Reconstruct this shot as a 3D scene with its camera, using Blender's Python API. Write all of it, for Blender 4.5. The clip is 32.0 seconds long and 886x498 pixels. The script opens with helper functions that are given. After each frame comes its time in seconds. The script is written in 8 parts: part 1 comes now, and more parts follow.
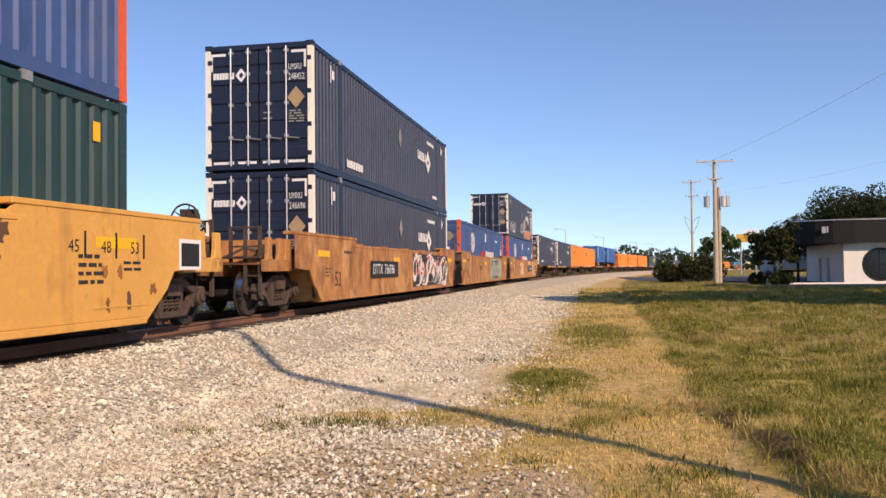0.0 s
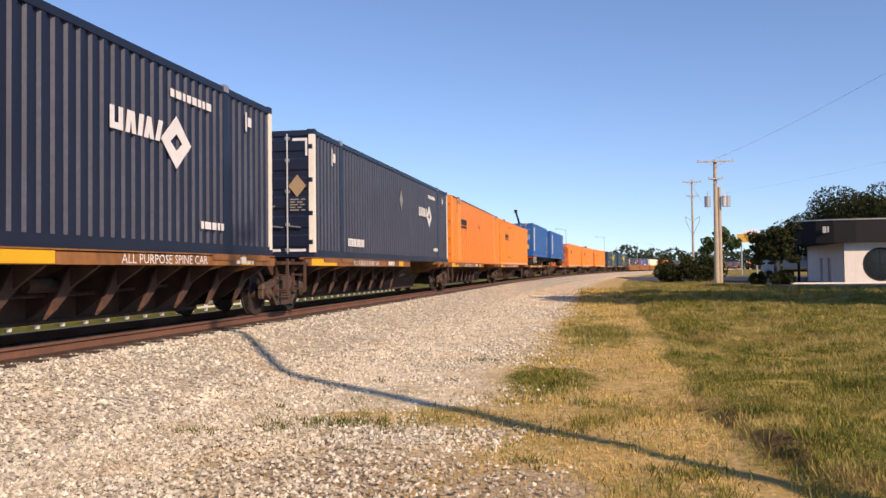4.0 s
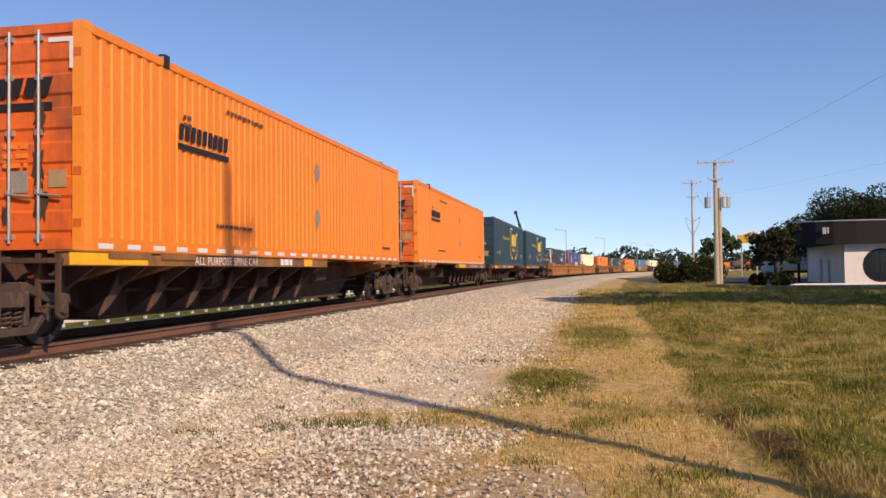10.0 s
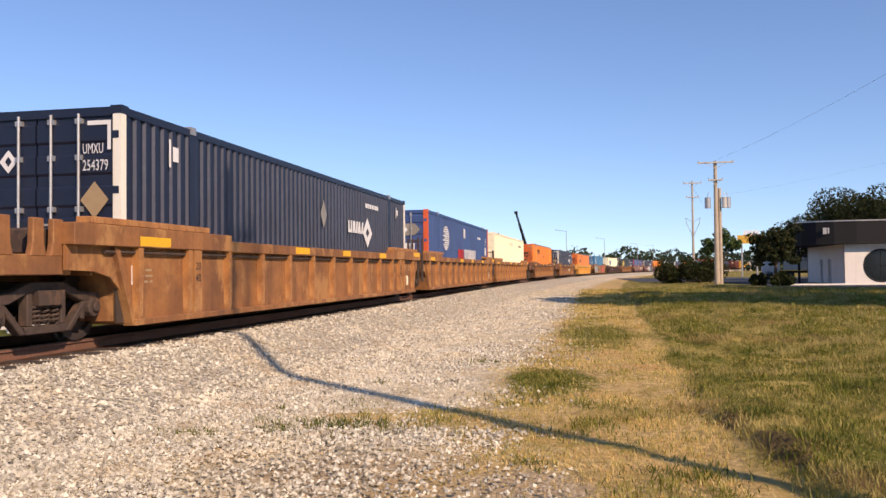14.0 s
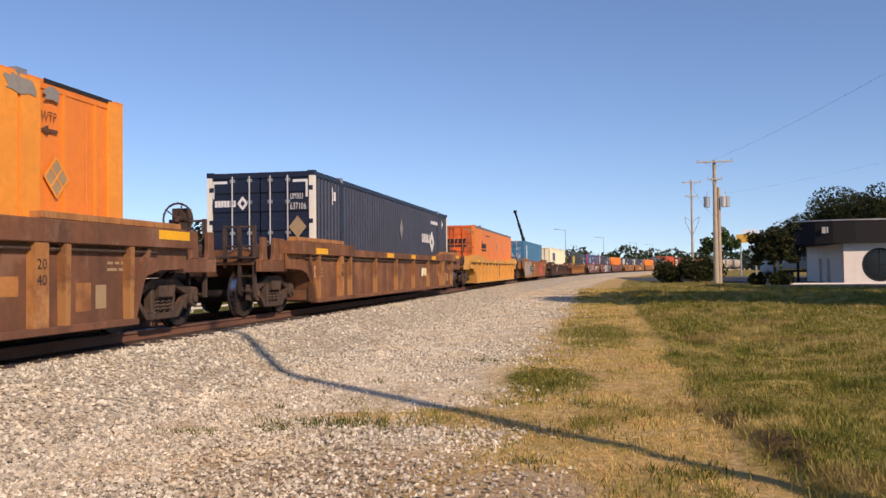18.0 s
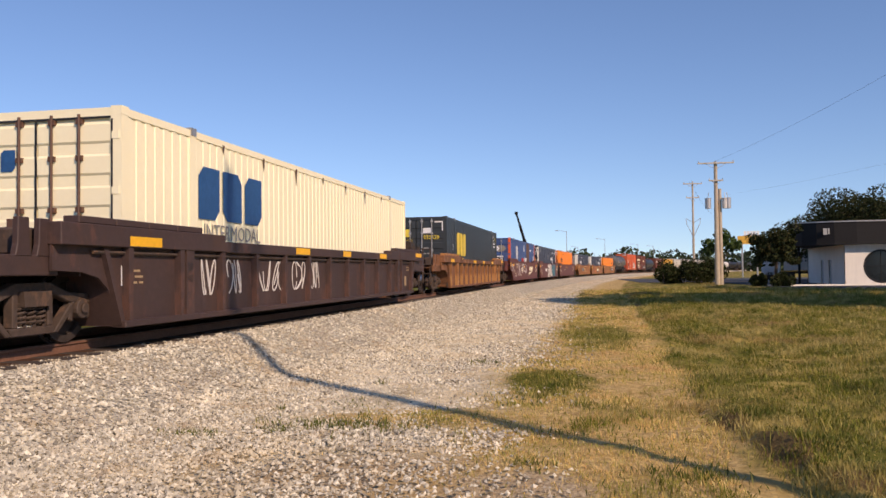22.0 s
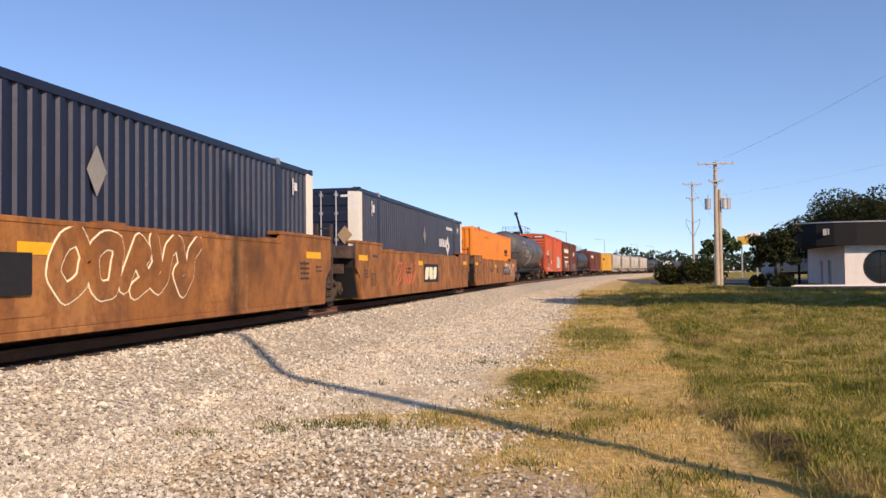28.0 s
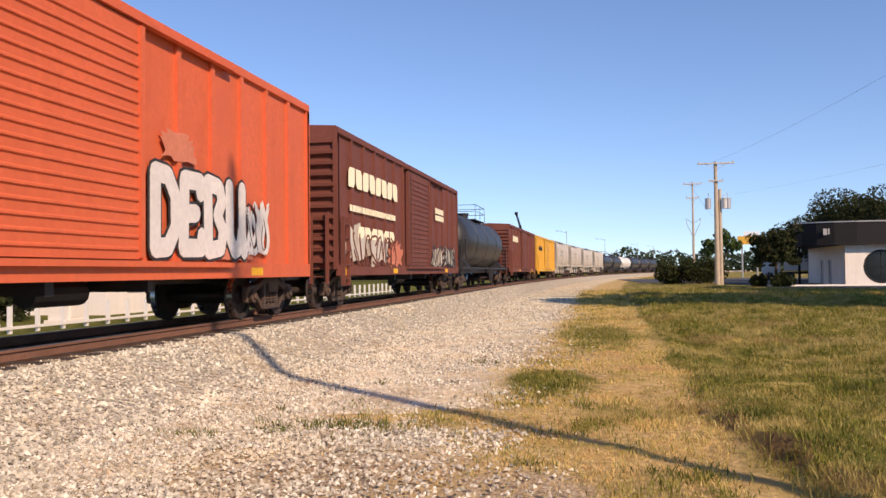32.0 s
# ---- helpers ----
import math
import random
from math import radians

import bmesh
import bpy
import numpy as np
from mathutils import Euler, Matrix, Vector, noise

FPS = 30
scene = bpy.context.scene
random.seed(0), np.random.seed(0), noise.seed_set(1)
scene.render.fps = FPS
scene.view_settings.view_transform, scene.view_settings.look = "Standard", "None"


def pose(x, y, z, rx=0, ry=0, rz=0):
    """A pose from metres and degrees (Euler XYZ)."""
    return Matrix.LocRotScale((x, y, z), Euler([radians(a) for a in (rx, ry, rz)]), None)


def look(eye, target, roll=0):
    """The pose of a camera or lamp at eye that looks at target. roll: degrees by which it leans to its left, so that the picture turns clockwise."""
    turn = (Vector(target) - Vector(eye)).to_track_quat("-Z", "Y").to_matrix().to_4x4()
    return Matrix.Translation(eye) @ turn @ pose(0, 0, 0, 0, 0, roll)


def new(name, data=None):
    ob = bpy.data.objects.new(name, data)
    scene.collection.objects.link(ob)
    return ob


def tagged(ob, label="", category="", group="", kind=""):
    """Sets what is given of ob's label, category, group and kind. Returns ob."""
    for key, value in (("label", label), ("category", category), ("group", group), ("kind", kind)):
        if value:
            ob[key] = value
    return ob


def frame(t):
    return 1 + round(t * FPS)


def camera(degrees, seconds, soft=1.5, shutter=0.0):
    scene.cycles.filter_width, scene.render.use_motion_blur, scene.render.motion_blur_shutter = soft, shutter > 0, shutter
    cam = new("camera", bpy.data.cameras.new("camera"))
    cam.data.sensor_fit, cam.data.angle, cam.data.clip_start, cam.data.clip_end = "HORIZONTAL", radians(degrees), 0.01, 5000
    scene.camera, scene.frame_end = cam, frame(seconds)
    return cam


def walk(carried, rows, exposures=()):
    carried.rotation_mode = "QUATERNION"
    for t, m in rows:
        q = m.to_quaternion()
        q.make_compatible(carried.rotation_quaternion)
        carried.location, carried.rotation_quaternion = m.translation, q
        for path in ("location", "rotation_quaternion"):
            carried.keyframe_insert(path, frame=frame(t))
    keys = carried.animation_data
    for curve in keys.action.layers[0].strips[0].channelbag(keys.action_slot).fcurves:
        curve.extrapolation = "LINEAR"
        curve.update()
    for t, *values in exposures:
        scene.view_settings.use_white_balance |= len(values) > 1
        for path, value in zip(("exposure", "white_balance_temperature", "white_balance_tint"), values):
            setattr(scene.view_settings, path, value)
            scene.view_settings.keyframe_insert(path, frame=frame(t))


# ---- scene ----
# The camera stands on the verge beside a railway line; ground z = 0, rail heads z = 0.69.
RAIL_Z, TRACK_X, BEND_Y, BEND_R = 0.69, -7.63, 44.0, 1030.0
cam = camera(56.45, 32.0)


def aim(dx, dy):
    """The camera's pose; dx, dy: small shake of the tripod head, in thousandths of a radian / 0.685."""
    m = Matrix.Translation((0, 0, 1.55)) @ pose(0, 0, 0, 0, 0, 10.957) @ pose(0, 0, 0, 90 + 1.493, 0, 0) @ pose(0, 0, 0, 0, 0, -0.632)
    return m @ pose(0, 0, 0, dy * 0.0392, dx * 0.0392, 0)


walk(cam, [(t, aim(dx, dy)) for t, dx, dy in [
    (0, -1, -1.5), (1, 0, -3), (2, -0.5, -1.5), (3.5, 0, -1.5), (5.5, 0, -3), (6, 0, -2.5), (7, 0, 1), (8, -0.5, 0),
    (9, 0, 1.5), (10, 0, 0), (10.5, 2.5, 2), (11, 4, 5), (11.5, 3, 4), (12, 1.5, 3.5), (12.5, 0, 1), (13, -0.5, 0.3),
    (14, 0.5, 0.5), (14.5, 1, 1), (16.5, 0, 0), (17, 0, -1), (18, -1, -1), (19, 0.3, 0), (20, 0.7, 1.8), (21, 0, 0),
    (22, 1, 1.5), (23, 1, 1.2), (24, 0, 0.8), (25, 0, -0.5), (25.5, 0, -0.3), (27.5, 0.5, 2.5), (28, 0.5, 2.5),
    (29, 0.7, 1.5), (30, -2, 0.5), (31, -1, 0.5), (32, 1, 2)]],
    exposures=[(t, e, k + 100, 21) for t, e, k in [(0, 0.05, 6300), (3, 0.08, 6300), (5.5, -0.12, 6300), (6, -0.2, 6300), (7, -0.15, 6300), (8, 0, 6300), (9, -0.12, 6300), (11, -0.1, 6300), (12, 0, 6300), (13, 0.05, 6250), (14.5, 0.05, 6250), (16.5, -0.73, 6250), (17, -0.62, 6250), (18, -0.2, 6250), (19, -0.15, 6200), (20, -0.22, 6330), (21, -0.05, 6200), (22, -0.22, 6250), (22.5, -0.59, 6120), (23, -0.62, 6080), (24, -0.18, 6150), (25, 0.02, 6200), (28, 0.02, 6250), (29, 0, 6250), (30, -0.2, 6250), (31, 0.02, 6250), (32, 0.08, 6250)]])

# ---- light ----
world = bpy.data.worlds.new("world")
scene.world = world
world.use_nodes = True
wn = world.node_tree.nodes
sky = wn.new("ShaderNodeTexSky")
sky.sky_type, sky.sun_disc = "NISHITA", False
SUN_EL, SUN_TO = 34.0, Vector((-0.735, 0.68, 0)).normalized()
sky.sun_elevation, sky.sun_rotation = radians(SUN_EL), math.atan2(-SUN_TO.x, -SUN_TO.y)
sky.air_density, sky.dust_density, sky.ozone_density = 1.0, 0.0, 4.2
wn["Background"].inputs[1].default_value = 0.145
lift, unit = wn.new("ShaderNodeVectorMath"), wn.new("ShaderNodeVectorMath")
lift.operation, unit.operation = "ADD", "NORMALIZE"
lift.inputs[1].default_value = (0, 0, 0.045)  # a clear, dry horizon without its white haze
world.node_tree.links.new(wn.new("ShaderNodeTexCoord").outputs["Generated"], lift.inputs[0])
world.node_tree.links.new(lift.outputs[0], unit.inputs[0])
world.node_tree.links.new(unit.outputs[0], sky.inputs[0])
world.node_tree.links.new(sky.outputs[0], wn["Background"].inputs[0])
sun = new("sun", bpy.data.lights.new("sun", "SUN"))
sun.data.energy, sun.data.angle, sun.data.color = 5.0, radians(0.6), (1.0, 0.77, 0.53)
ray_down = Vector((SUN_TO.x * math.cos(radians(SUN_EL)), SUN_TO.y * math.cos(radians(SUN_EL)), -math.sin(radians(SUN_EL))))
sun.matrix_world = look((20, -20, 30), Vector((20, -20, 30)) + ray_down)


# ---- materials ----
def nodes_of(name):
    m = bpy.data.materials.new(name)
    m.use_nodes = True
    n, l = m.node_tree.nodes, m.node_tree.links
    return m, n, l, n["Principled BSDF"]


def ramp(n, l, source, lo, hi):
    r = n.new("ShaderNodeMapRange")
    r.inputs[1].default_value, r.inputs[2].default_value = lo, hi
    l.new(source, r.inputs[0])
    return r.outputs[0]


def mix(n, l, fac, a, b, mode="MIX"):
    x = n.new("ShaderNodeMix")
    x.data_type, x.blend_type = "RGBA", mode
    for sock, val in ((x.inputs[0], fac), (x.inputs[6], a), (x.inputs[7], b)):
        if isinstance(val, (int, float)):
            sock.default_value = val
        elif isinstance(val, tuple):
            sock.default_value = (*val, 1)
        else:
            l.new(val, sock)
    return x.outputs[2]


def noise_tex(n, l, coord, scale, detail=5, stretch=None, rough=0.6):
    if stretch:
        mp = n.new("ShaderNodeMapping")
        mp.inputs[3].default_value = stretch
        l.new(coord, mp.inputs[0])
        coord = mp.outputs[0]
    t = n.new("ShaderNodeTexNoise")
    t.inputs["Scale"].default_value, t.inputs["Detail"].default_value, t.inputs["Roughness"].default_value = scale, detail, rough
    l.new(coord, t.inputs["Vector"])
    return t.outputs[0]


def math_node(n, l, op, a, b=None):
    x = n.new("ShaderNodeMath")
    x.operation = op
    for sock, val in zip(x.inputs, (a, b)):
        if val is None:
            continue
        if isinstance(val, (int, float)):
            sock.default_value = val
        else:
            l.new(val, sock)
    return x.outputs[0]


def paint(name, col, rough=0.5, metal=0.0, var=0.12, scale=0.8, dirt=None, dirt_amt=0.5, lo=0.5, hi=0.75, streak=0.12, bump=0.06, bscale=30, rnd=0.0, spec=0.5, worn=None):
    """A worn painted or plain surface: broad fading, fine grain, and streaks or patches of dirt."""
    m, n, l, b = nodes_of(name)
    co = n.new("ShaderNodeTexCoord").outputs["Object"]
    big = noise_tex(n, l, co, scale, 4)
    fine = noise_tex(n, l, co, scale * 14, 5)
    c = mix(n, l, ramp(n, l, big, 0.3, 0.7), tuple(x * (1 - var) for x in col), tuple(min(1, x * (1 + var)) for x in col))
    c = mix(n, l, ramp(n, l, fine, 0.35, 0.75), c, tuple(x * (1 - var * 1.2) for x in col))
    if dirt:
        s = noise_tex(n, l, co, 1.6, 6, (1.2, 1.2, streak))
        s2 = noise_tex(n, l, co, 2.3, 6)
        f = math_node(n, l, "MULTIPLY", ramp(n, l, math_node(n, l, "ADD", math_node(n, l, "MULTIPLY", s, 0.65), math_node(n, l, "MULTIPLY", s2, 0.35)), lo, hi), dirt_amt)
        c = mix(n, l, f, c, dirt)
        rr = n.new("ShaderNodeMapRange")
        rr.inputs[3].default_value, rr.inputs[4].default_value = rough, min(1, rough + 0.3)
        l.new(f, rr.inputs[0])
        l.new(rr.outputs[0], b.inputs["Roughness"])
    else:
        rr = n.new("ShaderNodeMapRange")
        rr.inputs[3].default_value, rr.inputs[4].default_value = max(0.05, rough - 0.08), min(1, rough + 0.12)
        l.new(fine, rr.inputs[0])
        l.new(rr.outputs[0], b.inputs["Roughness"])
    if worn:
        w1 = noise_tex(n, l, co, worn[1], 7, (1, 1, 0.6), 0.7)
        c = mix(n, l, math_node(n, l, "MULTIPLY", ramp(n, l, w1, worn[2], worn[2] + 0.07), worn[3]), c, worn[0])
    if rnd:
        oi = n.new("ShaderNodeObjectInfo").outputs["Random"]
        h = n.new("ShaderNodeHueSaturation")
        l.new(ramp_to(n, l, oi, 1 - rnd, 1 + rnd), h.inputs["Value"])
        l.new(c, h.inputs["Color"])
        c = h.outputs[0]
    l.new(c, b.inputs["Base Color"])
    b.inputs["Metallic"].default_value = metal
    b.inputs["Specular IOR Level"].default_value = spec
    if bump:
        bp = n.new("ShaderNodeBump")
        bp.inputs["Strength"].default_value, bp.inputs["Distance"].default_value = bump, 0.02
        l.new(noise_tex(n, l, co, bscale, 4), bp.inputs["Height"])
        l.new(bp.outputs[0], b.inputs["Normal"])
    return m


def ramp_to(n, l, source, a, b):
    r = n.new("ShaderNodeMapRange")
    r.inputs[3].default_value, r.inputs[4].default_value = a, b
    l.new(source, r.inputs[0])
    return r.outputs[0]


def island(name, cols, rough=0.85, spec=0.08, patch=None, translucent=0.0):
    """For joined small pieces: colour by island, and by broad patches over the ground."""
    m, n, l, b = nodes_of(name)
    g = n.new("ShaderNodeNewGeometry").outputs["Random Per Island"]
    cr = n.new("ShaderNodeValToRGB")
    cr.color_ramp.elements[0].color, cr.color_ramp.elements[0].position = (*cols[0], 1), 0
    cr.color_ramp.elements[1].color, cr.color_ramp.elements[1].position = (*cols[-1], 1), 1
    for i, c in enumerate(cols[1:-1]):
        e = cr.color_ramp.elements.new((i + 1) / (len(cols) - 1))
        e.color = (*c, 1)
    l.new(g, cr.inputs[0])
    c = cr.outputs[0]
    if patch:
        co = n.new("ShaderNodeTexCoord").outputs["Object"]
        for p in (patch if isinstance(patch, list) else [patch]):
            c = mix(n, l, math_node(n, l, "MULTIPLY", ramp(n, l, noise_tex(n, l, co, p[0], 5), p[1], p[2]), 0.85), c, p[3])
    l.new(c, b.inputs["Base Color"])
    b.inputs["Roughness"].default_value, b.inputs["Specular IOR Level"].default_value = rough, spec
    if translucent:
        tr = n.new("ShaderNodeBsdfTranslucent")
        l.new(c, tr.inputs[0])
        ms = n.new("ShaderNodeMixShader")
        ms.inputs[0].default_value = translucent
        l.new(b.outputs[0], ms.inputs[1])
        l.new(tr.outputs[0], ms.inputs[2])
        l.new(ms.outputs[0], n["Material Output"].inputs[0])
    return m


RUSTC, GRIME = (0.16, 0.07, 0.03), (0.05, 0.042, 0.035)
navy = paint("navy_paint", (0.012, 0.018, 0.041), 0.42, dirt=(0.02, 0.024, 0.04), dirt_amt=0.4, spec=0.5)
# Paler navy for rib flanks that face the sun: wear and painted glint.
navy_chalk_glint = paint("chalked_navy_glint", (0.052, 0.06, 0.09), 0.6, var=0.25, dirt=(0.03, 0.035, 0.06), dirt_amt=0.6)
white_post = paint("white_post", (0.86, 0.83, 0.7), 0.5, var=0.06, dirt=(0.45, 0.38, 0.26), dirt_amt=0.3)
white_mark = paint("white_marking", (0.78, 0.78, 0.76), 0.55, var=0.08, bump=0)
orange = paint("orange_paint", (0.87, 0.25, 0.014), 0.48, var=0.08, dirt=(0.55, 0.13, 0.03), dirt_amt=0.45, lo=0.56, hi=0.8)
orange_deep = paint("orange_faded", (0.88, 0.26, 0.032), 0.48, var=0.08, dirt=(0.45, 0.1, 0.03), dirt_amt=0.5, lo=0.52, hi=0.78)
orange_rib = paint("orange_rib", (0.9, 0.3, 0.03), 0.45, var=0.06)
orange_end = paint("orange_door_grimy", (0.8, 0.16, 0.02), 0.5, dirt=(0.12, 0.06, 0.035), dirt_amt=0.85, lo=0.5, hi=0.68)
teal = paint("dark_teal_paint", (0.018, 0.05, 0.07), 0.45, dirt=(0.07, 0.08, 0.08), dirt_amt=0.35)
charcoal = paint("charcoal_paint", (0.03, 0.036, 0.038), 0.45, dirt=(0.08, 0.08, 0.075), dirt_amt=0.35)
bottle_green = paint("bottle_green_paint", (0.018, 0.054, 0.056), 0.5, dirt=(0.07, 0.06, 0.045), dirt_amt=0.5)
cream = paint("cream_paint", (0.95, 0.88, 0.6), 0.5, var=0.03, dirt=(0.5, 0.3, 0.14), dirt_amt=0.5, lo=0.66, hi=0.82, worn=((0.3, 0.14, 0.06), 1.8, 0.7, 0.8))
stack_blue = paint("faded_blue_paint", (0.045, 0.095, 0.25), 0.55, dirt=(0.13, 0.14, 0.2), dirt_amt=0.45, worn=((0.035, 0.06, 0.16), 0.6, 0.52, 0.5))
stack_red = paint("red_orange_post", (0.75, 0.12, 0.03), 0.5, dirt=(0.3, 0.1, 0.05), dirt_amt=0.4)
sea_blue = paint("bright_blue_paint", (0.016, 0.1, 0.34), 0.42, var=0.08, dirt=(0.03, 0.07, 0.18), dirt_amt=0.3, worn=((0.03, 0.12, 0.3), 0.5, 0.5, 0.6))
light_blue = paint("weathered_light_blue_paint", (0.05, 0.2, 0.36), 0.5, dirt=(0.16, 0.14, 0.12), dirt_amt=0.5)
patch_brown = paint("brown_repair_panel", (0.12, 0.06, 0.035), 0.6, dirt=(0.07, 0.04, 0.03))
black_roof = paint("black_rail", (0.02, 0.02, 0.022), 0.6)
grey_rail = paint("grey_rail", (0.16, 0.16, 0.16), 0.5)
bar_metal = paint("galvanised_bar", (0.5, 0.5, 0.48), 0.4, metal=0.6, dirt=(0.2, 0.12, 0.07), dirt_amt=0.5)
tan_well = paint("tan_orange_well_paint", (0.5, 0.228, 0.066), 0.6, var=0.2, scale=1.4, dirt=(0.2, 0.085, 0.035), dirt_amt=0.85, lo=0.44, hi=0.6, streak=0.7, worn=((0.62, 0.35, 0.13), 0.9, 0.54, 0.6))
yellow_well = paint("yellow_well_paint", (0.68, 0.36, 0.075), 0.55, var=0.1, dirt=(0.34, 0.16, 0.055), dirt_amt=0.8, lo=0.54, hi=0.72, worn=((0.2, 0.09, 0.04), 1.3, 0.6, 0.8))
umber_well = paint("umber_rust_well_paint", (0.25, 0.105, 0.04), 0.66, var=0.22, dirt=(0.085, 0.042, 0.025), dirt_amt=0.8, lo=0.42, hi=0.62, worn=((0.34, 0.16, 0.06), 1.2, 0.57, 0.7))
rust_well = paint("rust_stained_orange_well_paint", (0.36, 0.14, 0.028), 0.6, var=0.25, scale=1.1, dirt=(0.17, 0.07, 0.025), dirt_amt=0.85, lo=0.44, hi=0.58, streak=0.8, worn=((0.52, 0.24, 0.07), 0.8, 0.56, 0.5))
ochre_well = paint("rusted_ochre_well_paint", (0.36, 0.155, 0.046), 0.65, var=0.2, dirt=(0.12, 0.055, 0.03), dirt_amt=0.85, lo=0.4, hi=0.66, worn=((0.45, 0.23, 0.075), 1.1, 0.54, 0.75))
brown_well = paint("rusted_brown_well_paint", (0.21, 0.092, 0.044), 0.68, var=0.2, dirt=(0.07, 0.04, 0.028), dirt_amt=0.8, lo=0.42, hi=0.66, worn=((0.26, 0.15, 0.09), 1.2, 0.56, 0.6))
dark_well = paint("dark_brown_well_paint", (0.06, 0.035, 0.03), 0.65, var=0.2, dirt=(0.1, 0.05, 0.03), dirt_amt=0.6, worn=((0.13, 0.06, 0.04), 1.2, 0.58, 0.6))
red_well = paint("red_brown_well_paint", (0.135, 0.036, 0.023), 0.55, var=0.12, dirt=(0.09, 0.04, 0.03), dirt_amt=0.5, worn=((0.11, 0.04, 0.03), 1.0, 0.54, 0.6))
spine_paint = paint("rusty_spine_paint", (0.095, 0.048, 0.03), 0.7, var=0.25, dirt=(0.05, 0.03, 0.022), dirt_amt=0.8, lo=0.4, hi=0.65, worn=((0.2, 0.1, 0.05), 1.5, 0.6, 0.5))
sill_paint = paint("ochre_sill_paint", (0.34, 0.15, 0.04), 0.6, var=0.2, dirt=(0.1, 0.05, 0.03), dirt_amt=0.8, lo=0.45, hi=0.65)
truck_metal = paint("grimy_cast_steel", (0.075, 0.05, 0.036), 0.75, var=0.3, dirt=(0.03, 0.025, 0.02), dirt_amt=0.7, bump=0.15, worn=((0.15, 0.085, 0.05), 4.0, 0.54, 0.7))
wheel_metal = paint("wheel_steel", (0.06, 0.045, 0.038), 0.6, metal=0.3, var=0.25)
tread_metal = paint("polished_tread", (0.55, 0.53, 0.5), 0.25, metal=1.0, var=0.05, bump=0)
rail_rust = paint("rusty_rail", (0.21, 0.1, 0.058), 0.8, var=0.25, scale=2)
rail_top = paint("polished_rail_head", (0.3, 0.25, 0.22), 0.35, metal=0.8)
tie_wood = paint("creosoted_timber", (0.06, 0.045, 0.035), 0.9, var=0.3, scale=4, bump=0.4)
yellow_mark = paint("yellow_marking", (0.9, 0.48, 0.01), 0.5, var=0.1, bump=0)
csx_yellow = paint("yellow_emblem_paint", (0.82, 0.62, 0.06), 0.55, var=0.12, bump=0)
csx_blue = paint("blue_emblem_paint", (0.02, 0.09, 0.25), 0.55, var=0.15, bump=0)
black_mark = paint("black_marking", (0.015, 0.015, 0.016), 0.55, bump=0)
grey_mark = paint("grey_placard", (0.3, 0.29, 0.26), 0.5, var=0.15, bump=0)
ochre_mark = paint("faded_ochre_placard", (0.42, 0.3, 0.16), 0.55, var=0.15, bump=0)
red_mark = paint("red_marking", (0.6, 0.03, 0.02), 0.5, bump=0)
tyre = paint("tyre_rubber", (0.025, 0.024, 0.023), 0.85, var=0.2)
chassis_black = paint("black_chassis", (0.018, 0.018, 0.02), 0.55, dirt=(0.06, 0.045, 0.035), dirt_amt=0.5)
tank_grey = paint("dusty_grey_tank_paint", (0.11, 0.105, 0.1), 0.42, var=0.12, dirt=(0.07, 0.068, 0.066), dirt_amt=0.7, lo=0.45, hi=0.62, streak=1.0, spec=0.4, worn=((0.035, 0.035, 0.037), 0.6, 0.5, 0.8))
tank_black = paint("black_tank_paint", (0.025, 0.025, 0.026), 0.45, dirt=(0.07, 0.06, 0.05), dirt_amt=0.4)
tank_white = paint("white_tank_paint", (0.72, 0.7, 0.64), 0.45, dirt=(0.3, 0.22, 0.14), dirt_amt=0.5)
box_red = paint("red_orange_boxcar_paint", (0.63, 0.13, 0.045), 0.58, var=0.1, dirt=(0.45, 0.09, 0.035), dirt_amt=0.6)
box_pale = paint("faded_red_paint", (0.6, 0.2, 0.11), 0.65, var=0.15)
box_brown = paint("brown_boxcar_paint", (0.17, 0.05, 0.03), 0.65, var=0.15, dirt=(0.08, 0.035, 0.025), dirt_amt=0.7)
box_yellow = paint("yellow_boxcar_paint", (0.7, 0.4, 0.04), 0.55, dirt=(0.25, 0.12, 0.05), dirt_amt=0.4)
hopper_grey = paint("pale_hopper_paint", (0.6, 0.57, 0.48), 0.55, dirt=(0.3, 0.2, 0.11), dirt_amt=0.7, lo=0.42, hi=0.65)
concrete_pole = paint("weathered_pole_wood", (0.5, 0.42, 0.31), 0.85, var=0.2, scale=3, bump=0.3)
galv = paint("galvanised_steel", (0.45, 0.46, 0.46), 0.45, metal=0.5)
wire_mat = paint("dark_wire", (0.16, 0.16, 0.17), 0.6, bump=0)
stucco = paint("white_stucco", (0.82, 0.77, 0.68), 0.8, var=0.05, dirt=(0.5, 0.48, 0.42), dirt_amt=0.3, bump=0.25)
fascia_dark = paint("dark_fascia_metal", (0.006, 0.006, 0.007), 0.8, var=0.2)
dark_glass = paint("dark_glazing", (0.012, 0.014, 0.016), 0.08, bump=0)
white_wood = paint("white_fence_paint", (0.78, 0.77, 0.73), 0.6, var=0.06)
asphalt = paint("asphalt", (0.06, 0.06, 0.062), 0.85, var=0.2, bump=0.3)
bark = paint("bark", (0.09, 0.065, 0.045), 0.9, var=0.3, scale=5, bump=0.5)
foliage = island("foliage", [(0.014, 0.02, 0.008), (0.026, 0.036, 0.012), (0.05, 0.058, 0.02), (0.055, 0.045, 0.02)], 0.75, translucent=0.1)
bush_foliage = island("bush_foliage", [(0.02, 0.028, 0.01), (0.034, 0.046, 0.014), (0.05, 0.058, 0.02), (0.045, 0.04, 0.018)], 0.75, translucent=0.15)
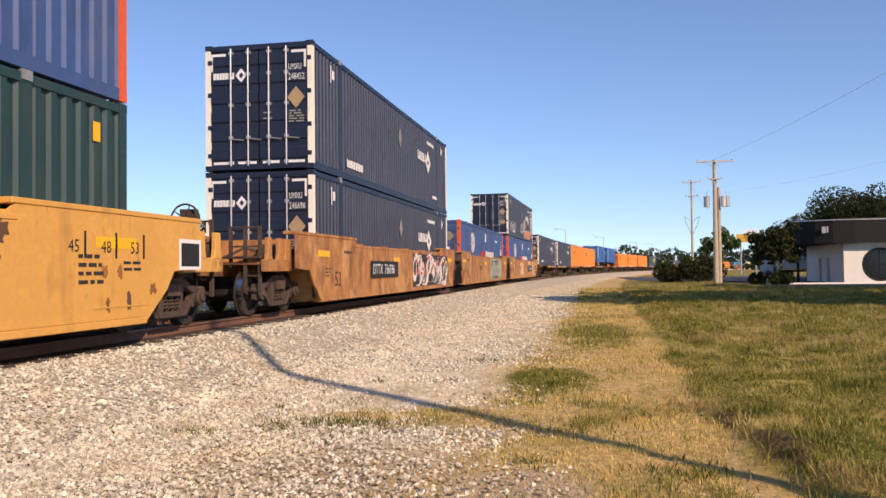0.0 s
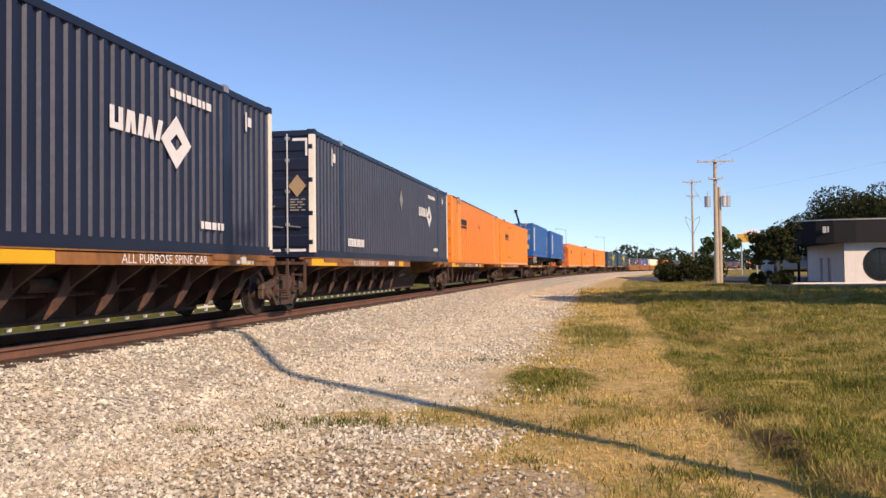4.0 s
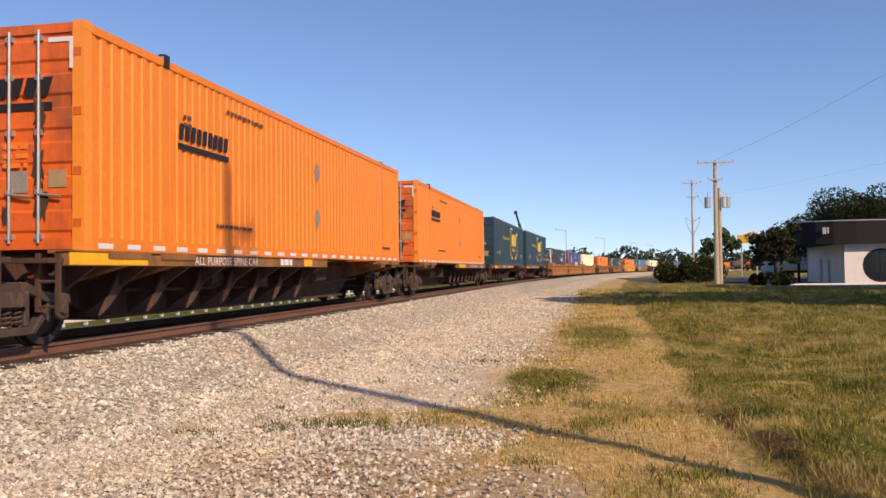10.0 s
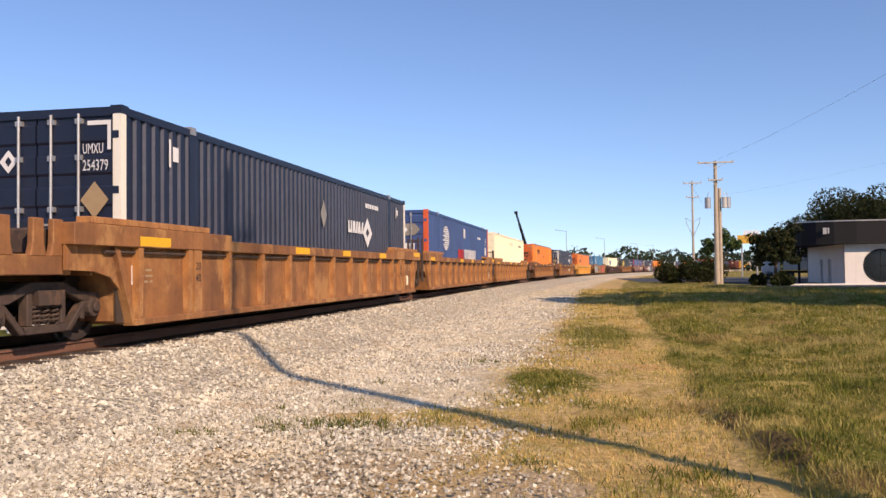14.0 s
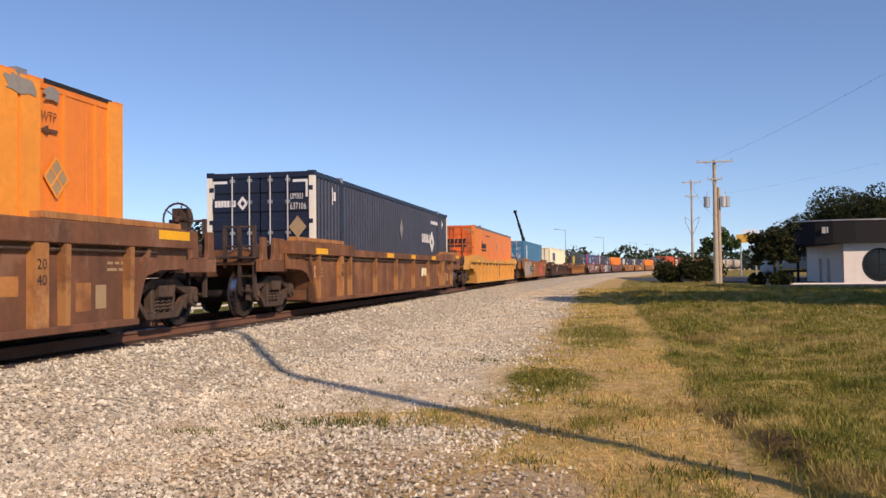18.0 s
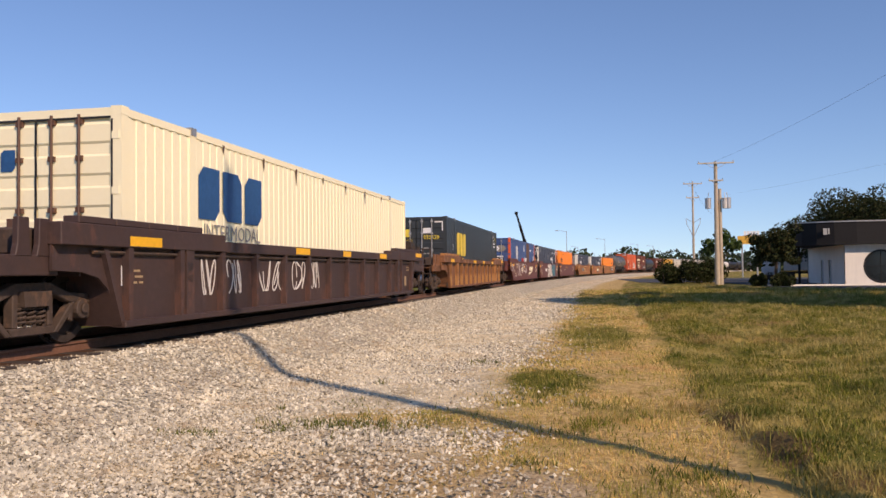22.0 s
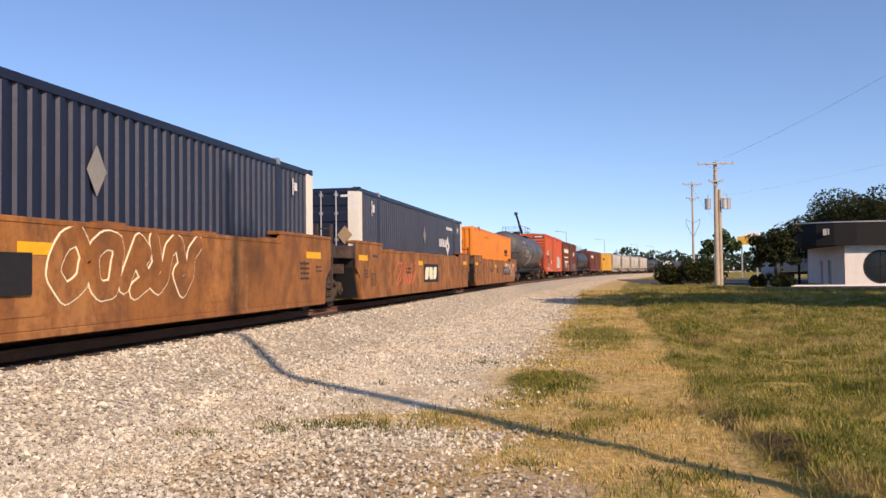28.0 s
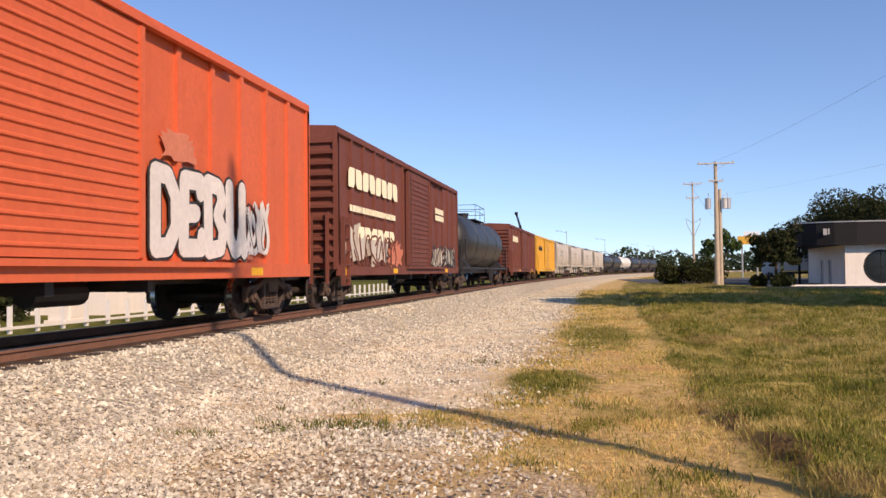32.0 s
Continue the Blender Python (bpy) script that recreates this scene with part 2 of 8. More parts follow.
foliage_light = island("lighter_foliage", [(0.04, 0.07, 0.018), (0.07, 0.11, 0.03), (0.09, 0.12, 0.035)], 0.6, translucent=0.25)
far_foliage = island("far_foliage", [(0.03, 0.045, 0.025), (0.05, 0.07, 0.035), (0.06, 0.08, 0.045)], 0.8)
stone_mat = island("limestone_ballast", [(0.2, 0.18, 0.14), (0.46, 0.425, 0.335), (0.58, 0.54, 0.42), (0.32, 0.29, 0.225), (0.8, 0.75, 0.6), (0.54, 0.48, 0.35)], 0.85, patch=[(0.55, 0.52, 0.72, (0.64, 0.54, 0.36)), (1.6, 0.56, 0.68, (0.38, 0.31, 0.21)), (0.9, 0.6, 0.7, (0.8, 0.73, 0.55))])
dry_grass = island("dry_grass", [(0.74, 0.52, 0.18), (0.86, 0.63, 0.26), (0.54, 0.44, 0.11), (0.78, 0.54, 0.2), (0.88, 0.72, 0.34), (0.4, 0.38, 0.08), (0.6, 0.5, 0.14)], 0.7, patch=[(1.3, 0.52, 0.62, (0.3, 0.3, 0.05)), (2.1, 0.56, 0.66, (0.8, 0.62, 0.29)), (0.6, 0.55, 0.64, (0.66, 0.42, 0.2)), (0.8, 0.6, 0.7, (0.36, 0.24, 0.09))], translucent=0.3)
green_grass = island("green_grass", [(0.1, 0.125, 0.018), (0.19, 0.21, 0.03), (0.32, 0.3, 0.055), (0.52, 0.42, 0.14), (0.075, 0.1, 0.016), (0.4, 0.33, 0.085)], 0.7, patch=[(0.7, 0.47, 0.61, (0.56, 0.45, 0.17)), (1.7, 0.55, 0.64, (0.085, 0.115, 0.015)), (0.3, 0.55, 0.66, (0.46, 0.32, 0.13)), (0.5, 0.58, 0.68, (0.11, 0.14, 0.02))], translucent=0.3)
weed_mat = island("weed_green", [(0.08, 0.1, 0.025), (0.14, 0.16, 0.035), (0.24, 0.22, 0.07)], 0.7, translucent=0.2)


def ground_material():
    m, n, l, b = nodes_of("verge_ground")
    co = n.new("ShaderNodeTexCoord").outputs["Object"]
    sp = n.new("ShaderNodeSeparateXYZ")
    l.new(co, sp.inputs[0])
    bend = math_node(n, l, "MAXIMUM", math_node(n, l, "SUBTRACT", sp.outputs[1], BEND_Y), 0.0)
    off = math_node(n, l, "SUBTRACT", sp.outputs[0], math_node(n, l, "DIVIDE", math_node(n, l, "MULTIPLY", bend, bend), 2 * BEND_R))
    wob = noise_tex(n, l, co, 0.5, 6)
    wob2 = noise_tex(n, l, co, 2.2, 6)
    shift = math_node(n, l, "ADD", math_node(n, l, "MULTIPLY", math_node(n, l, "SUBTRACT", wob, 0.5), 1.6), math_node(n, l, "MULTIPLY", math_node(n, l, "SUBTRACT", wob2, 0.5), 1.5))
    edge = math_node(n, l, "ADD", off, shift)

    def spot(x, y, rx, ry):
        """A patch with a frayed edge round (x, y): 1 in its middle."""
        mp = n.new("ShaderNodeMapping")
        mp.inputs[1].default_value, mp.inputs[3].default_value = (-x / rx, -y / ry, 0), (1 / rx, 1 / ry, 0)
        l.new(co, mp.inputs[0])
        ln = n.new("ShaderNodeVectorMath")
        ln.operation = "LENGTH"
        l.new(mp.outputs[0], ln.inputs[0])
        return ramp(n, l, math_node(n, l, "ADD", ln.outputs["Value"], math_node(n, l, "MULTIPLY", shift, 0.7)), 1.15, 0.75)

    grain = noise_tex(n, l, co, 38, 4)
    gravel = mix(n, l, ramp(n, l, grain, 0.36, 0.66), (0.36, 0.3, 0.19), (0.78, 0.68, 0.46))
    gravel = mix(n, l, ramp(n, l, noise_tex(n, l, co, 0.8, 5), 0.42, 0.62), gravel, (0.78, 0.66, 0.43))
    gravel = mix(n, l, math_node(n, l, "MULTIPLY", ramp(n, l, noise_tex(n, l, co, 7, 6, (1, 0.6, 1)), 0.5, 0.66), 0.75), gravel, (0.36, 0.29, 0.18))
    gravel = mix(n, l, math_node(n, l, "MULTIPLY", ramp(n, l, noise_tex(n, l, co, 2.4, 6, (1, 0.45, 1)), 0.52, 0.64), 0.8), gravel, (0.86, 0.77, 0.55))
    gravel = mix(n, l, math_node(n, l, "MULTIPLY", ramp(n, l, noise_tex(n, l, co, 1.3, 7, (1, 0.4, 1)), 0.55, 0.66), 0.7), gravel, (0.5, 0.37, 0.19))
    hay = mix(n, l, ramp(n, l, noise_tex(n, l, co, 12, 6), 0.35, 0.7), (0.36, 0.25, 0.1), (0.78, 0.58, 0.26))
    hay = mix(n, l, ramp(n, l, noise_tex(n, l, co, 0.9, 5), 0.5, 0.66), hay, (0.54, 0.36, 0.13))
    green = mix(n, l, ramp(n, l, noise_tex(n, l, co, 9, 6), 0.35, 0.7), (0.07, 0.08, 0.016), (0.22, 0.21, 0.042))
    dry = mix(n, l, ramp(n, l, noise_tex(n, l, co, 1.0, 6, (1.0, 0.5, 1)), 0.47, 0.6), green, (0.44, 0.34, 0.1))
    dry = mix(n, l, ramp(n, l, noise_tex(n, l, co, 0.22, 5), 0.52, 0.64), dry, (0.36, 0.23, 0.09))
    soil = mix(n, l, ramp(n, l, noise_tex(n, l, co, 26, 5), 0.36, 0.66), (0.34, 0.25, 0.14), (0.62, 0.5, 0.32))
    gravel = mix(n, l, spot(-1.7, 6.1, 1.3, 0.8), gravel, soil)
    gravel = mix(n, l, spot(-5.0, 6.4, 0.6, 0.22), gravel, (0.86, 0.76, 0.54))
    gravel = mix(n, l, math_node(n, l, "MULTIPLY", spot(-3.3, 13.5, 0.8, 3.6), 0.7), gravel, (0.86, 0.77, 0.56))
    c = mix(n, l, ramp(n, l, edge, -1.75, -0.95), gravel, hay)
    c = mix(n, l, spot(-1.9, 8.5, 1.1, 0.55), c, hay)
    c = mix(n, l, spot(-0.75, 11.6, 0.62, 1.3), c, green)
    c = mix(n, l, spot(-0.1, 20.0, 0.9, 3.0), c, green)
    c = mix(n, l, spot(-0.6, 5.9, 0.55, 0.5), c, soil)
    verge = math_node(n, l, "ADD", off, math_node(n, l, "MULTIPLY", shift, 0.5))
    c = mix(n, l, ramp(n, l, verge, 0.95, 1.3), c, dry)
    # Bare soil on the bank's face, its colour darkened for the pockets' shade.
    for q in ((1.15, 8.5, 0.22, 0.4), (1.45, 7.2, 0.22, 0.45), (1.8, 6.35, 0.22, 0.3)):
        c = mix(n, l, spot(*q), c, (0.2, 0.14, 0.06))
    far_side = ramp(n, l, edge, -10.6, -11.6)
    c = mix(n, l, far_side, c, green)
    l.new(c, b.inputs["Base Color"])
    b.inputs["Roughness"].default_value, b.inputs["Specular IOR Level"].default_value = 0.95, 0.05
    bp = n.new("ShaderNodeBump")
    bp.inputs["Strength"].default_value, bp.inputs["Distance"].default_value = 0.8, 0.05
    l.new(noise_tex(n, l, co, 22, 6), bp.inputs["Height"])
    l.new(bp.outputs[0], b.inputs["Normal"])
    return m


ground_mat = ground_material()


def ballast_material():
    m, n, l, b = nodes_of("ballast_bed")
    co = n.new("ShaderNodeTexCoord").outputs["Object"]
    vo = n.new("ShaderNodeTexVoronoi")
    vo.inputs["Scale"].default_value = 22
    l.new(co, vo.inputs["Vector"])
    hsv = n.new("ShaderNodeSeparateColor")
    l.new(vo.outputs["Color"], hsv.inputs[0])
    c = mix(n, l, hsv.outputs[0], (0.28, 0.255, 0.195), (0.65, 0.6, 0.46))
    c = mix(n, l, ramp(n, l, noise_tex(n, l, co, 0.7, 5), 0.4, 0.7), c, (0.48, 0.41, 0.31))
    sp = n.new("ShaderNodeSeparateXYZ")
    l.new(co, sp.inputs[0])
    bend = math_node(n, l, "MAXIMUM", math_node(n, l, "SUBTRACT", sp.outputs[1], BEND_Y), 0.0)
    off = math_node(n, l, "SUBTRACT", math_node(n, l, "SUBTRACT", sp.outputs[0], TRACK_X), math_node(n, l, "DIVIDE", math_node(n, l, "MULTIPLY", bend, bend), 2 * BEND_R))
    off = math_node(n, l, "ADD", math_node(n, l, "ABSOLUTE", off), math_node(n, l, "MULTIPLY", noise_tex(n, l, co, 6, 4), 0.3))
    c = mix(n, l, ramp(n, l, off, 1.42, 1.12), c, (0.1, 0.055, 0.035))
    l.new(c, b.inputs["Base Color"])
    b.inputs["Roughness"].default_value, b.inputs["Specular IOR Level"].default_value = 0.9, 0.1
    bp = n.new("ShaderNodeBump")
    bp.inputs["Strength"].default_value, bp.inputs["Distance"].default_value = 1.0, 0.05
    l.new(vo.outputs["Distance"], bp.inputs["Height"])
    l.new(bp.outputs[0], b.inputs["Normal"])
    return m


ballast_mat = ballast_material()


# ---- mesh tools ----
class Mesh:
    """Collects simple solids into one mesh."""

    def __init__(self):
        self.v, self.f = [], []

    def add(self, vs, fs):
        o = len(self.v)
        self.v += [tuple(p) for p in vs]
        self.f += [tuple(o + i for i in q) for q in fs]
        return self

    def box(self, x0, x1, y0, y1, z0, z1):
        vs = [(x, y, z) for x in (x0, x1) for y in (y0, y1) for z in (z0, z1)]
        return self.add(vs, [(0, 1, 3, 2), (4, 6, 7, 5), (0, 4, 5, 1), (2, 3, 7, 6), (0, 2, 6, 4), (1, 5, 7, 3)])

    def prism(self, axis, prof, a, b):
        """prof: closed outline in the two other axes, in cyclic order; a, b: the ends along the axis."""
        k = len(prof)
        put = {"x": lambda p, c: (c, p[0], p[1]), "y": lambda p, c: (p[0], c, p[1]), "z": lambda p, c: (p[0], p[1], c)}[axis]
        vs = [put(p, a) for p in prof] + [put(p, b) for p in prof]
        fs = [(i, (i + 1) % k, k + (i + 1) % k, k + i) for i in range(k)] + [tuple(range(k))[::-1], tuple(range(k, 2 * k))]
        return self.add(vs, fs)

    def cyl(self, axis, c, r, h0, h1, k=16, r2=None):
        r2 = r if r2 is None else r2
        ang = [2 * math.pi * i / k for i in range(k)]
        put = {"x": lambda u, w, h: (h, c[0] + u, c[1] + w), "y": lambda u, w, h: (c[0] + u, h, c[1] + w), "z": lambda u, w, h: (c[0] + u, c[1] + w, h)}[axis]
        vs = [put(r * math.cos(q), r * math.sin(q), h0) for q in ang] + [put(r2 * math.cos(q), r2 * math.sin(q), h1) for q in ang]
        fs = [(i, (i + 1) % k, k + (i + 1) % k, k + i) for i in range(k)] + [tuple(range(k))[::-1], tuple(range(k, 2 * k))]
        return self.add(vs, fs)

    def tube(self, pts, r, k=6, closed=False):
        pts = [Vector(p) for p in pts]
        nn = len(pts)
        vs = []
        for i, p in enumerate(pts):
            a, b = (pts[i - 1] if (i or closed) else p), (pts[(i + 1) % nn] if (i < nn - 1 or closed) else p)
            d = (b - a).normalized()
            s = d.cross(Vector((0.13, 0.29, 0.95))).normalized()
            t = d.cross(s)
            rr = r[i] if isinstance(r, (list, tuple)) else r
            vs += [p + rr * (math.cos(q) * s + math.sin(q) * t) for q in (2 * math.pi * j / k for j in range(k))]
        rows = nn if closed else nn - 1
        fs = [(i * k + j, i * k + (j + 1) % k, ((i + 1) % nn) * k + (j + 1) % k, ((i + 1) % nn) * k + j) for i in range(rows) for j in range(k)]
        if not closed:
            fs += [tuple(range(k))[::-1], tuple((nn - 1) * k + j for j in range(k))]
        return self.add(vs, fs)

    def lathe(self, axis_pts, k=24, along="y"):
        """axis_pts: (position along, radius) pairs."""
        vs = []
        for h, r in axis_pts:
            for j in range(k):
                q = 2 * math.pi * j / k
                vs.append((r * math.cos(q), h, r * math.sin(q)) if along == "y" else (h, r * math.cos(q), r * math.sin(q)))
        nn = len(axis_pts)
        fs = [(i * k + j, i * k + (j + 1) % k, (i + 1) * k + (j + 1) % k, (i + 1) * k + j) for i in range(nn - 1) for j in range(k)]
        fs += [tuple(range(k))[::-1], tuple((nn - 1) * k + j for j in range(k))]
        return self.add(vs, fs)

    def moved(self, dx=0, dy=0, dz=0):
        self.v = [(x + dx, y + dy, z + dz) for x, y, z in self.v]
        return self

    def data(self, name, material, smooth=False, fix=True, bevel=0.0):
        me = bpy.data.meshes.new(name)
        me.from_pydata(self.v, [], self.f)
        if fix or bevel:
            bm = bmesh.new()
            bm.from_mesh(me)
            bmesh.ops.recalc_face_normals(bm, faces=bm.faces)
            if bevel:
                es = [e for e in bm.edges if len(e.link_faces) == 2 and e.calc_face_angle(0) > 0.6]
                bmesh.ops.bevel(bm, geom=es, offset=bevel, segments=1, affect="EDGES")
            bm.to_mesh(me)
            bm.free()
        if smooth:
            me.polygons.foreach_set("use_smooth", [True] * len(me.polygons))
            me.set_sharp_from_angle(angle=radians(40))
        me.materials.append(material)
        return me


CACHE = {}


def shared(key, make, material, smooth=False, bevel=0.0):
    key = (key, material.name)
    if key not in CACHE:
        CACHE[key] = make().data(str(key[0]) if isinstance(key[0], str) else str(key[0][0]), material, smooth, True, bevel)
    return CACHE[key]


def part(name, me, parent, label="", at=None):
    """Links a mesh as ONE part under a thing or under a part."""
    ob = new(name, me)
    ob.parent = parent
    if at:
        ob.location = at
    if label:
        ob["label"] = label
    return ob


def solid(name, mesh, material, parent, label="", smooth=False, bevel=0.0):
    return part(name, mesh.data(name, material, smooth, True, bevel), parent, label)


FONT_MESH = {}


def text_points(words, size):
    """The outline of words set in the built-in font: a flat mesh's points and faces, and its width."""
    if words not in FONT_MESH:
        cu = bpy.data.curves.new("lettering", "FONT")
        cu.body, cu.size, cu.resolution_u = words, 1.0, 2
        ob = new("lettering", cu)
        dg = bpy.context.evaluated_depsgraph_get()
        dg.update()
        me = bpy.data.meshes.new_from_object(ob.evaluated_get(dg))
        FONT_MESH[words] = ([tuple(v.co) for v in me.vertices], [tuple(p.vertices) for p in me.polygons])
        bpy.data.objects.remove(ob)
        bpy.data.curves.remove(cu)
        bpy.data.meshes.remove(me)
    vs, fs = FONT_MESH[words]
    w = max((v[0] for v in vs), default=0)
    return [(v[0] * size, v[1] * size) for v in vs], fs, w * size


def side_text(parent, words, y, z, size, face, material, name="lettering", wide=1.0):
    """Words on the side that faces +x, reading towards +y; face: the side's x."""
    vs, fs, w = text_points(words, size)
    m = Mesh().add([(face + 0.006, y + a * wide, z + b) for a, b in vs], fs)
    return part(name, m.data(name, material, fix=False), parent)


def end_text(parent, words, x, z, size, face, material, name="lettering", wide=1.0):
    """Words on the end that faces -y, reading towards +x."""
    vs, fs, w = text_points(words, size)
    m = Mesh().add([(x + a * wide, face - 0.006, z + b) for a, b in vs], fs)
    return part(name, m.data(name, material, fix=False), parent)


def decal(name, shapes, material, parent, side=None, end=None, label=""):
    if name in ("yellow_panel", "faded_patch", "data_frame", "placard", "door_stickers", "lower_tape", "bracket", "door_globe", "rear_lamp", "handle") and len(shapes) > 1:
        return [decal(name.rstrip("s"), [s], material, parent, side, end, label) for s in shapes]
    return decal_one(name, shapes, material, parent, side, end, label)


def decal_one(name, shapes, material, parent, side=None, end=None, label=""):
    """Flat painted shapes, 4 mm thick: outlines in (y, z) on the side x = side, or in (x, z) on the end y = end."""
    m = Mesh()
    for i, s in enumerate(shapes):
        up = 0.005 + 0.00025 * (i % 17)
        if side is not None:
            m.prism("x", s, side, side + up)
        else:
            m.prism("y", s, end - up, end)
    ob = solid(name, m, material, parent, label)
    if len(shapes) > 1 and (len(shapes) > 6 or any(k in name for k in ("lettering", "data", "tape", "number", "blocks", "spray", "emblem"))):
        tagged(ob, kind="stuff")
    return ob


def rect(a, b, c, d):
    return [(a, c), (b, c), (b, d), (a, d)]


def diamond(y, z, w, h):
    return [(y - w / 2, z), (y, z - h / 2), (y + w / 2, z), (y, z + h / 2)]


def ring_shape(y, z, w, h, t):
    """A lozenge ring, as four bars."""
    o, i = diamond(y, z, w, h), diamond(y, z, w - t * 2, h - t * 2)
    return [[o[k], o[(k + 1) % 4], i[(k + 1) % 4], i[k]] for k in range(4)]


def word_bars(y, z, w, h, count, slant=0.0, slots=True, gap=0.16):
    """Plain blocks in the place of an emblem's letters."""
    out, step = [], w / count
    for i in range(count):
        a, b = y + i * step, y + (i + 1 - gap) * step
        sl = slant * h

        def q(lo, hi, a=a, b=b):
            return [(a + slant * lo, z + lo), (b + slant * lo, z + lo), (b + slant * hi, z + hi), (a + slant * hi, z + hi)]
        e = 0.22 * (b - a) if slots else 0.0
        lo_cut, hi_cut = (e, 0.0) if i % 2 else (0.0, e)
        out.append([(a + lo_cut, z), (b - hi_cut, z), (b, z + hi_cut), (b + slant * (h - lo_cut), z + h - lo_cut), (b - lo_cut + slant * h, z + h), (a + hi_cut + slant * h, z + h), (a + slant * (h - hi_cut), z + h - hi_cut), (a, z + lo_cut)] if e else q(0, h))
    return out


def small_bars(y, z, w, rows, rng, h=0.07, gap=0.06):
    """Rows of short dashes: lettering too small to read."""
    out = []
    for r in range(rows):
        x = y
        while x < y + w - 0.05:
            k = rng.uniform(0.06, 0.22)
            out.append(rect(x, min(x + k, y + w), z - r * (h + gap), z - r * (h + gap) + h))
            x += k + 0.05
    return out


def ribbon(pts, w):
    """A painted stroke along points of a plane, as quads."""
    out = []
    for (a, b), (c, d) in zip(pts, pts[1:]):
        ln = math.hypot(c - a, d - b) or 1
        nx, nz = -(d - b) / ln * w / 2, (c - a) / ln * w / 2
        out.append([(a - nx, b - nz), (c - nx, d - nz), (c + nx, d + nz), (a + nx, b + nz)])
    return out


def scrawl(rng, y, z, w, h, count, thick):
    """Looping spray-paint strokes that fill a rectangle."""
    out = []
    for i in range(count):
        cx, ph, tw = y + (i + 0.5) * w / count, rng.uniform(0, 6.3), rng.uniform(0.35, 0.75)
        a, b = rng.uniform(1.0, 2.6), rng.uniform(1.0, 2.2)
        pts = [(cx + w / count * tw * math.sin(a * t + ph), z + h / 2 + h * 0.46 * math.sin(b * t + ph * 1.7)) for t in (0.35 * k for k in range(13))]
        out += ribbon(pts, thick)
    return out


def dot(y, z, r):
    return [(y + r * math.cos(k * math.pi / 4), z + r * math.sin(k * math.pi / 4)) for k in range(8)]


def letter_lines(rng, y, z, w, h, count):
    """The strokes of wild spray paint that nobody can read, one looping sign to a cell."""
    lines, step = [], w / count
    forms = [[(0.5 + 0.42 * math.cos(q), 0.5 + 0.45 * math.sin(q)) for q in (0.3 + 0.55 * k for k in range(12))],
             [(0.15, 0.95), (0.3, 0.5), (0.1, 0.3), (0.35, 0.06), (0.6, 0.3), (0.75, 0.75), (0.95, 0.95)],
             [(0.05, 0.6), (0.3, 0.95), (0.45, 0.35), (0.6, 0.05), (0.75, 0.5), (0.98, 0.3)],
             [(0.1, 0.1), (0.5, 0.95), (0.85, 0.65), (0.55, 0.5), (0.9, 0.25), (0.5, 0.05)],
             [(0.95, 0.9), (0.4, 0.8), (0.1, 0.45), (0.35, 0.1), (0.8, 0.2), (0.7, 0.6), (0.4, 0.5)]]
    for i in range(count):
        f, tilt = forms[rng.randrange(len(forms))], rng.uniform(-0.1, 0.25)
        lines.append([(y + step * (i + a + rng.uniform(-0.07, 0.07) + tilt * (b - 0.5)), z + h * min(0.97, max(0.03, b + rng.uniform(-0.06, 0.06)))) for a, b in f])
    return lines


STROKES = {
    "D": [[(0.1, 0.03), (0.1, 0.97), (0.55, 0.95), (0.88, 0.7), (0.88, 0.3), (0.55, 0.05), (0.1, 0.03)]],
    "U": [[(0.1, 0.97), (0.12, 0.25), (0.35, 0.04), (0.62, 0.1), (0.78, 0.35)], [(0.78, 0.97), (0.78, 0.3), (0.92, 0.04)]],
    "Z": [[(0.08, 0.78), (0.1, 0.95), (0.88, 0.95), (0.12, 0.06), (0.9, 0.06), (0.9, 0.24)]],
    "E": [[(0.88, 0.8), (0.86, 0.95), (0.15, 0.95), (0.12, 0.05), (0.9, 0.06), (0.9, 0.22)], [(0.15, 0.5), (0.65, 0.52)]],
    "R": [[(0.12, 0.03), (0.14, 0.95), (0.65, 0.95), (0.84, 0.72), (0.6, 0.5), (0.2, 0.48)], [(0.5, 0.48), (0.88, 0.03)]],
    "B": [[(0.12, 0.03), (0.12, 0.97), (0.65, 0.93), (0.8, 0.74), (0.55, 0.53), (0.85, 0.32), (0.75, 0.08), (0.12, 0.03)]],
    "N": [[(0.12, 0.03), (0.12, 0.97), (0.85, 0.05), (0.85, 0.97)]],
    "K": [[(0.12, 0.97), (0.12, 0.03)], [(0.85, 0.95), (0.18, 0.5), (0.88, 0.04)]],
    "!": [[(0.5, 0.97), (0.42, 0.36)], [(0.42, 0.1), (0.42, 0.05)]],
}


def word_lines(rng, word, y, z, w, h):
    """The strokes of a spray-painted word that can be read."""
    step = w / len(word)
    return [[(y + step * (i + a * 0.92 + rng.uniform(-0.02, 0.02)), z + h * min(0.97, max(0.03, b))) for a, b in line] for i, ch in enumerate(word) for line in STROKES[ch]]


def ragged(rng, y, z, w, h, n=26, rough=0.25):
    """A patch with an uneven outline inside a rectangle."""
    out = []
    for k in range(n):
        q, r = 2 * math.pi * k / n, 1 - rough * rng.random()
        c, s_ = math.cos(q), math.sin(q)
        out.append((y + w / 2 * (1 + r * math.copysign(abs(c) ** 0.6, c)), z + h / 2 * (1 + r * math.copysign(abs(s_) ** 0.6, s_))))
    return out


def thick_lines(lines, w):
    out = []
    for pts in lines:
        out += ribbon(pts, w) + [dot(a, b, w * 0.5) for a, b in pts]
    return out


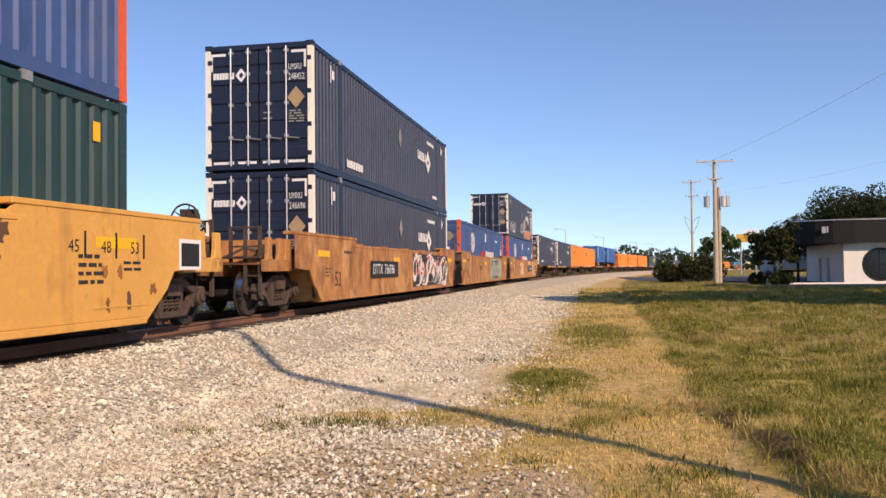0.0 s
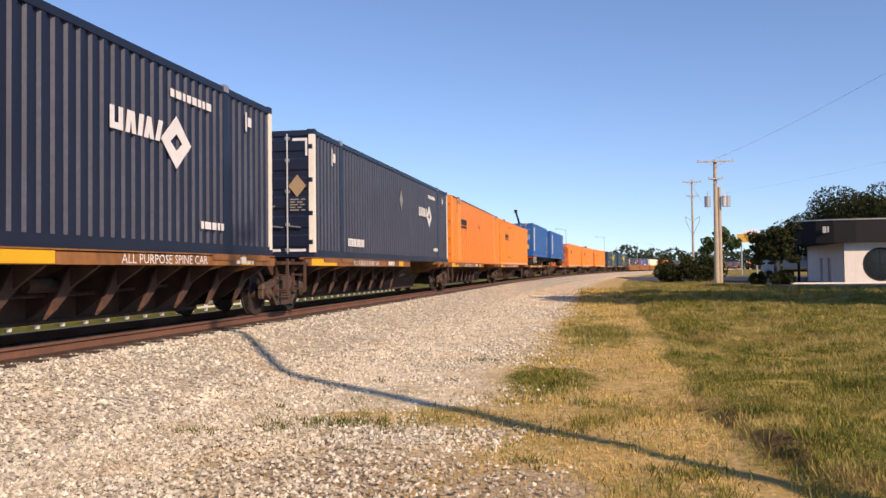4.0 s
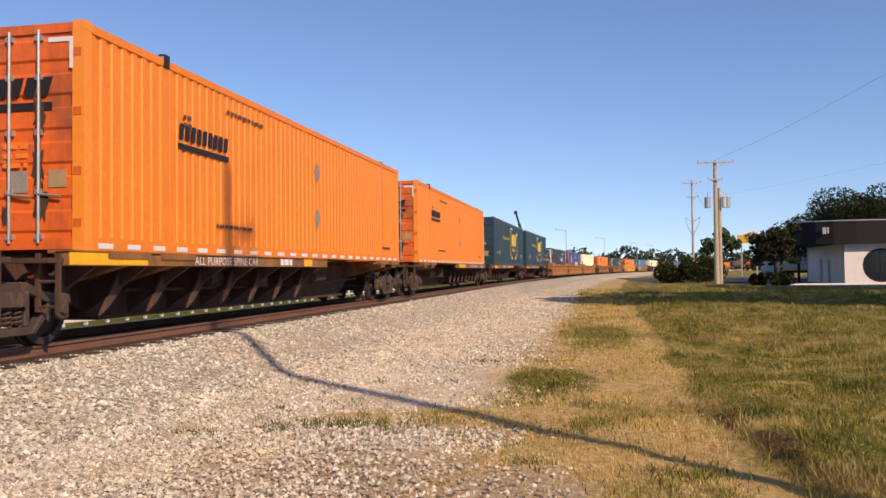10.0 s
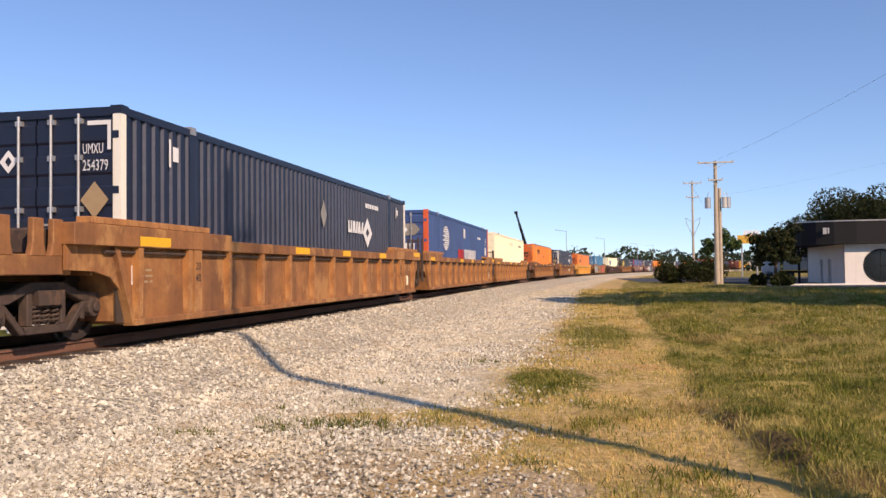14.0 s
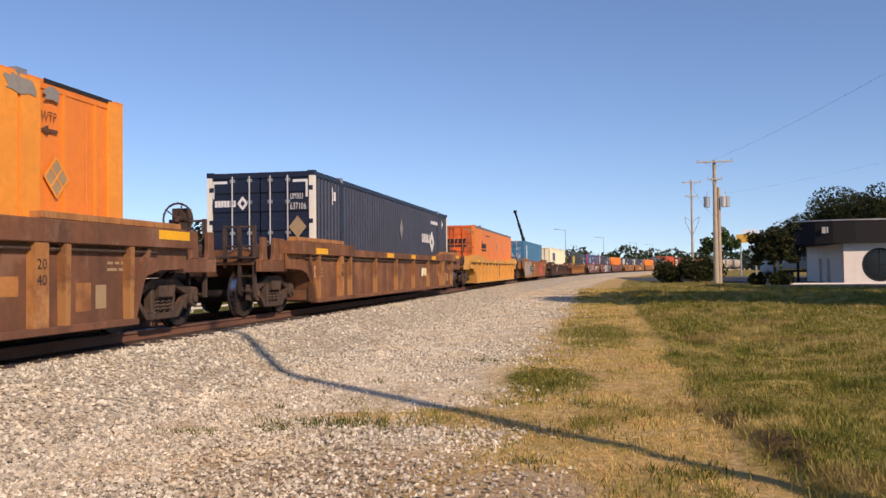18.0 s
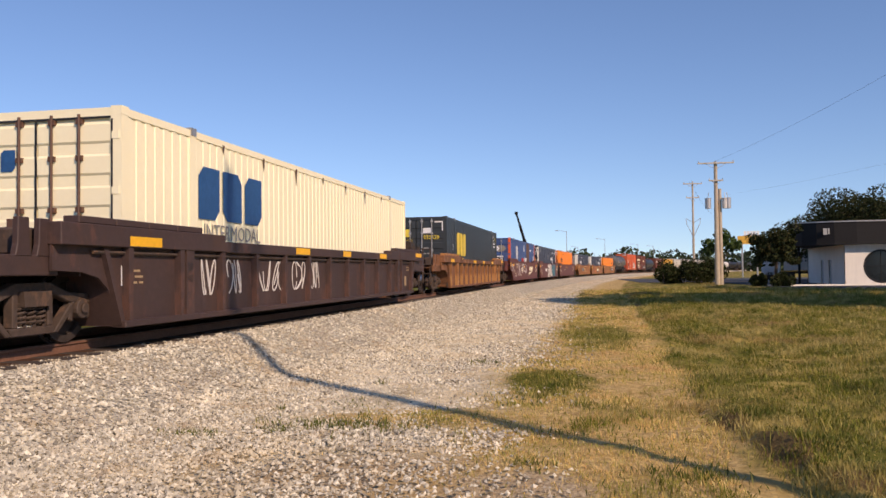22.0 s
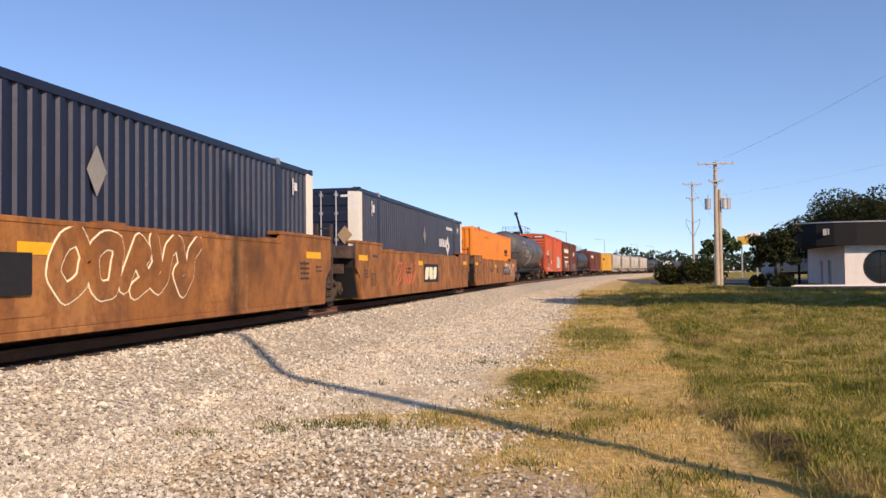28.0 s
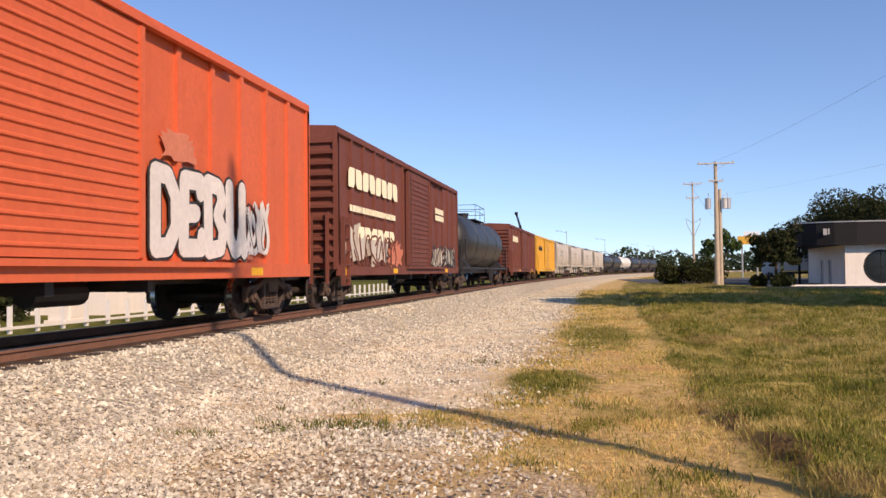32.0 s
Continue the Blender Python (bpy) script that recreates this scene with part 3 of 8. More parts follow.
def swirls(rng, y, z, w, h, count, thick):
    """Tapering hooked strokes, fat at one end, crowded over a rectangle."""
    out = []
    for i in range(count):
        cx, cz = y + w * (i + rng.uniform(0.1, 0.9)) / count, z + h * rng.uniform(0.25, 0.75)
        a0, turn, r0 = rng.uniform(0, 6.3), rng.choice((-1, 1)) * rng.uniform(0.25, 0.55), h * rng.uniform(0.3, 0.6)
        pts, wd = [], []
        for k in range(25):
            q, r = a0 + turn * k / 3, r0 * (1 - 0.023 * k)
            pts.append((min(y + w, max(y, cx + r * math.cos(q))), min(z + h - 0.04, max(z + 0.04, cz + r * math.sin(q)))))
            wd.append(thick * (0.12 + math.sin(math.pi * min(1, (k + 0.5) / 23)) ** 1.5))
        for k in range(24):
            (a, b), (c, d) = pts[k], pts[k + 1]
            ln = math.hypot(c - a, d - b)
            if ln < 1e-3:
                continue
            nx, nz = -(d - b) / ln / 2, (c - a) / ln / 2
            out.append([(a - nx * wd[k], b - nz * wd[k]), (c - nx * wd[k + 1], d - nz * wd[k + 1]), (c + nx * wd[k + 1], d + nz * wd[k + 1]), (a + nx * wd[k], b + nz * wd[k])])
    return out


def graffiti(rng, parent, y, z, w, h, count, fill, line, side, words, fat=0.26, rim=0.09):
    """Spray-painted letters, count of them or a word: a rim under a fat fill."""
    lines = letter_lines(rng, y, z, w, h, count) if isinstance(count, int) else word_lines(rng, count, y, z, w, h)
    fat = fat * min(h, w / (count if isinstance(count, int) else len(count)) * 1.4)
    decal("spray_edge", thick_lines(lines, fat + rim), line, parent, side=side)
    decal("spray_fill", thick_lines(lines, fat), fill, parent, side=side + 0.01, label=words)


# ---- the line of the track ----
def track(s):
    """Place and heading (radians to the right of +y) of the track's centre at s metres along it."""
    if s <= BEND_Y:
        return TRACK_X, s, 0.0
    th = (s - BEND_Y) / BEND_R
    return TRACK_X + BEND_R * (1 - math.cos(th)), BEND_Y + BEND_R * math.sin(th), th


def beside(s, off):
    x, y, th = track(s)
    return x + off * math.cos(th), y - off * math.sin(th)


def swept(prof, s0, s1, step_near=4.0):
    """A closed outline (offset, height) drawn along the track."""
    m = Mesh()
    ss = [s0 + (s1 - s0) * i / round((s1 - s0) / step_near) for i in range(round((s1 - s0) / step_near) + 1)]
    k = len(prof)
    for s in ss:
        m.v += [(*beside(s, o), z) for o, z in prof]
    m.f = [(i * k + j, i * k + (j + 1) % k, (i + 1) * k + (j + 1) % k, (i + 1) * k + j) for i in range(len(ss) - 1) for j in range(k)]
    return m


def structure(name, me, label, category):
    return tagged(new(name, me), label, category, kind="structure")


# ---- ground, ballast, rails ----
VERGE_Y = (4.0, 6.1, 6.8, 7.6, 8.6, 9.3, 11.0, 14.2, 18.7, 24.6, 33.4, 60.0)
VERGE_X = (2.1, 1.55, 1.39, 1.24, 1.07, 1.0, 1.09, 1.2, 1.22, 1.3, 1.34, 1.5)


def verge_line(y):
    """x of the edge where the straw-coloured strip meets the green grass."""
    return np.interp(y, VERGE_Y, VERGE_X)


def bank(x, y):
    """The worn little bank along that edge: its height, and how bare its face is."""
    d = x - float(verge_line(y)) - 0.1 * noise.noise((y * 1.9, 4.4, 0.2))
    high = 0.03 + 0.13 * max(0.0, min(1.0, 1.9 * noise.noise((y * 1.15, 8.3, 1.0)) + 0.62)) * math.exp(-((y - 7.4) / 1.9) ** 2)
    rise = min(1.0, max(0.0, d / 0.15))
    rise = rise * rise * (3 - 2 * rise)
    return high * rise * math.exp(-max(0.0, d - 0.15) / 1.1), (high if -0.06 < d < 0.2 else 0.0)


def hills(x, y):
    """Slight unevenness of the verge, none beside the track."""
    if x < -4.3:
        return 0.0
    g = min(1.0, (x + 4.3) / 3.0) * max(0.0, 1 - max(0, y - 60) / 60)
    g *= 1 - min(1.0, max(0.0, (x - 9) / 3)) * min(1.0, max(0.0, (y - 44) / 6))
    lush = min(1, max(0, x - 0.9))
    h = (0.09 + 0.07 * min(1, max(0, x - 1) / 2)) * noise.noise((x * 0.3, y * 0.22, 3.1)) + 0.06 * noise.noise((x * 0.8, y * 0.7, 7.7))
    h += (0.025 + 0.05 * lush) * noise.noise((x * 1.7, y * 1.6, 2.2)) + (0.008 + 0.035 * lush) * noise.noise((x * 3.4, y * 2.6, 5.2))
    if x > -1.2:
        h -= 0.13 * math.exp(-((x - 1.75 + 0.035 * (y - 20)) / 0.28) ** 2 - ((y - 22.5) / 6) ** 2) + 0.13 * math.exp(-((x - 4.2 - 0.045 * (y - 22)) / 0.35) ** 2 - ((y - 22.5) / 5) ** 2)
        h += bank(x, y)[0]
    return g * h


def build_ground():
    xs = [-2600, -900, -350, -150, -80, -50, -35, -25, -18, -13] + [-10 + 0.5 * i for i in range(20)] + [0.0 + 0.07 * i for i in range(44)] + [3.1 + 0.2 * i for i in range(45)] + [12.2 + 0.5 * i for i in range(33)] + [32, 38, 46, 60, 85, 130, 220, 420, 900, 2600]
    ys = [-2600, -900, -300, -120, -50, -20, -8] + [-2 + 0.5 * i for i in range(12)] + [4 + 0.1 * i for i in range(80)] + [12 + 0.2 * i for i in range(50)] + [22 + 0.5 * i for i in range(52)] + [50, 54, 58, 64, 70, 78, 86, 95, 105, 120, 140, 165, 200, 250, 320, 450, 700, 1200, 2600]
    m = Mesh()
    m.v = [(x, y, hills(x, y)) for y in ys for x in xs]
    k = len(xs)
    m.f = [(j * k + i, j * k + i + 1, (j + 1) * k + i + 1, (j + 1) * k + i) for j in range(len(ys) - 1) for i in range(k - 1)]
    structure("ground", m.data("ground", ground_mat, smooth=True, fix=False), "dry grass verge and pale gravel beside the railway track", "ground")
    bed = [(-2.9, -0.05), (-1.85, 0.5), (-0.9, 0.552), (0.9, 0.552), (1.72, 0.52), (2.0, 0.42), (2.75, 0.06), (3.1, -0.05)]
    structure("ballast", swept(bed, -40, 700).data("ballast", ballast_mat), "pale grey crushed limestone ballast bed under the rails", "ballast")


def build_rails():
    top = RAIL_Z
    for side in (-1, 1):
        c = side * 0.7535
        prof = [(c - 0.07, top - 0.18), (c + 0.07, top - 0.18), (c + 0.07, top - 0.165), (c + 0.012, top - 0.14), (c + 0.012, top - 0.045), (c + 0.036, top - 0.035),
                (c + 0.036, top - 0.006), (c - 0.036, top - 0.006), (c - 0.036, top - 0.035), (c - 0.012, top - 0.045), (c - 0.012, top - 0.14), (c - 0.07, top - 0.165)]
        rail = structure("rail", swept(prof, -40, 700).data("rail", rail_rust), "rusty brown steel rail with a worn bright head", "rail")
        head = [(c - 0.03, top - 0.004), (c + 0.03, top - 0.004), (c + 0.026, top), (c - 0.026, top)]
        part("running_surface", swept(head, -40, 700).data("running_surface", rail_top), rail, "bright worn rail head")


build_ground()
build_rails()

# ---- the train ----
RNG = random.Random(5)
W, H = 2.59, 2.896
WHEELS = {1: [], -1: []}
TRAIN = []
WHEEL_R = 0.44


def make_wheelset():
    m = Mesh()
    m.cyl("x", (0, 0), 0.085, -1.05, 1.05, 10)
    for s in (-1, 1):
        m.lathe([(s * 0.68, 0.1), (s * 0.685, WHEEL_R + 0.025), (s * 0.715, WHEEL_R + 0.025), (s * 0.725, WHEEL_R), (s * 0.83, WHEEL_R - 0.006),
                 (s * 0.83, 0.35), (s * 0.775, 0.33), (s * 0.765, 0.17), (s * 0.85, 0.15), (s * 0.85, 0.09)], 28, "x")
    return m


def make_side_frame():
    """A cast side frame with its pedestals, sloping lower arms and the window for the springs."""
    m = Mesh()
    x0, x1 = 0.93, 1.06
    m.prism("x", [(-1.12, 0.50), (-1.08, 0.62), (-0.62, 0.66), (-0.3, 0.78), (0.3, 0.78), (0.62, 0.66), (1.08, 0.62), (1.12, 0.50), (0.66, 0.53), (0.3, 0.66), (-0.3, 0.66), (-0.66, 0.53)], x0, x1)
    m.prism("x", [(-0.36, 0.16), (0.36, 0.16), (0.4, 0.26), (-0.4, 0.26)], x0, x1)
    for s in (-1, 1):
        m.prism("x", [(s * 0.36, 0.17), (s * 0.68, 0.5), (s * 0.8, 0.56), (s * 0.66, 0.36), (s * 0.45, 0.16)], x0, x1)
        m.prism("x", [(s * 0.26, 0.26), (s * 0.35, 0.26), (s * 0.35, 0.68), (s * 0.26, 0.68)], x0, x1)
        m.prism("x", [(s * 0.68, 0.3), (s * 0.76, 0.28), (s * 0.76, 0.6), (s * 0.68, 0.6)], x0, x1 - 0.02)
        m.prism("x", [(s * 1.02, 0.3), (s * 1.1, 0.32), (s * 1.1, 0.6), (s * 1.02, 0.6)], x0, x1 - 0.02)
        m.cyl("x", (s * 0.89, WHEEL_R), 0.13, 0.88, 1.1, 14)
        m.cyl("x", (s * 0.89, WHEEL_R), 0.07, 1.1, 1.14, 10)
    return m


def make_spring():
    """One coil spring."""
    pts = [(1.0 + 0.062 * math.cos(k * 0.785), 0.062 * math.sin(k * 0.785), 0.27 + k * 0.0068) for k in range(46)]
    return Mesh().tube(pts, 0.018, 5)


def make_bolster():
    m = Mesh()
    m.prism("x", [(-0.22, 0.5), (0.22, 0.5), (0.25, 0.68), (-0.25, 0.68)], -1.12, 1.12)
    m.box(-0.36, 0.36, -0.36, 0.36, 0.66, 0.76)
    for s in (-1, 1):
        m.box(-0.9, 0.9, s * 0.4 - 0.05, s * 0.4 + 0.05, 0.28, 0.38)
        m.box(-0.75, -0.66, s * 0.38 - 0.04, s * 0.38 + 0.04, 0.34, 0.56)
        m.box(0.66, 0.75, s * 0.38 - 0.04, s * 0.38 + 0.04, 0.34, 0.56)
    return m


def mirrored(make):
    def both():
        m = make()
        m.v = [(-x, y, z) for x, y, z in m.v]
        return m
    return both


def add_truck(car, y):
    truck = part("truck", shared("truck", make_bolster, truck_metal), car, at=(0, y, 0))
    part("side_frame", shared("side_frame", make_side_frame, truck_metal, bevel=0.012), truck)
    part("side_frame", shared("side_frame_off", mirrored(make_side_frame), truck_metal, bevel=0.012), truck)
    for y_ in (-0.17, 0.0, 0.17):
        part("coil_spring", shared("coil_spring", make_spring, truck_metal, True), truck, at=(0, y_, 0))
    for s in (-1, 1):
        w = part("wheelset", shared(("wheelset",), wheel_pair, wheel_metal, True), truck, at=(0, s * 0.89, WHEEL_R))
        if len(w.data.materials) == 1:
            w.data.materials.append(tread_metal)
            big = WHEEL_R - 0.08
            for p in w.data.polygons:
                c = p.center
                if math.hypot(c.y, c.z) > big + 0.05 and abs(c.x) > 0.722:
                    p.material_index = 1
        WHEELS[s].append(w)
    return truck


def wheel_pair():
    m = make_wheelset()
    return m


def add_coupler(car, y, d):
    """A knuckle coupler whose face is at y; d: +1 where the car lies towards +y."""
    def make():
        m = Mesh()
        m.box(-0.09, 0.09, 0.08, 0.75, 0.78, 0.92)
        m.prism("z", [(-0.13, 0.12), (-0.16, -0.06), (-0.04, -0.1), (0.02, 0.0), (0.15, -0.04), (0.15, 0.12), (0.06, 0.2), (-0.06, 0.2)], 0.72, 0.98)
        m.tube([(0.16, 0.25, 0.8), (0.2, 0.12, 0.55), (0.16, -0.02, 0.45), (0.08, -0.1, 0.5)], 0.025)
        if d < 0:
            m.v = [(x, -a, z) for x, a, z in m.v]
        return m
    part("coupler", shared(("coupler", d), make, truck_metal), car, at=(0, y, 0))


def brake_wheel(car, x, y, z, material):
    def make():
        m = Mesh()
        ring = [(0.26 * math.cos(q), 0, 0.26 * math.sin(q)) for q in (2 * math.pi * i / 20 for i in range(20))]
        m.tube(ring, 0.018, 6, True)
        for i in range(5):
            q = 2 * math.pi * i / 5
            m.tube([(0, 0.02, 0), (0.26 * math.cos(q), 0, 0.26 * math.sin(q))], 0.012, 5)
        m.cyl("y", (0, 0), 0.05, -0.03, 0.06, 10)
        m.box(-0.13, 0.13, 0.05, 0.22, -0.2, 0.18)
        return m
    part("brake_wheel", shared("brake_wheel", make, material), car, at=(x, y, z))


def ladder(car, x, y, z0, z1, material, w=0.4, along="y"):
    n = max(2, int((z1 - z0) / 0.36) + 1)

    def make():
        m = Mesh()
        for k in range(n):
            z = (z1 - z0) * (k + 0.5) / n
            a = (0.09, -w / 2, z) if along == "y" else (-w / 2, 0.09, z)
            b = (0.09, w / 2, z) if along == "y" else (w / 2, 0.09, z)
            m.tube([a, b], 0.016, 5)
        for s in (-1, 1):
            if along == "y":
                m.box(0.0, 0.1, s * w / 2 - 0.03, s * w / 2 + 0.03, 0, z1 - z0)
            else:
                m.box(s * w / 2 - 0.03, s * w / 2 + 0.03, 0.0, 0.1, 0, z1 - z0)
        return m
    part("ladder", shared(("ladder", round(z1 - z0, 2), w, along), make, material), car, at=(x, y, z0))


def thing(name, u, label, category, group="", z=0.0):
    """A wagon or load of the train: an Empty at its base, z above the rails, whose middle is u metres along the train."""
    ob = tagged(new(name), label, category, group)
    ob.empty_display_size = 0.5
    TRAIN.append((ob, u, z))
    return ob


def zigzag(length, pitch, depth):
    """The pressed line of a corrugated sheet: (place along, depth)."""
    n = max(1, round(length / pitch))
    p, line = length / n, []
    slope = min(0.16, depth / 0.245)
    for i in range(n):
        a = i * p - length / 2
        line += [(a, 0.0), (a + p * (0.52 - slope), 0.0), (a + p * 0.52, depth), (a + p * (1 - slope), depth)]
    return line + [(length / 2, 0.0)]


def side_sheet(L, pitch, depth, side, h=H):
    """One side wall: a sheet pressed into vertical ribs."""
    m = Mesh()
    x = W / 2 - 0.012
    line = zigzag(L - 0.3, pitch, depth)
    m.v = [(side * (x - d), y, z) for y, d in line for z in (0.15, h - 0.1)]
    m.f = [(2 * i, 2 * i + 2, 2 * i + 3, 2 * i + 1) for i in range(len(line) - 1)]
    if side < 0:
        m.f = [q[::-1] for q in m.f]
    return m


def end_sheet(L, h=H, end=1, pitch=0.27):
    m = Mesh()
    line = zigzag(W - 0.3, pitch, 0.04)
    y = L / 2 - 0.02
    m.v = [(x, end * (y - d), z) for x, d in line for z in (0.14, h - 0.1)]
    m.f = [(2 * i, 2 * i + 2, 2 * i + 3, 2 * i + 1) for i in range(len(line) - 1)]
    if end > 0:
        m.f = [q[::-1] for q in m.f]
    return m


def long_rail(L, side, top, h=H):
    z0, z1 = (h - 0.13, h - 0.02) if top else (0.0, 0.17)
    return Mesh().box(*sorted((side * (W / 2 - 0.075), side * W / 2)), -L / 2 + 0.1, L / 2 - 0.1, z0, z1)


def roof_sheet(L, h=H):
    return Mesh().prism("y", [(-W / 2 + 0.06, h - 0.07), (W / 2 - 0.06, h - 0.07), (W / 2 - 0.06, h - 0.03), (0, h - 0.012), (-W / 2 + 0.06, h - 0.03)], -L / 2 + 0.09, L / 2 - 0.09)


def corner_post(L, sx, sy, w, h=H):
    hw = W / 2
    return Mesh().box(*sorted((sx * (hw - w), sx * (hw + 0.004))), *sorted((sy * (L / 2 - w), sy * (L / 2 + 0.004))), 0.11, h - 0.11)


def casting():
    return Mesh().box(-0.082, 0.082, -0.089, 0.089, 0.0, 0.118)


def lift_post(side):
    return Mesh().box(*sorted((side * (W / 2 - 0.08), side * (W / 2 - 0.004))), -0.1, 0.1, 0.1, H - 0.05)


def door_leaf(side, L, h=H):
    """One leaf of the rear doors, pressed into six shallow panels; side -1 or +1."""
    m = Mesh()
    a, b, y, n = 0.015, W / 2 - 0.13, -L / 2, 6
    step = (h - 0.3) / n
    prof = [(y + 0.08, 0.16), (y + 0.03, 0.16)]
    for k in range(n):
        z = 0.16 + k * step
        prof += [(y + 0.03, z + step * 0.16), (y + 0.008, z + step * 0.24), (y + 0.008, z + step * 0.76), (y + 0.03, z + step * 0.84)]
    prof += [(y + 0.03, h - 0.14), (y + 0.08, h - 0.14)]
    return m.prism("x", prof, *sorted((side * a, side * b)))


def lock_bar(x, L, h=H):
    m = Mesh()
    y = -L / 2 - 0.02
    m.tube([(x, y, 0.1), (x, y, h - 0.1)], 0.02, 6)
    for z in (0.18, 0.75, 1.5, 2.2, h - 0.2):
        m.box(x - 0.05, x + 0.05, y - 0.01, y + 0.05, z - 0.035, z + 0.035)
    m.tube([(x, y - 0.01, 0.72), (x + 0.32, y - 0.01, 0.68)], 0.016, 5)
    return m


def container(name, u, z, label, body, post, L=16.15, pitch=0.245, depth=0.036, doors=True, door=None, bars=None, category="container", post_w=0.16, rail=None):
    """A freight container whose rear doors face -y; u is its middle."""
    c = thing(name, u, label, category, "containers on the train", z)
    for s in (-1, 1):
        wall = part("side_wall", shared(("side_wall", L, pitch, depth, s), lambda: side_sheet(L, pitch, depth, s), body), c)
        if body is navy and len(wall.data.materials) == 1:  # chalky rib flanks towards the sun, their glint put into the colour
            wall.data.materials.append(navy_chalk_glint)
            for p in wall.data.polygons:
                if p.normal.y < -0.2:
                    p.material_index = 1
        part("bottom_rail", shared(("bottom_rail", L, s), lambda: long_rail(L, s, False), body), c)
        part("top_rail", shared(("top_rail", L, s), lambda: long_rail(L, s, True), rail or body), c, "dark top rail" if rail else "")
        for q in (-1, 1):
            part("corner_post", shared(("corner_post", L, post_w, s, q), lambda: corner_post(L, s, q, post_w), post), c)
            for z_ in (0.0, H - 0.118):
                part("corner_casting", shared("corner_casting", casting, post if post is not white_post else body), c, at=(s * (W / 2 - 0.074), q * (L / 2 - 0.083), z_))
            if L > 14:
                part("lifting_post", shared(("lifting_post", s), lambda: lift_post(s), body), c, at=(0, q * (L / 2 - 1.98), 0))
                part("lifting_casting", shared("corner_casting", casting, bar_metal), c, at=(s * (W / 2 - 0.07), q * (L / 2 - 1.98), H - 0.1))
    part("roof", shared(("roof", L), lambda: roof_sheet(L), body), c)
    part("floor", shared(("floor", L), lambda: Mesh().box(-W / 2 + 0.07, W / 2 - 0.07, -L / 2 + 0.1, L / 2 - 0.1, 0.04, 0.16), body), c)
    part("front_wall", shared(("front_sheet", L), lambda: end_sheet(L), body), c)
    hw = W / 2
    if doors:
        part("door_header", shared(("door_header", L), lambda: Mesh().box(-hw + 0.15, hw - 0.15, -L / 2, -L / 2 + 0.1, H - 0.14, H - 0.02), door or body), c)
        part("door_sill", shared(("door_sill", L), lambda: Mesh().box(-hw + 0.15, hw - 0.15, -L / 2, -L / 2 + 0.1, 0.02, 0.16), door or body), c)
        for s in (-1, 1):
            leaf = part("door", shared(("door", L, s), lambda: door_leaf(s, L), door or body), c)
            for z_ in (0.35, 1.0, 1.75, 2.5) if post_w < 0.2 else ():
                part("hinge", shared(("hinge", L), lambda: Mesh().box(-0.06, 0.05, -L / 2 - 0.012, -L / 2 + 0.02, -0.05, 0.05), door or body), leaf, at=(s * (hw - 0.1) + 0.02, 0, z_))
            for k in (0.25, 0.67):
                part("locking_bar", shared(("locking_bar", L, s, k), lambda: lock_bar(s * k, L), bars or bar_metal), leaf)
    else:
        part("end_wall", shared(("near_sheet", L), lambda: end_sheet(L, H, -1), body), c)
        part("end_header", shared(("end_header", L), lambda: Mesh().box(-hw + 0.15, hw - 0.15, -L / 2, -L / 2 + 0.1, H - 0.14, H - 0.02), body), c)
        part("end_sill", shared(("end_sill", L), lambda: Mesh().box(-hw + 0.15, hw - 0.15, -L / 2, -L / 2 + 0.1, 0.02, 0.16), body), c)
    return c


def reflectors(c, L, h=H, material=white_mark):
    """The white tape at the head of the doors."""
    hw = W / 2
    decal("reflective_tape", [rect(-hw + 0.15, -hw + 0.5, h - 0.26, h - 0.2), rect(-hw + 0.13, -hw + 0.18, h - 0.6, h - 0.25), rect(hw - 0.5, hw - 0.15, h - 0.26, h - 0.2), rect(hw - 0.2, hw - 0.15, h - 0.6, h - 0.25)], material, c, end=-L / 2)


def bar_marks(y, z):
    """White upright and slanting bars beside a lozenge ring."""
    h, out = 0.31, []
    for a, w_, lean in ((0, 0.1, 0), (0.2, 0.1, 0), (0.36, 0.1, 0.05), (0.52, 0.1, -0.04), (0.66, 0.11, 0.05), (0.82, 0.11, 0.09), (0.98, 0.1, -0.07), (1.12, 0.11, 0.1)):
        out.append([(y + a, z), (y + a + w_, z), (y + a + w_ + lean, z + h), (y + a + lean, z + h)])
    return out + [rect(y + 0.02, y + 0.28, z, z + 0.09)] + ring_shape(y + 1.72, z + 0.05, 0.9, 0.8, 0.27)


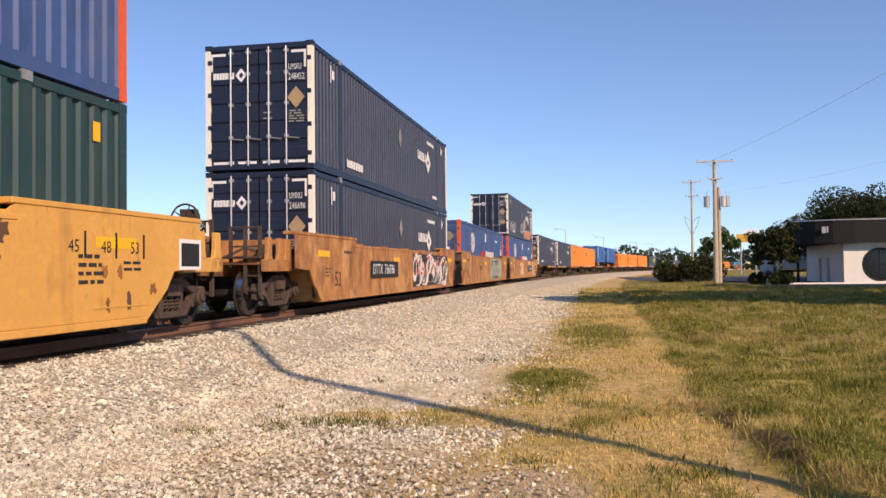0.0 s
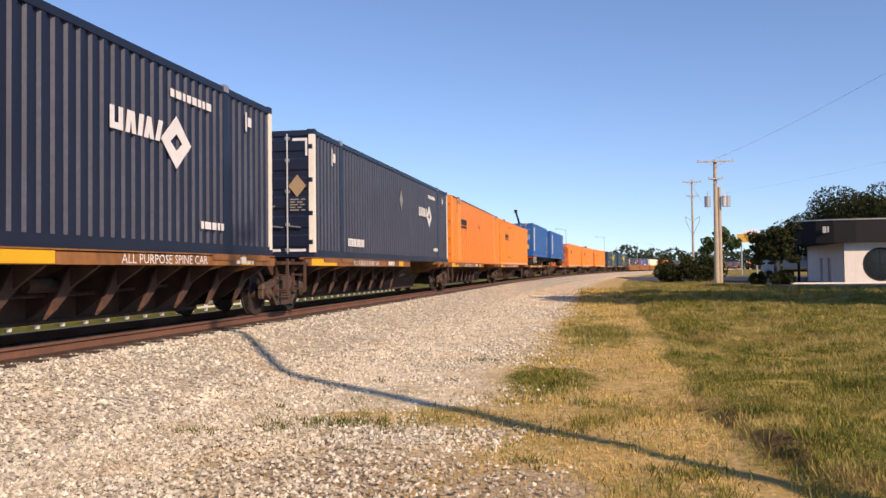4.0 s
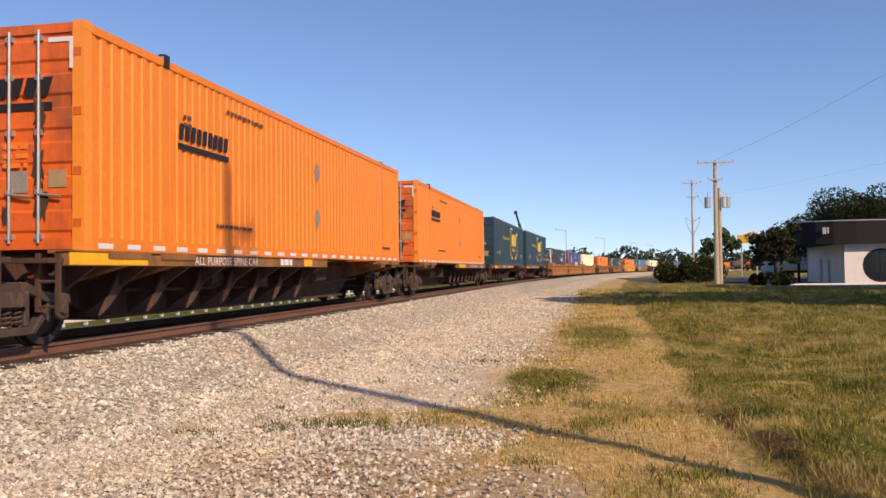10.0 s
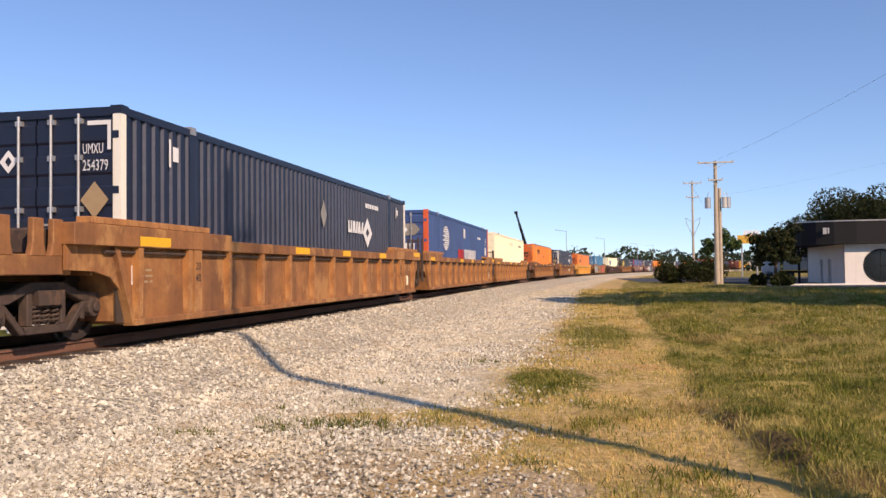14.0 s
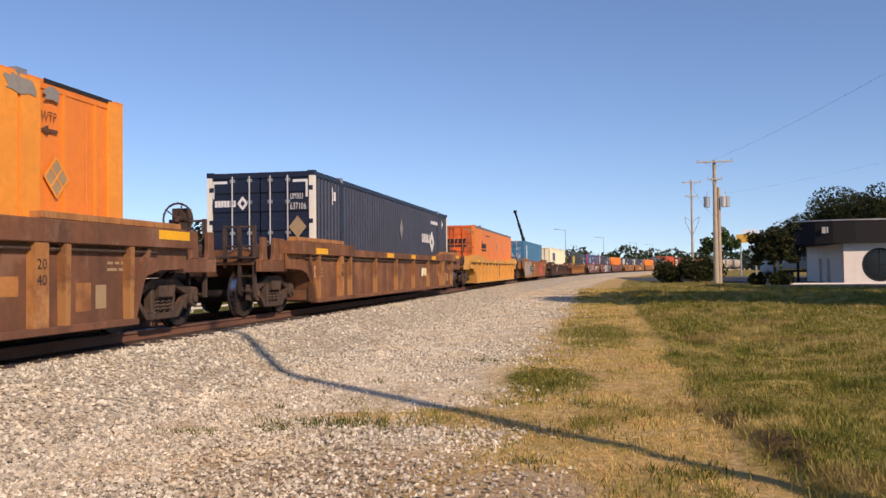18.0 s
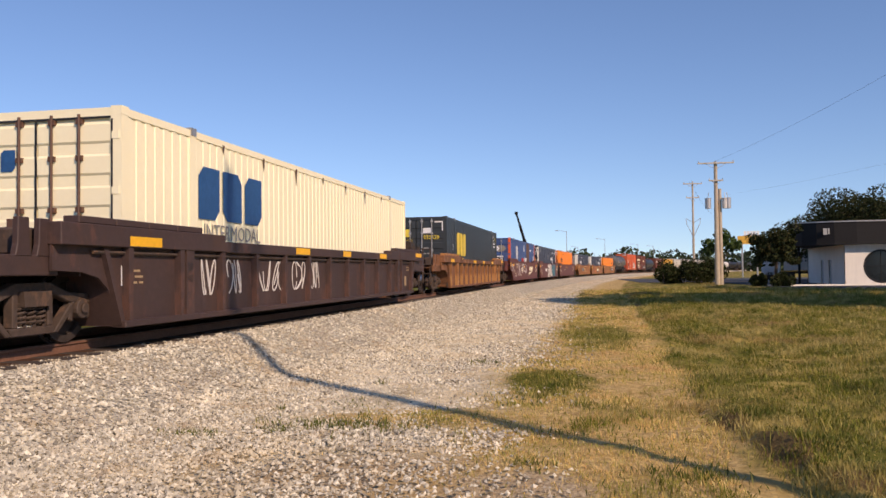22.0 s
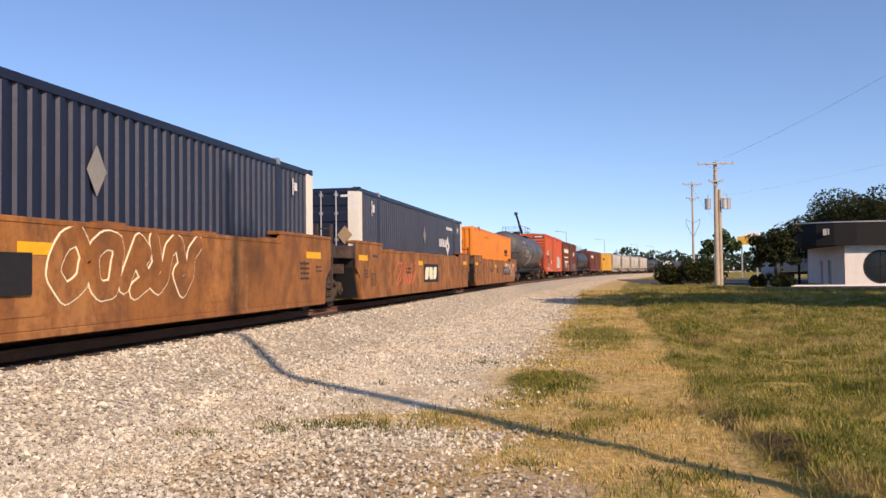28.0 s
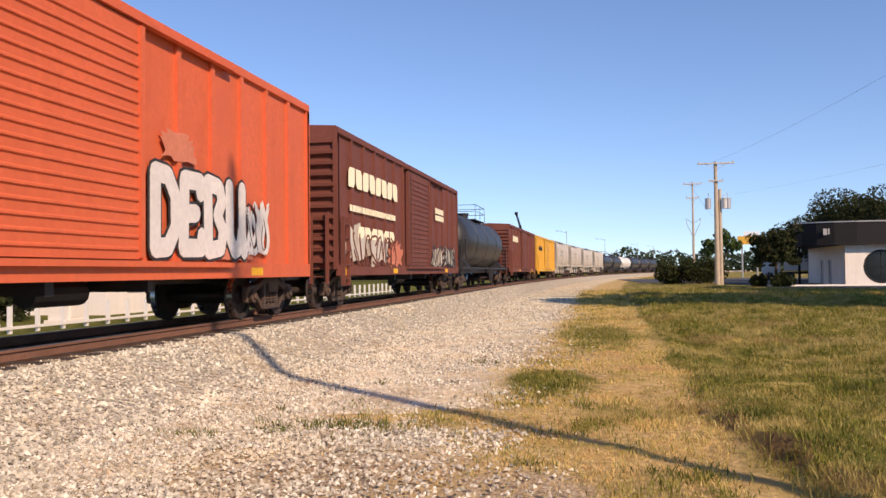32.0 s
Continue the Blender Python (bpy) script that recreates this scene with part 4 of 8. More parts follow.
def navy_box(u, z, number="", sticker=False, front=False, wide=0.12, tag=False, bars=None, shift=0.0):
    """Navy 53-foot box with white corner posts and a white emblem of blocks beside a lozenge."""
    L, f, e = 16.15, W / 2, -16.15 / 2
    text = "navy corrugated container with white corner posts and lozenge emblem"
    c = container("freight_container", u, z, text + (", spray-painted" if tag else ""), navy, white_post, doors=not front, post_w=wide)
    y = L / 2 - 5.4 + shift
    if front:
        y = -L / 2 + 3.3
    decal("emblem", bar_marks(y, 1.62), white_mark, c, side=f, label="white emblem of blocks and a lozenge")
    decal("placard", [diamond(0.1, 1.95, 0.42, 0.66)], grey_mark, c, side=f, label="grey lozenge placard")
    decal("small_lettering", small_bars(y + 1.55, 2.35, 1.3, 1, RNG, 0.12) + small_bars(-L / 2 + 2.5, 0.32, 1.4, 1, RNG, 0.2) + small_bars(L / 2 - 2.9, 0.4, 0.8, 1, RNG, 0.12), white_mark, c, side=f)
    decal("weight_mark", [rect(-L / 2 + 1.25, -L / 2 + 1.3, 2.2, 2.62), rect(-L / 2 + 1.36, -L / 2 + 1.52, 2.3, 2.52), rect(L / 2 - 1.2, L / 2 - 1.15, 2.25, 2.6), rect(L / 2 - 1.1, L / 2 - 0.95, 2.35, 2.52)], white_mark, c, side=f)
    if not front:
        reflectors(c, L)
        decal("door_emblem", word_bars(-1.1, 2.1, 0.52, 0.15, 7, 0) + ring_shape(-0.42, 2.18, 0.28, 0.32, 0.085), white_mark, c, end=e)
        if number:
            end_text(c, number, 0.72, 2.02, 0.21, e, white_mark, wide=0.62)
            end_text(c, "UMXU", 0.72, 2.25, 0.2, e, white_mark, wide=0.55)
        decal("door_placard", [diamond(0.9, 1.62, 0.42, 0.5)], ochre_mark, c, end=e, label="faded ochre lozenge placard")
        decal("door_data", small_bars(0.73, 1.3, 0.36, 5, RNG, 0.03, 0.03) + small_bars(0.12, 1.28, 0.25, 2, RNG, 0.03, 0.1), grey_mark, c, end=e)
        if sticker:
            decal("door_sticker", [rect(0.72, 1.08, 0.8, 1.02)], ochre_mark, c, end=e)
        decal("lower_tape", [rect(-1.1, -0.6, 0.14, 0.2), rect(-0.5, -0.05, 0.14, 0.2), rect(0.1, 0.5, 0.14, 0.2), rect(0.6, 1.1, 0.14, 0.2)], white_mark, c, end=e)
    else:
        decal("end_emblem", word_bars(-0.75, 1.75, 0.6, 0.2, 4, 0) + ring_shape(0.1, 1.85, 0.34, 0.42, 0.08), white_mark, c, end=e)
        decal("end_lettering", [rect(0.5, 0.6, 2.45 - 0.24 * k, 2.6 - 0.24 * k) for k in range(5)] + [rect(0.74, 0.85, 2.5 - 0.2 * k, 2.62 - 0.2 * k) for k in range(7)], white_mark, c, end=e)
        decal("handle", [rect(f - 0.13, f - 0.08, 0.9, 1.35), rect(-f + 0.08, -f + 0.13, 0.9, 1.35)], yellow_mark, c, end=e - 0.01)
    if tag:
        graffiti(RNG, c, -L / 2 + 1.3, 0.4, 3.0, 0.6, 5, navy, white_mark, f, "white spray-painted outlines", 0.16)
        decal("spray_paint", scrawl(RNG, -0.9, 0.45, 2.6, 0.75, 4, 0.05) + scrawl(RNG, L / 2 - 6.8, 0.9, 1.5, 0.7, 3, 0.05), tag_white, c, side=f, label="white spray-paint scrawl")
        graffiti(RNG, c, L / 2 - 6.6, 0.18, 4.4, 0.55, 10, tag_orange, tag_white, f, "orange spray-painted letters", 0.2)
        decal("spray_swirls", swirls(RNG, L / 2 - 1.9, 0.3, 1.7, 2.3, 30, 0.045), tag_white, c, side=f, label="white spray-painted swirls")
    return c


tag_orange = paint("orange_spray_paint", (0.6, 0.16, 0.07), 0.6, bump=0)
tag_pink = paint("salmon_spray_paint", (0.58, 0.12, 0.08), 0.6, var=0.2, bump=0)
tag_mint = paint("mint_spray_paint", (0.35, 0.55, 0.4), 0.6, var=0.2, bump=0)
tag_dark = paint("black_spray_paint", (0.03, 0.028, 0.028), 0.6, bump=0)
tag_grey = paint("grey_spray_paint", (0.42, 0.4, 0.33), 0.6, var=0.25, bump=0)
tag_white = paint("white_spray_paint", (0.72, 0.68, 0.62), 0.6, var=0.15, bump=0)
tag_tan = paint("tan_spray_paint", (0.68, 0.47, 0.24), 0.6, var=0.25, scale=1.5, bump=0)
tag_blue = paint("blue_spray_paint", (0.12, 0.26, 0.4), 0.6, var=0.2, bump=0)
tag_teal = paint("teal_spray_paint", (0.06, 0.2, 0.25), 0.6, var=0.2, bump=0)


def orange_box(u, z, kind=0, front=False, bright=False):
    """Orange 53-foot box; kind 0: ribbed, 1: older with applied posts, 2: smooth plate with a grey top rail."""
    L, f, e = 16.15, W / 2, -16.15 / 2
    body = orange if kind == 0 or bright else orange_deep
    words = ["bright orange corrugated container with black emblem and white tape",
             "faded orange container with applied vertical posts and a black block emblem",
             "deep orange smooth-sided container with a grey top rail"][kind]
    c = container("freight_container", u, z, words, body, body if kind else orange_rib, pitch=0.245 if kind == 0 else 0.61, depth=(0.022, 0.002, 0.001)[kind],
                  doors=not front, door=orange_end, rail=(None, None, grey_rail)[kind], bars=(None if kind == 0 else orange_end))
    if kind == 1:
        for k in range(25):
            part("side_post", shared("side_post", lambda: Mesh().box(f - 0.02, f + 0.008, -0.02, 0.02, 0.17, H - 0.13), orange_rib), c, at=(0, -L / 2 + 0.55 + k * 0.625, 0))
    if kind == 1:
        for y, s in ((L / 2 - 1.66, 1), (-L / 2 + 1.66, -1)):  # arrows point to the lifting posts
            side_text(c, "WTP", min(y, y + s * 0.3), 2.4, 0.16, f + 0.01, patch_brown, wide=0.8)
            decal("arrow", [[(y, 2.29), (y + s * 0.13, 2.35), (y + s * 0.13, 2.23)], rect(min(y + s * 0.1, y + s * 0.3), max(y + s * 0.1, y + s * 0.3), 2.27, 2.31)], patch_brown, c, side=f + 0.01)
        y = L / 2 - 1.38
        decal("lozenge_plate", [diamond(y, 1.75, 0.46, 0.5)], ochre_mark, c, side=f + 0.01)
        decal("lozenge_rim", ribbon([(y - 0.22, 1.75), (y, 1.99), (y + 0.22, 1.75), (y, 1.51), (y - 0.22, 1.75)], 0.03) + ribbon([(y - 0.11, 1.87), (y + 0.11, 1.63)], 0.02) + ribbon([(y + 0.11, 1.87), (y - 0.11, 1.63)], 0.02), orange_yellow, c, side=f + 0.014)
        decal("roof_edge", [rect(-L / 2 + 0.25, -L / 2 + 1.5, H - 0.055, H - 0.005), rect(-L / 2 + 2.5, L / 2 - 2.4, H - 0.055, H - 0.005), rect(L / 2 - 1.6, L / 2 - 0.25, H - 0.055, H - 0.005)], black_roof, c, side=f + 0.004, label="dark worn roof edge")
        for q in (-1, 1):
            yy = q * (L / 2 - 2.03)
            for s in (-1, 1):
                solid("post_cover", Mesh().box(f - 0.02, f + 0.02, yy + s * 0.19 - 0.165, yy + s * 0.19 + 0.165, 0.1, H - 0.05), orange_yellow, c, "yellowed orange post cover")
            yy = q * (L / 2 - 0.17)
            solid("post_cover", Mesh().box(f - 0.02, f + 0.016, yy - 0.16, yy + 0.16, 0.1, H - 0.03), orange_yellow, c, "yellowed orange post cover")
            decal("bare_patch", [ragged(RNG, q * (L / 2 - 2.03) - 0.3, H - 0.3, 0.6, 0.25, 20, 0.4), ragged(RNG, q * (L / 2 - 1.55) - 0.1, H - 0.28, 0.35, 0.2, 20, 0.4)], grey_mark, c, side=f + 0.024)
    if kind == 2:
        for q in (-1, 1):
            yy = q * (L / 2 - 1.98)
            solid("lifting_post", Mesh().box(f - 0.02, f + 0.012, yy - 0.14, yy + 0.14, 0.1, H - 0.05), orange_rib, c)
    y = -L / 2 + (2.35 if not front else L - 3.55)
    ez = 1.76
    if kind == 1 and not bright:
        y, ez = -L / 2 + 3.05, 2.21
    decal("emblem", word_bars(y, ez, 1.7, 0.25, 9, 0.12, True, 0.28) + [rect(y - 0.02, y + 1.7, ez - 0.15, ez - 0.06)], black_mark, c, side=f + (0.01 if kind == 1 else 0), label="black block emblem")
    if kind != 1:
        decal("small_lettering", small_bars(-L / 2 + 3.6, 0.46, 1.5, 1, RNG, 0.06) + small_bars(-L / 2 + 2.5, 2.1, 0.25, 2, RNG, 0.06) + small_bars(-L / 2 + 4.0, 2.45, 1.6, 1, RNG, 0.06) + small_bars(L / 2 - 2.0, 0.35, 0.9, 1, RNG, 0.06), patch_brown, c, side=f)
        decal("placard", [diamond(0.5, 1.95, 0.36, 0.5)] + ([diamond(0.5, 0.9, 0.36, 0.5)] if kind == 0 else []), grey_mark, c, side=f)
    else:
        decal("small_lettering", [rect(-0.3, -0.22, 1.8, 2.0), rect(-0.14, 0.02, 1.82, 1.92), rect(0.06, 0.14, 1.72, 1.92)], patch_brown, c, side=f + 0.01)
    if kind == 0:
        decal("sill_tape", [rect(-L / 2 + 0.3 + k * 0.66, -L / 2 + 0.62 + k * 0.66, 0.03, 0.1) for k in range(24)], white_mark, c, side=f, label="white reflective tape")
    if not front:
        reflectors(c, L, material=ochre_mark if kind else white_mark)
        decal("door_emblem", word_bars(-1.0, 1.96, 1.85, 0.24, 9, 0.25, True, 0.25) + [rect(-1.0, 0.85, 1.78, 1.88)], black_mark, c, end=e, label="black block emblem")
        decal("door_number", small_bars(-0.75, 1.5, 0.42, 2, RNG, 0.12) + small_bars(0.15, 1.3, 0.35, 3, RNG, 0.06), orange_deep, c, end=e)
        decal("door_stickers", [rect(-0.47, -0.28, 0.65, 0.88), rect(0.27, 0.5, 0.74, 1.02), diamond(-0.9, 1.7, 0.3, 0.4), diamond(-0.88, 0.78, 0.28, 0.4)], grey_mark, c, end=e)
        decal("door_sticker", [rect(0.8, 1.05, 0.8, 1.02)], ochre_mark, c, end=e)
        for y, z_, w_, h in ((-0.8, 0.24, 0.17, 0.45), (-0.78, 1.05, 0.15, 0.55), (-0.78, 1.3, 0.13, 0.6), (0.58, 0.3, 0.22, 0.6), (0.55, 0.75, 0.2, 0.7), (0.57, 1.4, 0.2, 0.6), (0.12, 0.3, 0.1, 0.3)):
            decal("soot_streak", [ragged(SOOT, y, z_, w_, h, 30, 0.55)], soot, c, end=e - 0.004, label="dark soot streak on the door")
    else:
        decal("end_emblem", word_bars(-0.95, 1.9, 1.7, 0.28, 9, 0.2) + [rect(-0.98, 0.75, 1.74, 1.84)], black_mark, c, end=e, label="black block emblem")
        decal("side_lettering", [rect(1.0, 1.1, 1.65 + 0.14 * k, 1.74 + 0.14 * k) for k in range(6)] + [rect(1.4, 1.5, 1.5 + 0.13 * k, 1.58 + 0.13 * k) for k in range(7)], black_mark, c, side=f)
        decal("end_window", [rect(0.25, 0.55, 2.45, 2.68)], white_mark, c, end=e)
    solid("roof_fitting", Mesh().box(f - 0.08, f + 0.02, -L / 2 + 1.9, -L / 2 + 2.05, H - 0.14, H + 0.05), black_roof, c)
    return c


orange_yellow = paint("yellowed_orange_paint", (0.9, 0.345, 0.04), 0.5, var=0.1, dirt=(0.5, 0.2, 0.05), dirt_amt=0.4, lo=0.55, hi=0.75)
soot = paint("dark_soot", (0.08, 0.05, 0.035), 0.8, var=0.4, scale=6, bump=0)
SOOT = random.Random(47)


def emblem_box(u, z, body, words, mark, kind, front=False):
    """53-foot boxes with a large block emblem: kind 'teal' bracketed low on the side, 'dark' high at the rear, 'cream' blue."""
    L, f, e = 16.15, W / 2, -16.15 / 2
    deep = {"teal": 0.011, "dark": 0.008, "cream": 0.012, "plain": 0.036}[kind]
    c = container("freight_container", u, z, words, body, body, pitch=0.245, depth=deep, bars=patch_brown if body is cream else None)
    if kind == "teal":
        y = L / 2 - 7.5
        decal("emblem", word_bars(y, 1.35, 2.6, 0.85, 3, 0.0), mark, c, side=f, label="yellow block emblem")
        side_text(c, "INTERMODAL", y + 0.1, 1.0, 0.34, f, mark, wide=1.0)
        decal("bracket", [rect(y - 0.75, y - 0.67, 0.85, 2.25), rect(y - 0.75, y - 0.4, 2.25, 2.42), rect(y + 3.17, y + 3.25, 0.85, 2.25), rect(y + 2.9, y + 3.25, 2.25, 2.42), rect(y - 0.75, y - 0.4, 0.7, 0.85), rect(y + 2.9, y + 3.25, 0.7, 0.85), rect(y - 0.2, y + 0.1, 0.45, 0.68), rect(y + 0.2, y + 0.45, 0.4, 0.6), rect(y + 2.0, y + 2.3, 0.4, 0.62), rect(y + 2.45, y + 2.7, 0.5, 0.72)], mark, c, side=f)
        side_text(c, "How tomorrow moves", y - 4.7, 1.66, 0.46, f, mark, "slogan", 0.82)
        decal("small_lettering", small_bars(y - 0.6, 2.5, 1.2, 1, RNG, 0.1) + small_bars(y + 2.5, 2.2, 1.0, 1, RNG, 0.1), white_mark, c, side=f)
        side_text(c, "53", -L / 2 + 1.25, 0.75, 0.28, f, white_mark)
        decal("plate_mark", [rect(-L / 2 + 2.35, -L / 2 + 2.55, 0.65, 0.95), rect(L / 2 - 1.1, L / 2 - 0.95, 0.6, 0.8), rect(L / 2 - 1.9, L / 2 - 1.75, 0.6, 0.8)], white_mark, c, side=f)
        decal("door_data", small_bars(-1.0, 1.75, 0.8, 1, RNG, 0.15) + [rect(-0.6, -0.25, 1.5, 1.62)], grey_mark, c, end=e)
        end_text(c, "633085", 0.2, 1.22, 0.24, e, csx_yellow, wide=0.85)
        decal("door_sticker", [rect(0.55, 0.95, 0.55, 0.85)], ochre_mark, c, end=e)
        solid("lifting_mark", Mesh().box(f, f + 0.015, -L / 2 + 1.9, -L / 2 + 2.06, H - 0.32, H - 0.02), red_mark, c, "red lifting mark")
    elif kind == "dark":
        y = -L / 2 + 2.45
        decal("emblem", word_bars(y, 1.3, 2.4, 1.02, 3, 0.0), mark, c, side=f, label="large yellow block emblem")
        side_text(c, "INTERMODAL", y - 0.05, 1.0, 0.32, f, mark)
        side_text(c, "53", -L / 2 + 1.3, 1.55, 0.3, f, white_mark)
        decal("code_plate", [rect(L / 2 - 1.62, L / 2 - 1.3, 2.36, 2.62)], white_mark, c, side=f)
        decal("code_letters", [rect(L / 2 - 1.59, L / 2 - 1.55, 2.4, 2.58), rect(L / 2 - 1.51, L / 2 - 1.47, 2.4, 2.58), rect(L / 2 - 1.43, L / 2 - 1.39, 2.4, 2.58), rect(L / 2 - 1.36, L / 2 - 1.33, 2.4, 2.58)], black_mark, c, side=f + 0.004)
        for k in range(9):
            y2 = L / 2 - 3.2 + 0.29 * k + RNG.uniform(-0.1, 0.1)
            decal("scuff", [ragged(RNG, y2, RNG.uniform(1.2, 2.5), 0.05, RNG.uniform(0.12, 0.35), 14, 0.5)], grey_mark, c, side=f + 0.002)
        side_text(c, "930628", L / 2 - 1.26, 2.37, 0.27, f, csx_yellow, wide=0.75)
        decal("small_lettering", small_bars(L / 2 - 1.55, 2.14, 0.75, 2, RNG, 0.09, 0.09), white_mark, c, side=f)
        decal("door_emblem", word_bars(-1.05, 2.05, 0.85, 0.32, 3, 0), mark, c, end=e)
        end_text(c, "INTERMODAL", -1.0, 1.88, 0.14, e, mark)
        end_text(c, "930628", 0.3, 1.95, 0.24, e, csx_yellow, wide=0.95)
        decal("owner_code", [rect(0.3, 0.68, 2.2, 2.42)], white_mark, c, end=e)
        decal("door_data", small_bars(0.32, 1.55, 0.3, 4, RNG, 0.06, 0.16), grey_mark, c, end=e)
        reflectors(c, L)
    elif kind == "cream":
        y = -L / 2 + 2.15
        decal("emblem", word_bars(y, 1.5, 2.6, 0.85, 3, 0.0), mark, c, side=f, label="large blue block emblem")
        side_text(c, "INTERMODAL", y + 0.15, 1.18, 0.36, f, grey_mark)
        decal("door_emblem", word_bars(-1.08, 2.05, 0.8, 0.3, 3, 0), mark, c, end=e)
        decal("door_data", small_bars(0.25, 1.25, 0.7, 2, RNG, 0.08, 0.06), ochre_mark, c, end=e)
        decal("gasket", [rect(-1.17, -1.14, 0.18, 2.72), rect(1.14, 1.17, 0.18, 2.72), rect(-0.015, 0.015, 0.18, 2.72), rect(-1.14, 1.14, 2.73, 2.76), rect(-1.14, 1.14, 0.15, 0.18)], black_mark, c, end=e)
        decal("rust_run", [[(-L / 2 + 3.0 + k * 1.7, H - 0.1), (-L / 2 + 3.08 + k * 1.7, H - 0.1), (-L / 2 + 3.05 + k * 1.7, H - 0.25 - 0.1 * (k % 3))] for k in range(7)], patch_brown, c, side=f)
        decal("door_patches", [diamond(-0.85, 1.55, 0.3, 0.3), rect(-0.45, -0.2, 1.15, 1.4)], patch_brown, c, end=e)
    else:
        side_text(c, "HIGH CUBE", -0.75, 2.3, 0.3, f, grey_mark, wide=1.1)
        decal("small_lettering", small_bars(L / 2 - 3.6, 2.28, 1.6, 1, RNG, 0.16), grey_mark, c, side=f)
    return c


door_haze = paint("faded_tan_emblem", (0.3, 0.27, 0.22), 0.6, var=0.2, bump=0)


def striped_box(u, z, patched=False):
    """Faded blue 53-foot box with red corner posts, a white globe emblem and a red and white name of blocks."""
    L, f, e = 16.15, W / 2, -16.15 / 2
    words = "faded blue container with red corner posts and white globe"
    c = container("freight_container", u, z, "faded blue container, red posts, white globe and brown repair panel" if patched else words, stack_blue, stack_red, depth=0.02)
    y = -L / 2 + 3.0
    globe = []
    for k in range(11):
        zz = -0.45 + k * 0.09
        hw = 1.45 * math.sqrt(max(0.02, 0.24 - zz * zz))
        globe.append(rect(y + 0.6 - hw * (0.45 if 2 < k < 8 and k % 2 else 0.9), y + 0.6 + hw, 1.95 + zz - 0.032, 1.95 + zz + 0.032))
    decal("globe_emblem", globe, white_mark, c, side=f, label="white striped globe")
    decal("red_name", word_bars(-1.6, 0.95, 1.5, 0.62, 5, 0.0, True, 0.3), red_mark, c, side=f, label="red block lettering")
    decal("white_name", word_bars(0.1, 0.98, 3.4, 0.62, 11, 0.0, True, 0.35), white_mark, c, side=f, label="white block lettering")
    decal("small_lettering", [rect(-0.1, 0.35, 2.1, 2.55)] + small_bars(L / 2 - 3.9, 2.2, 1.1, 1, RNG, 0.11), white_mark, c, side=f)
    side_text(c, "53", L / 2 - 1.28, 1.95, 0.56, f, white_mark, wide=0.68)
    decal("size_plate", [rect(L / 2 - 1.32, L / 2 - 0.85, 1.42, 1.84)], white_mark, c, side=f)
    for s in (-1, 1):
        y = s * 0.6 - 0.05
        decal("door_lozenge", [[(y - 0.3, 2.15), (y - 0.1, 1.93), (y + 0.26, 1.95), (y + 0.46, 2.15), (y + 0.26, 2.37), (y - 0.1, 2.38)]], door_haze, c, end=e, label="faded tan lozenge")
        decal("door_globe", ring_shape(y - 0.17, 2.15, 0.32, 0.4, 0.1) + [rect(y - 0.2, y - 0.16, 2.06, 2.24), rect(y - 0.2, y - 0.08, 2.06, 2.1)], white_mark, c, end=e - 0.004, label="white lozenge emblem")
    decal("owner_plate", [rect(0.35, 0.8, 1.3, 1.65)], white_mark, c, end=e)
    if patched:
        solid("repair_panel", Mesh().box(f - 0.02, f + 0.008, 1.75, 3.75, 0.17, H - 0.13), patch_brown, c, "brown repair panel")
    return c


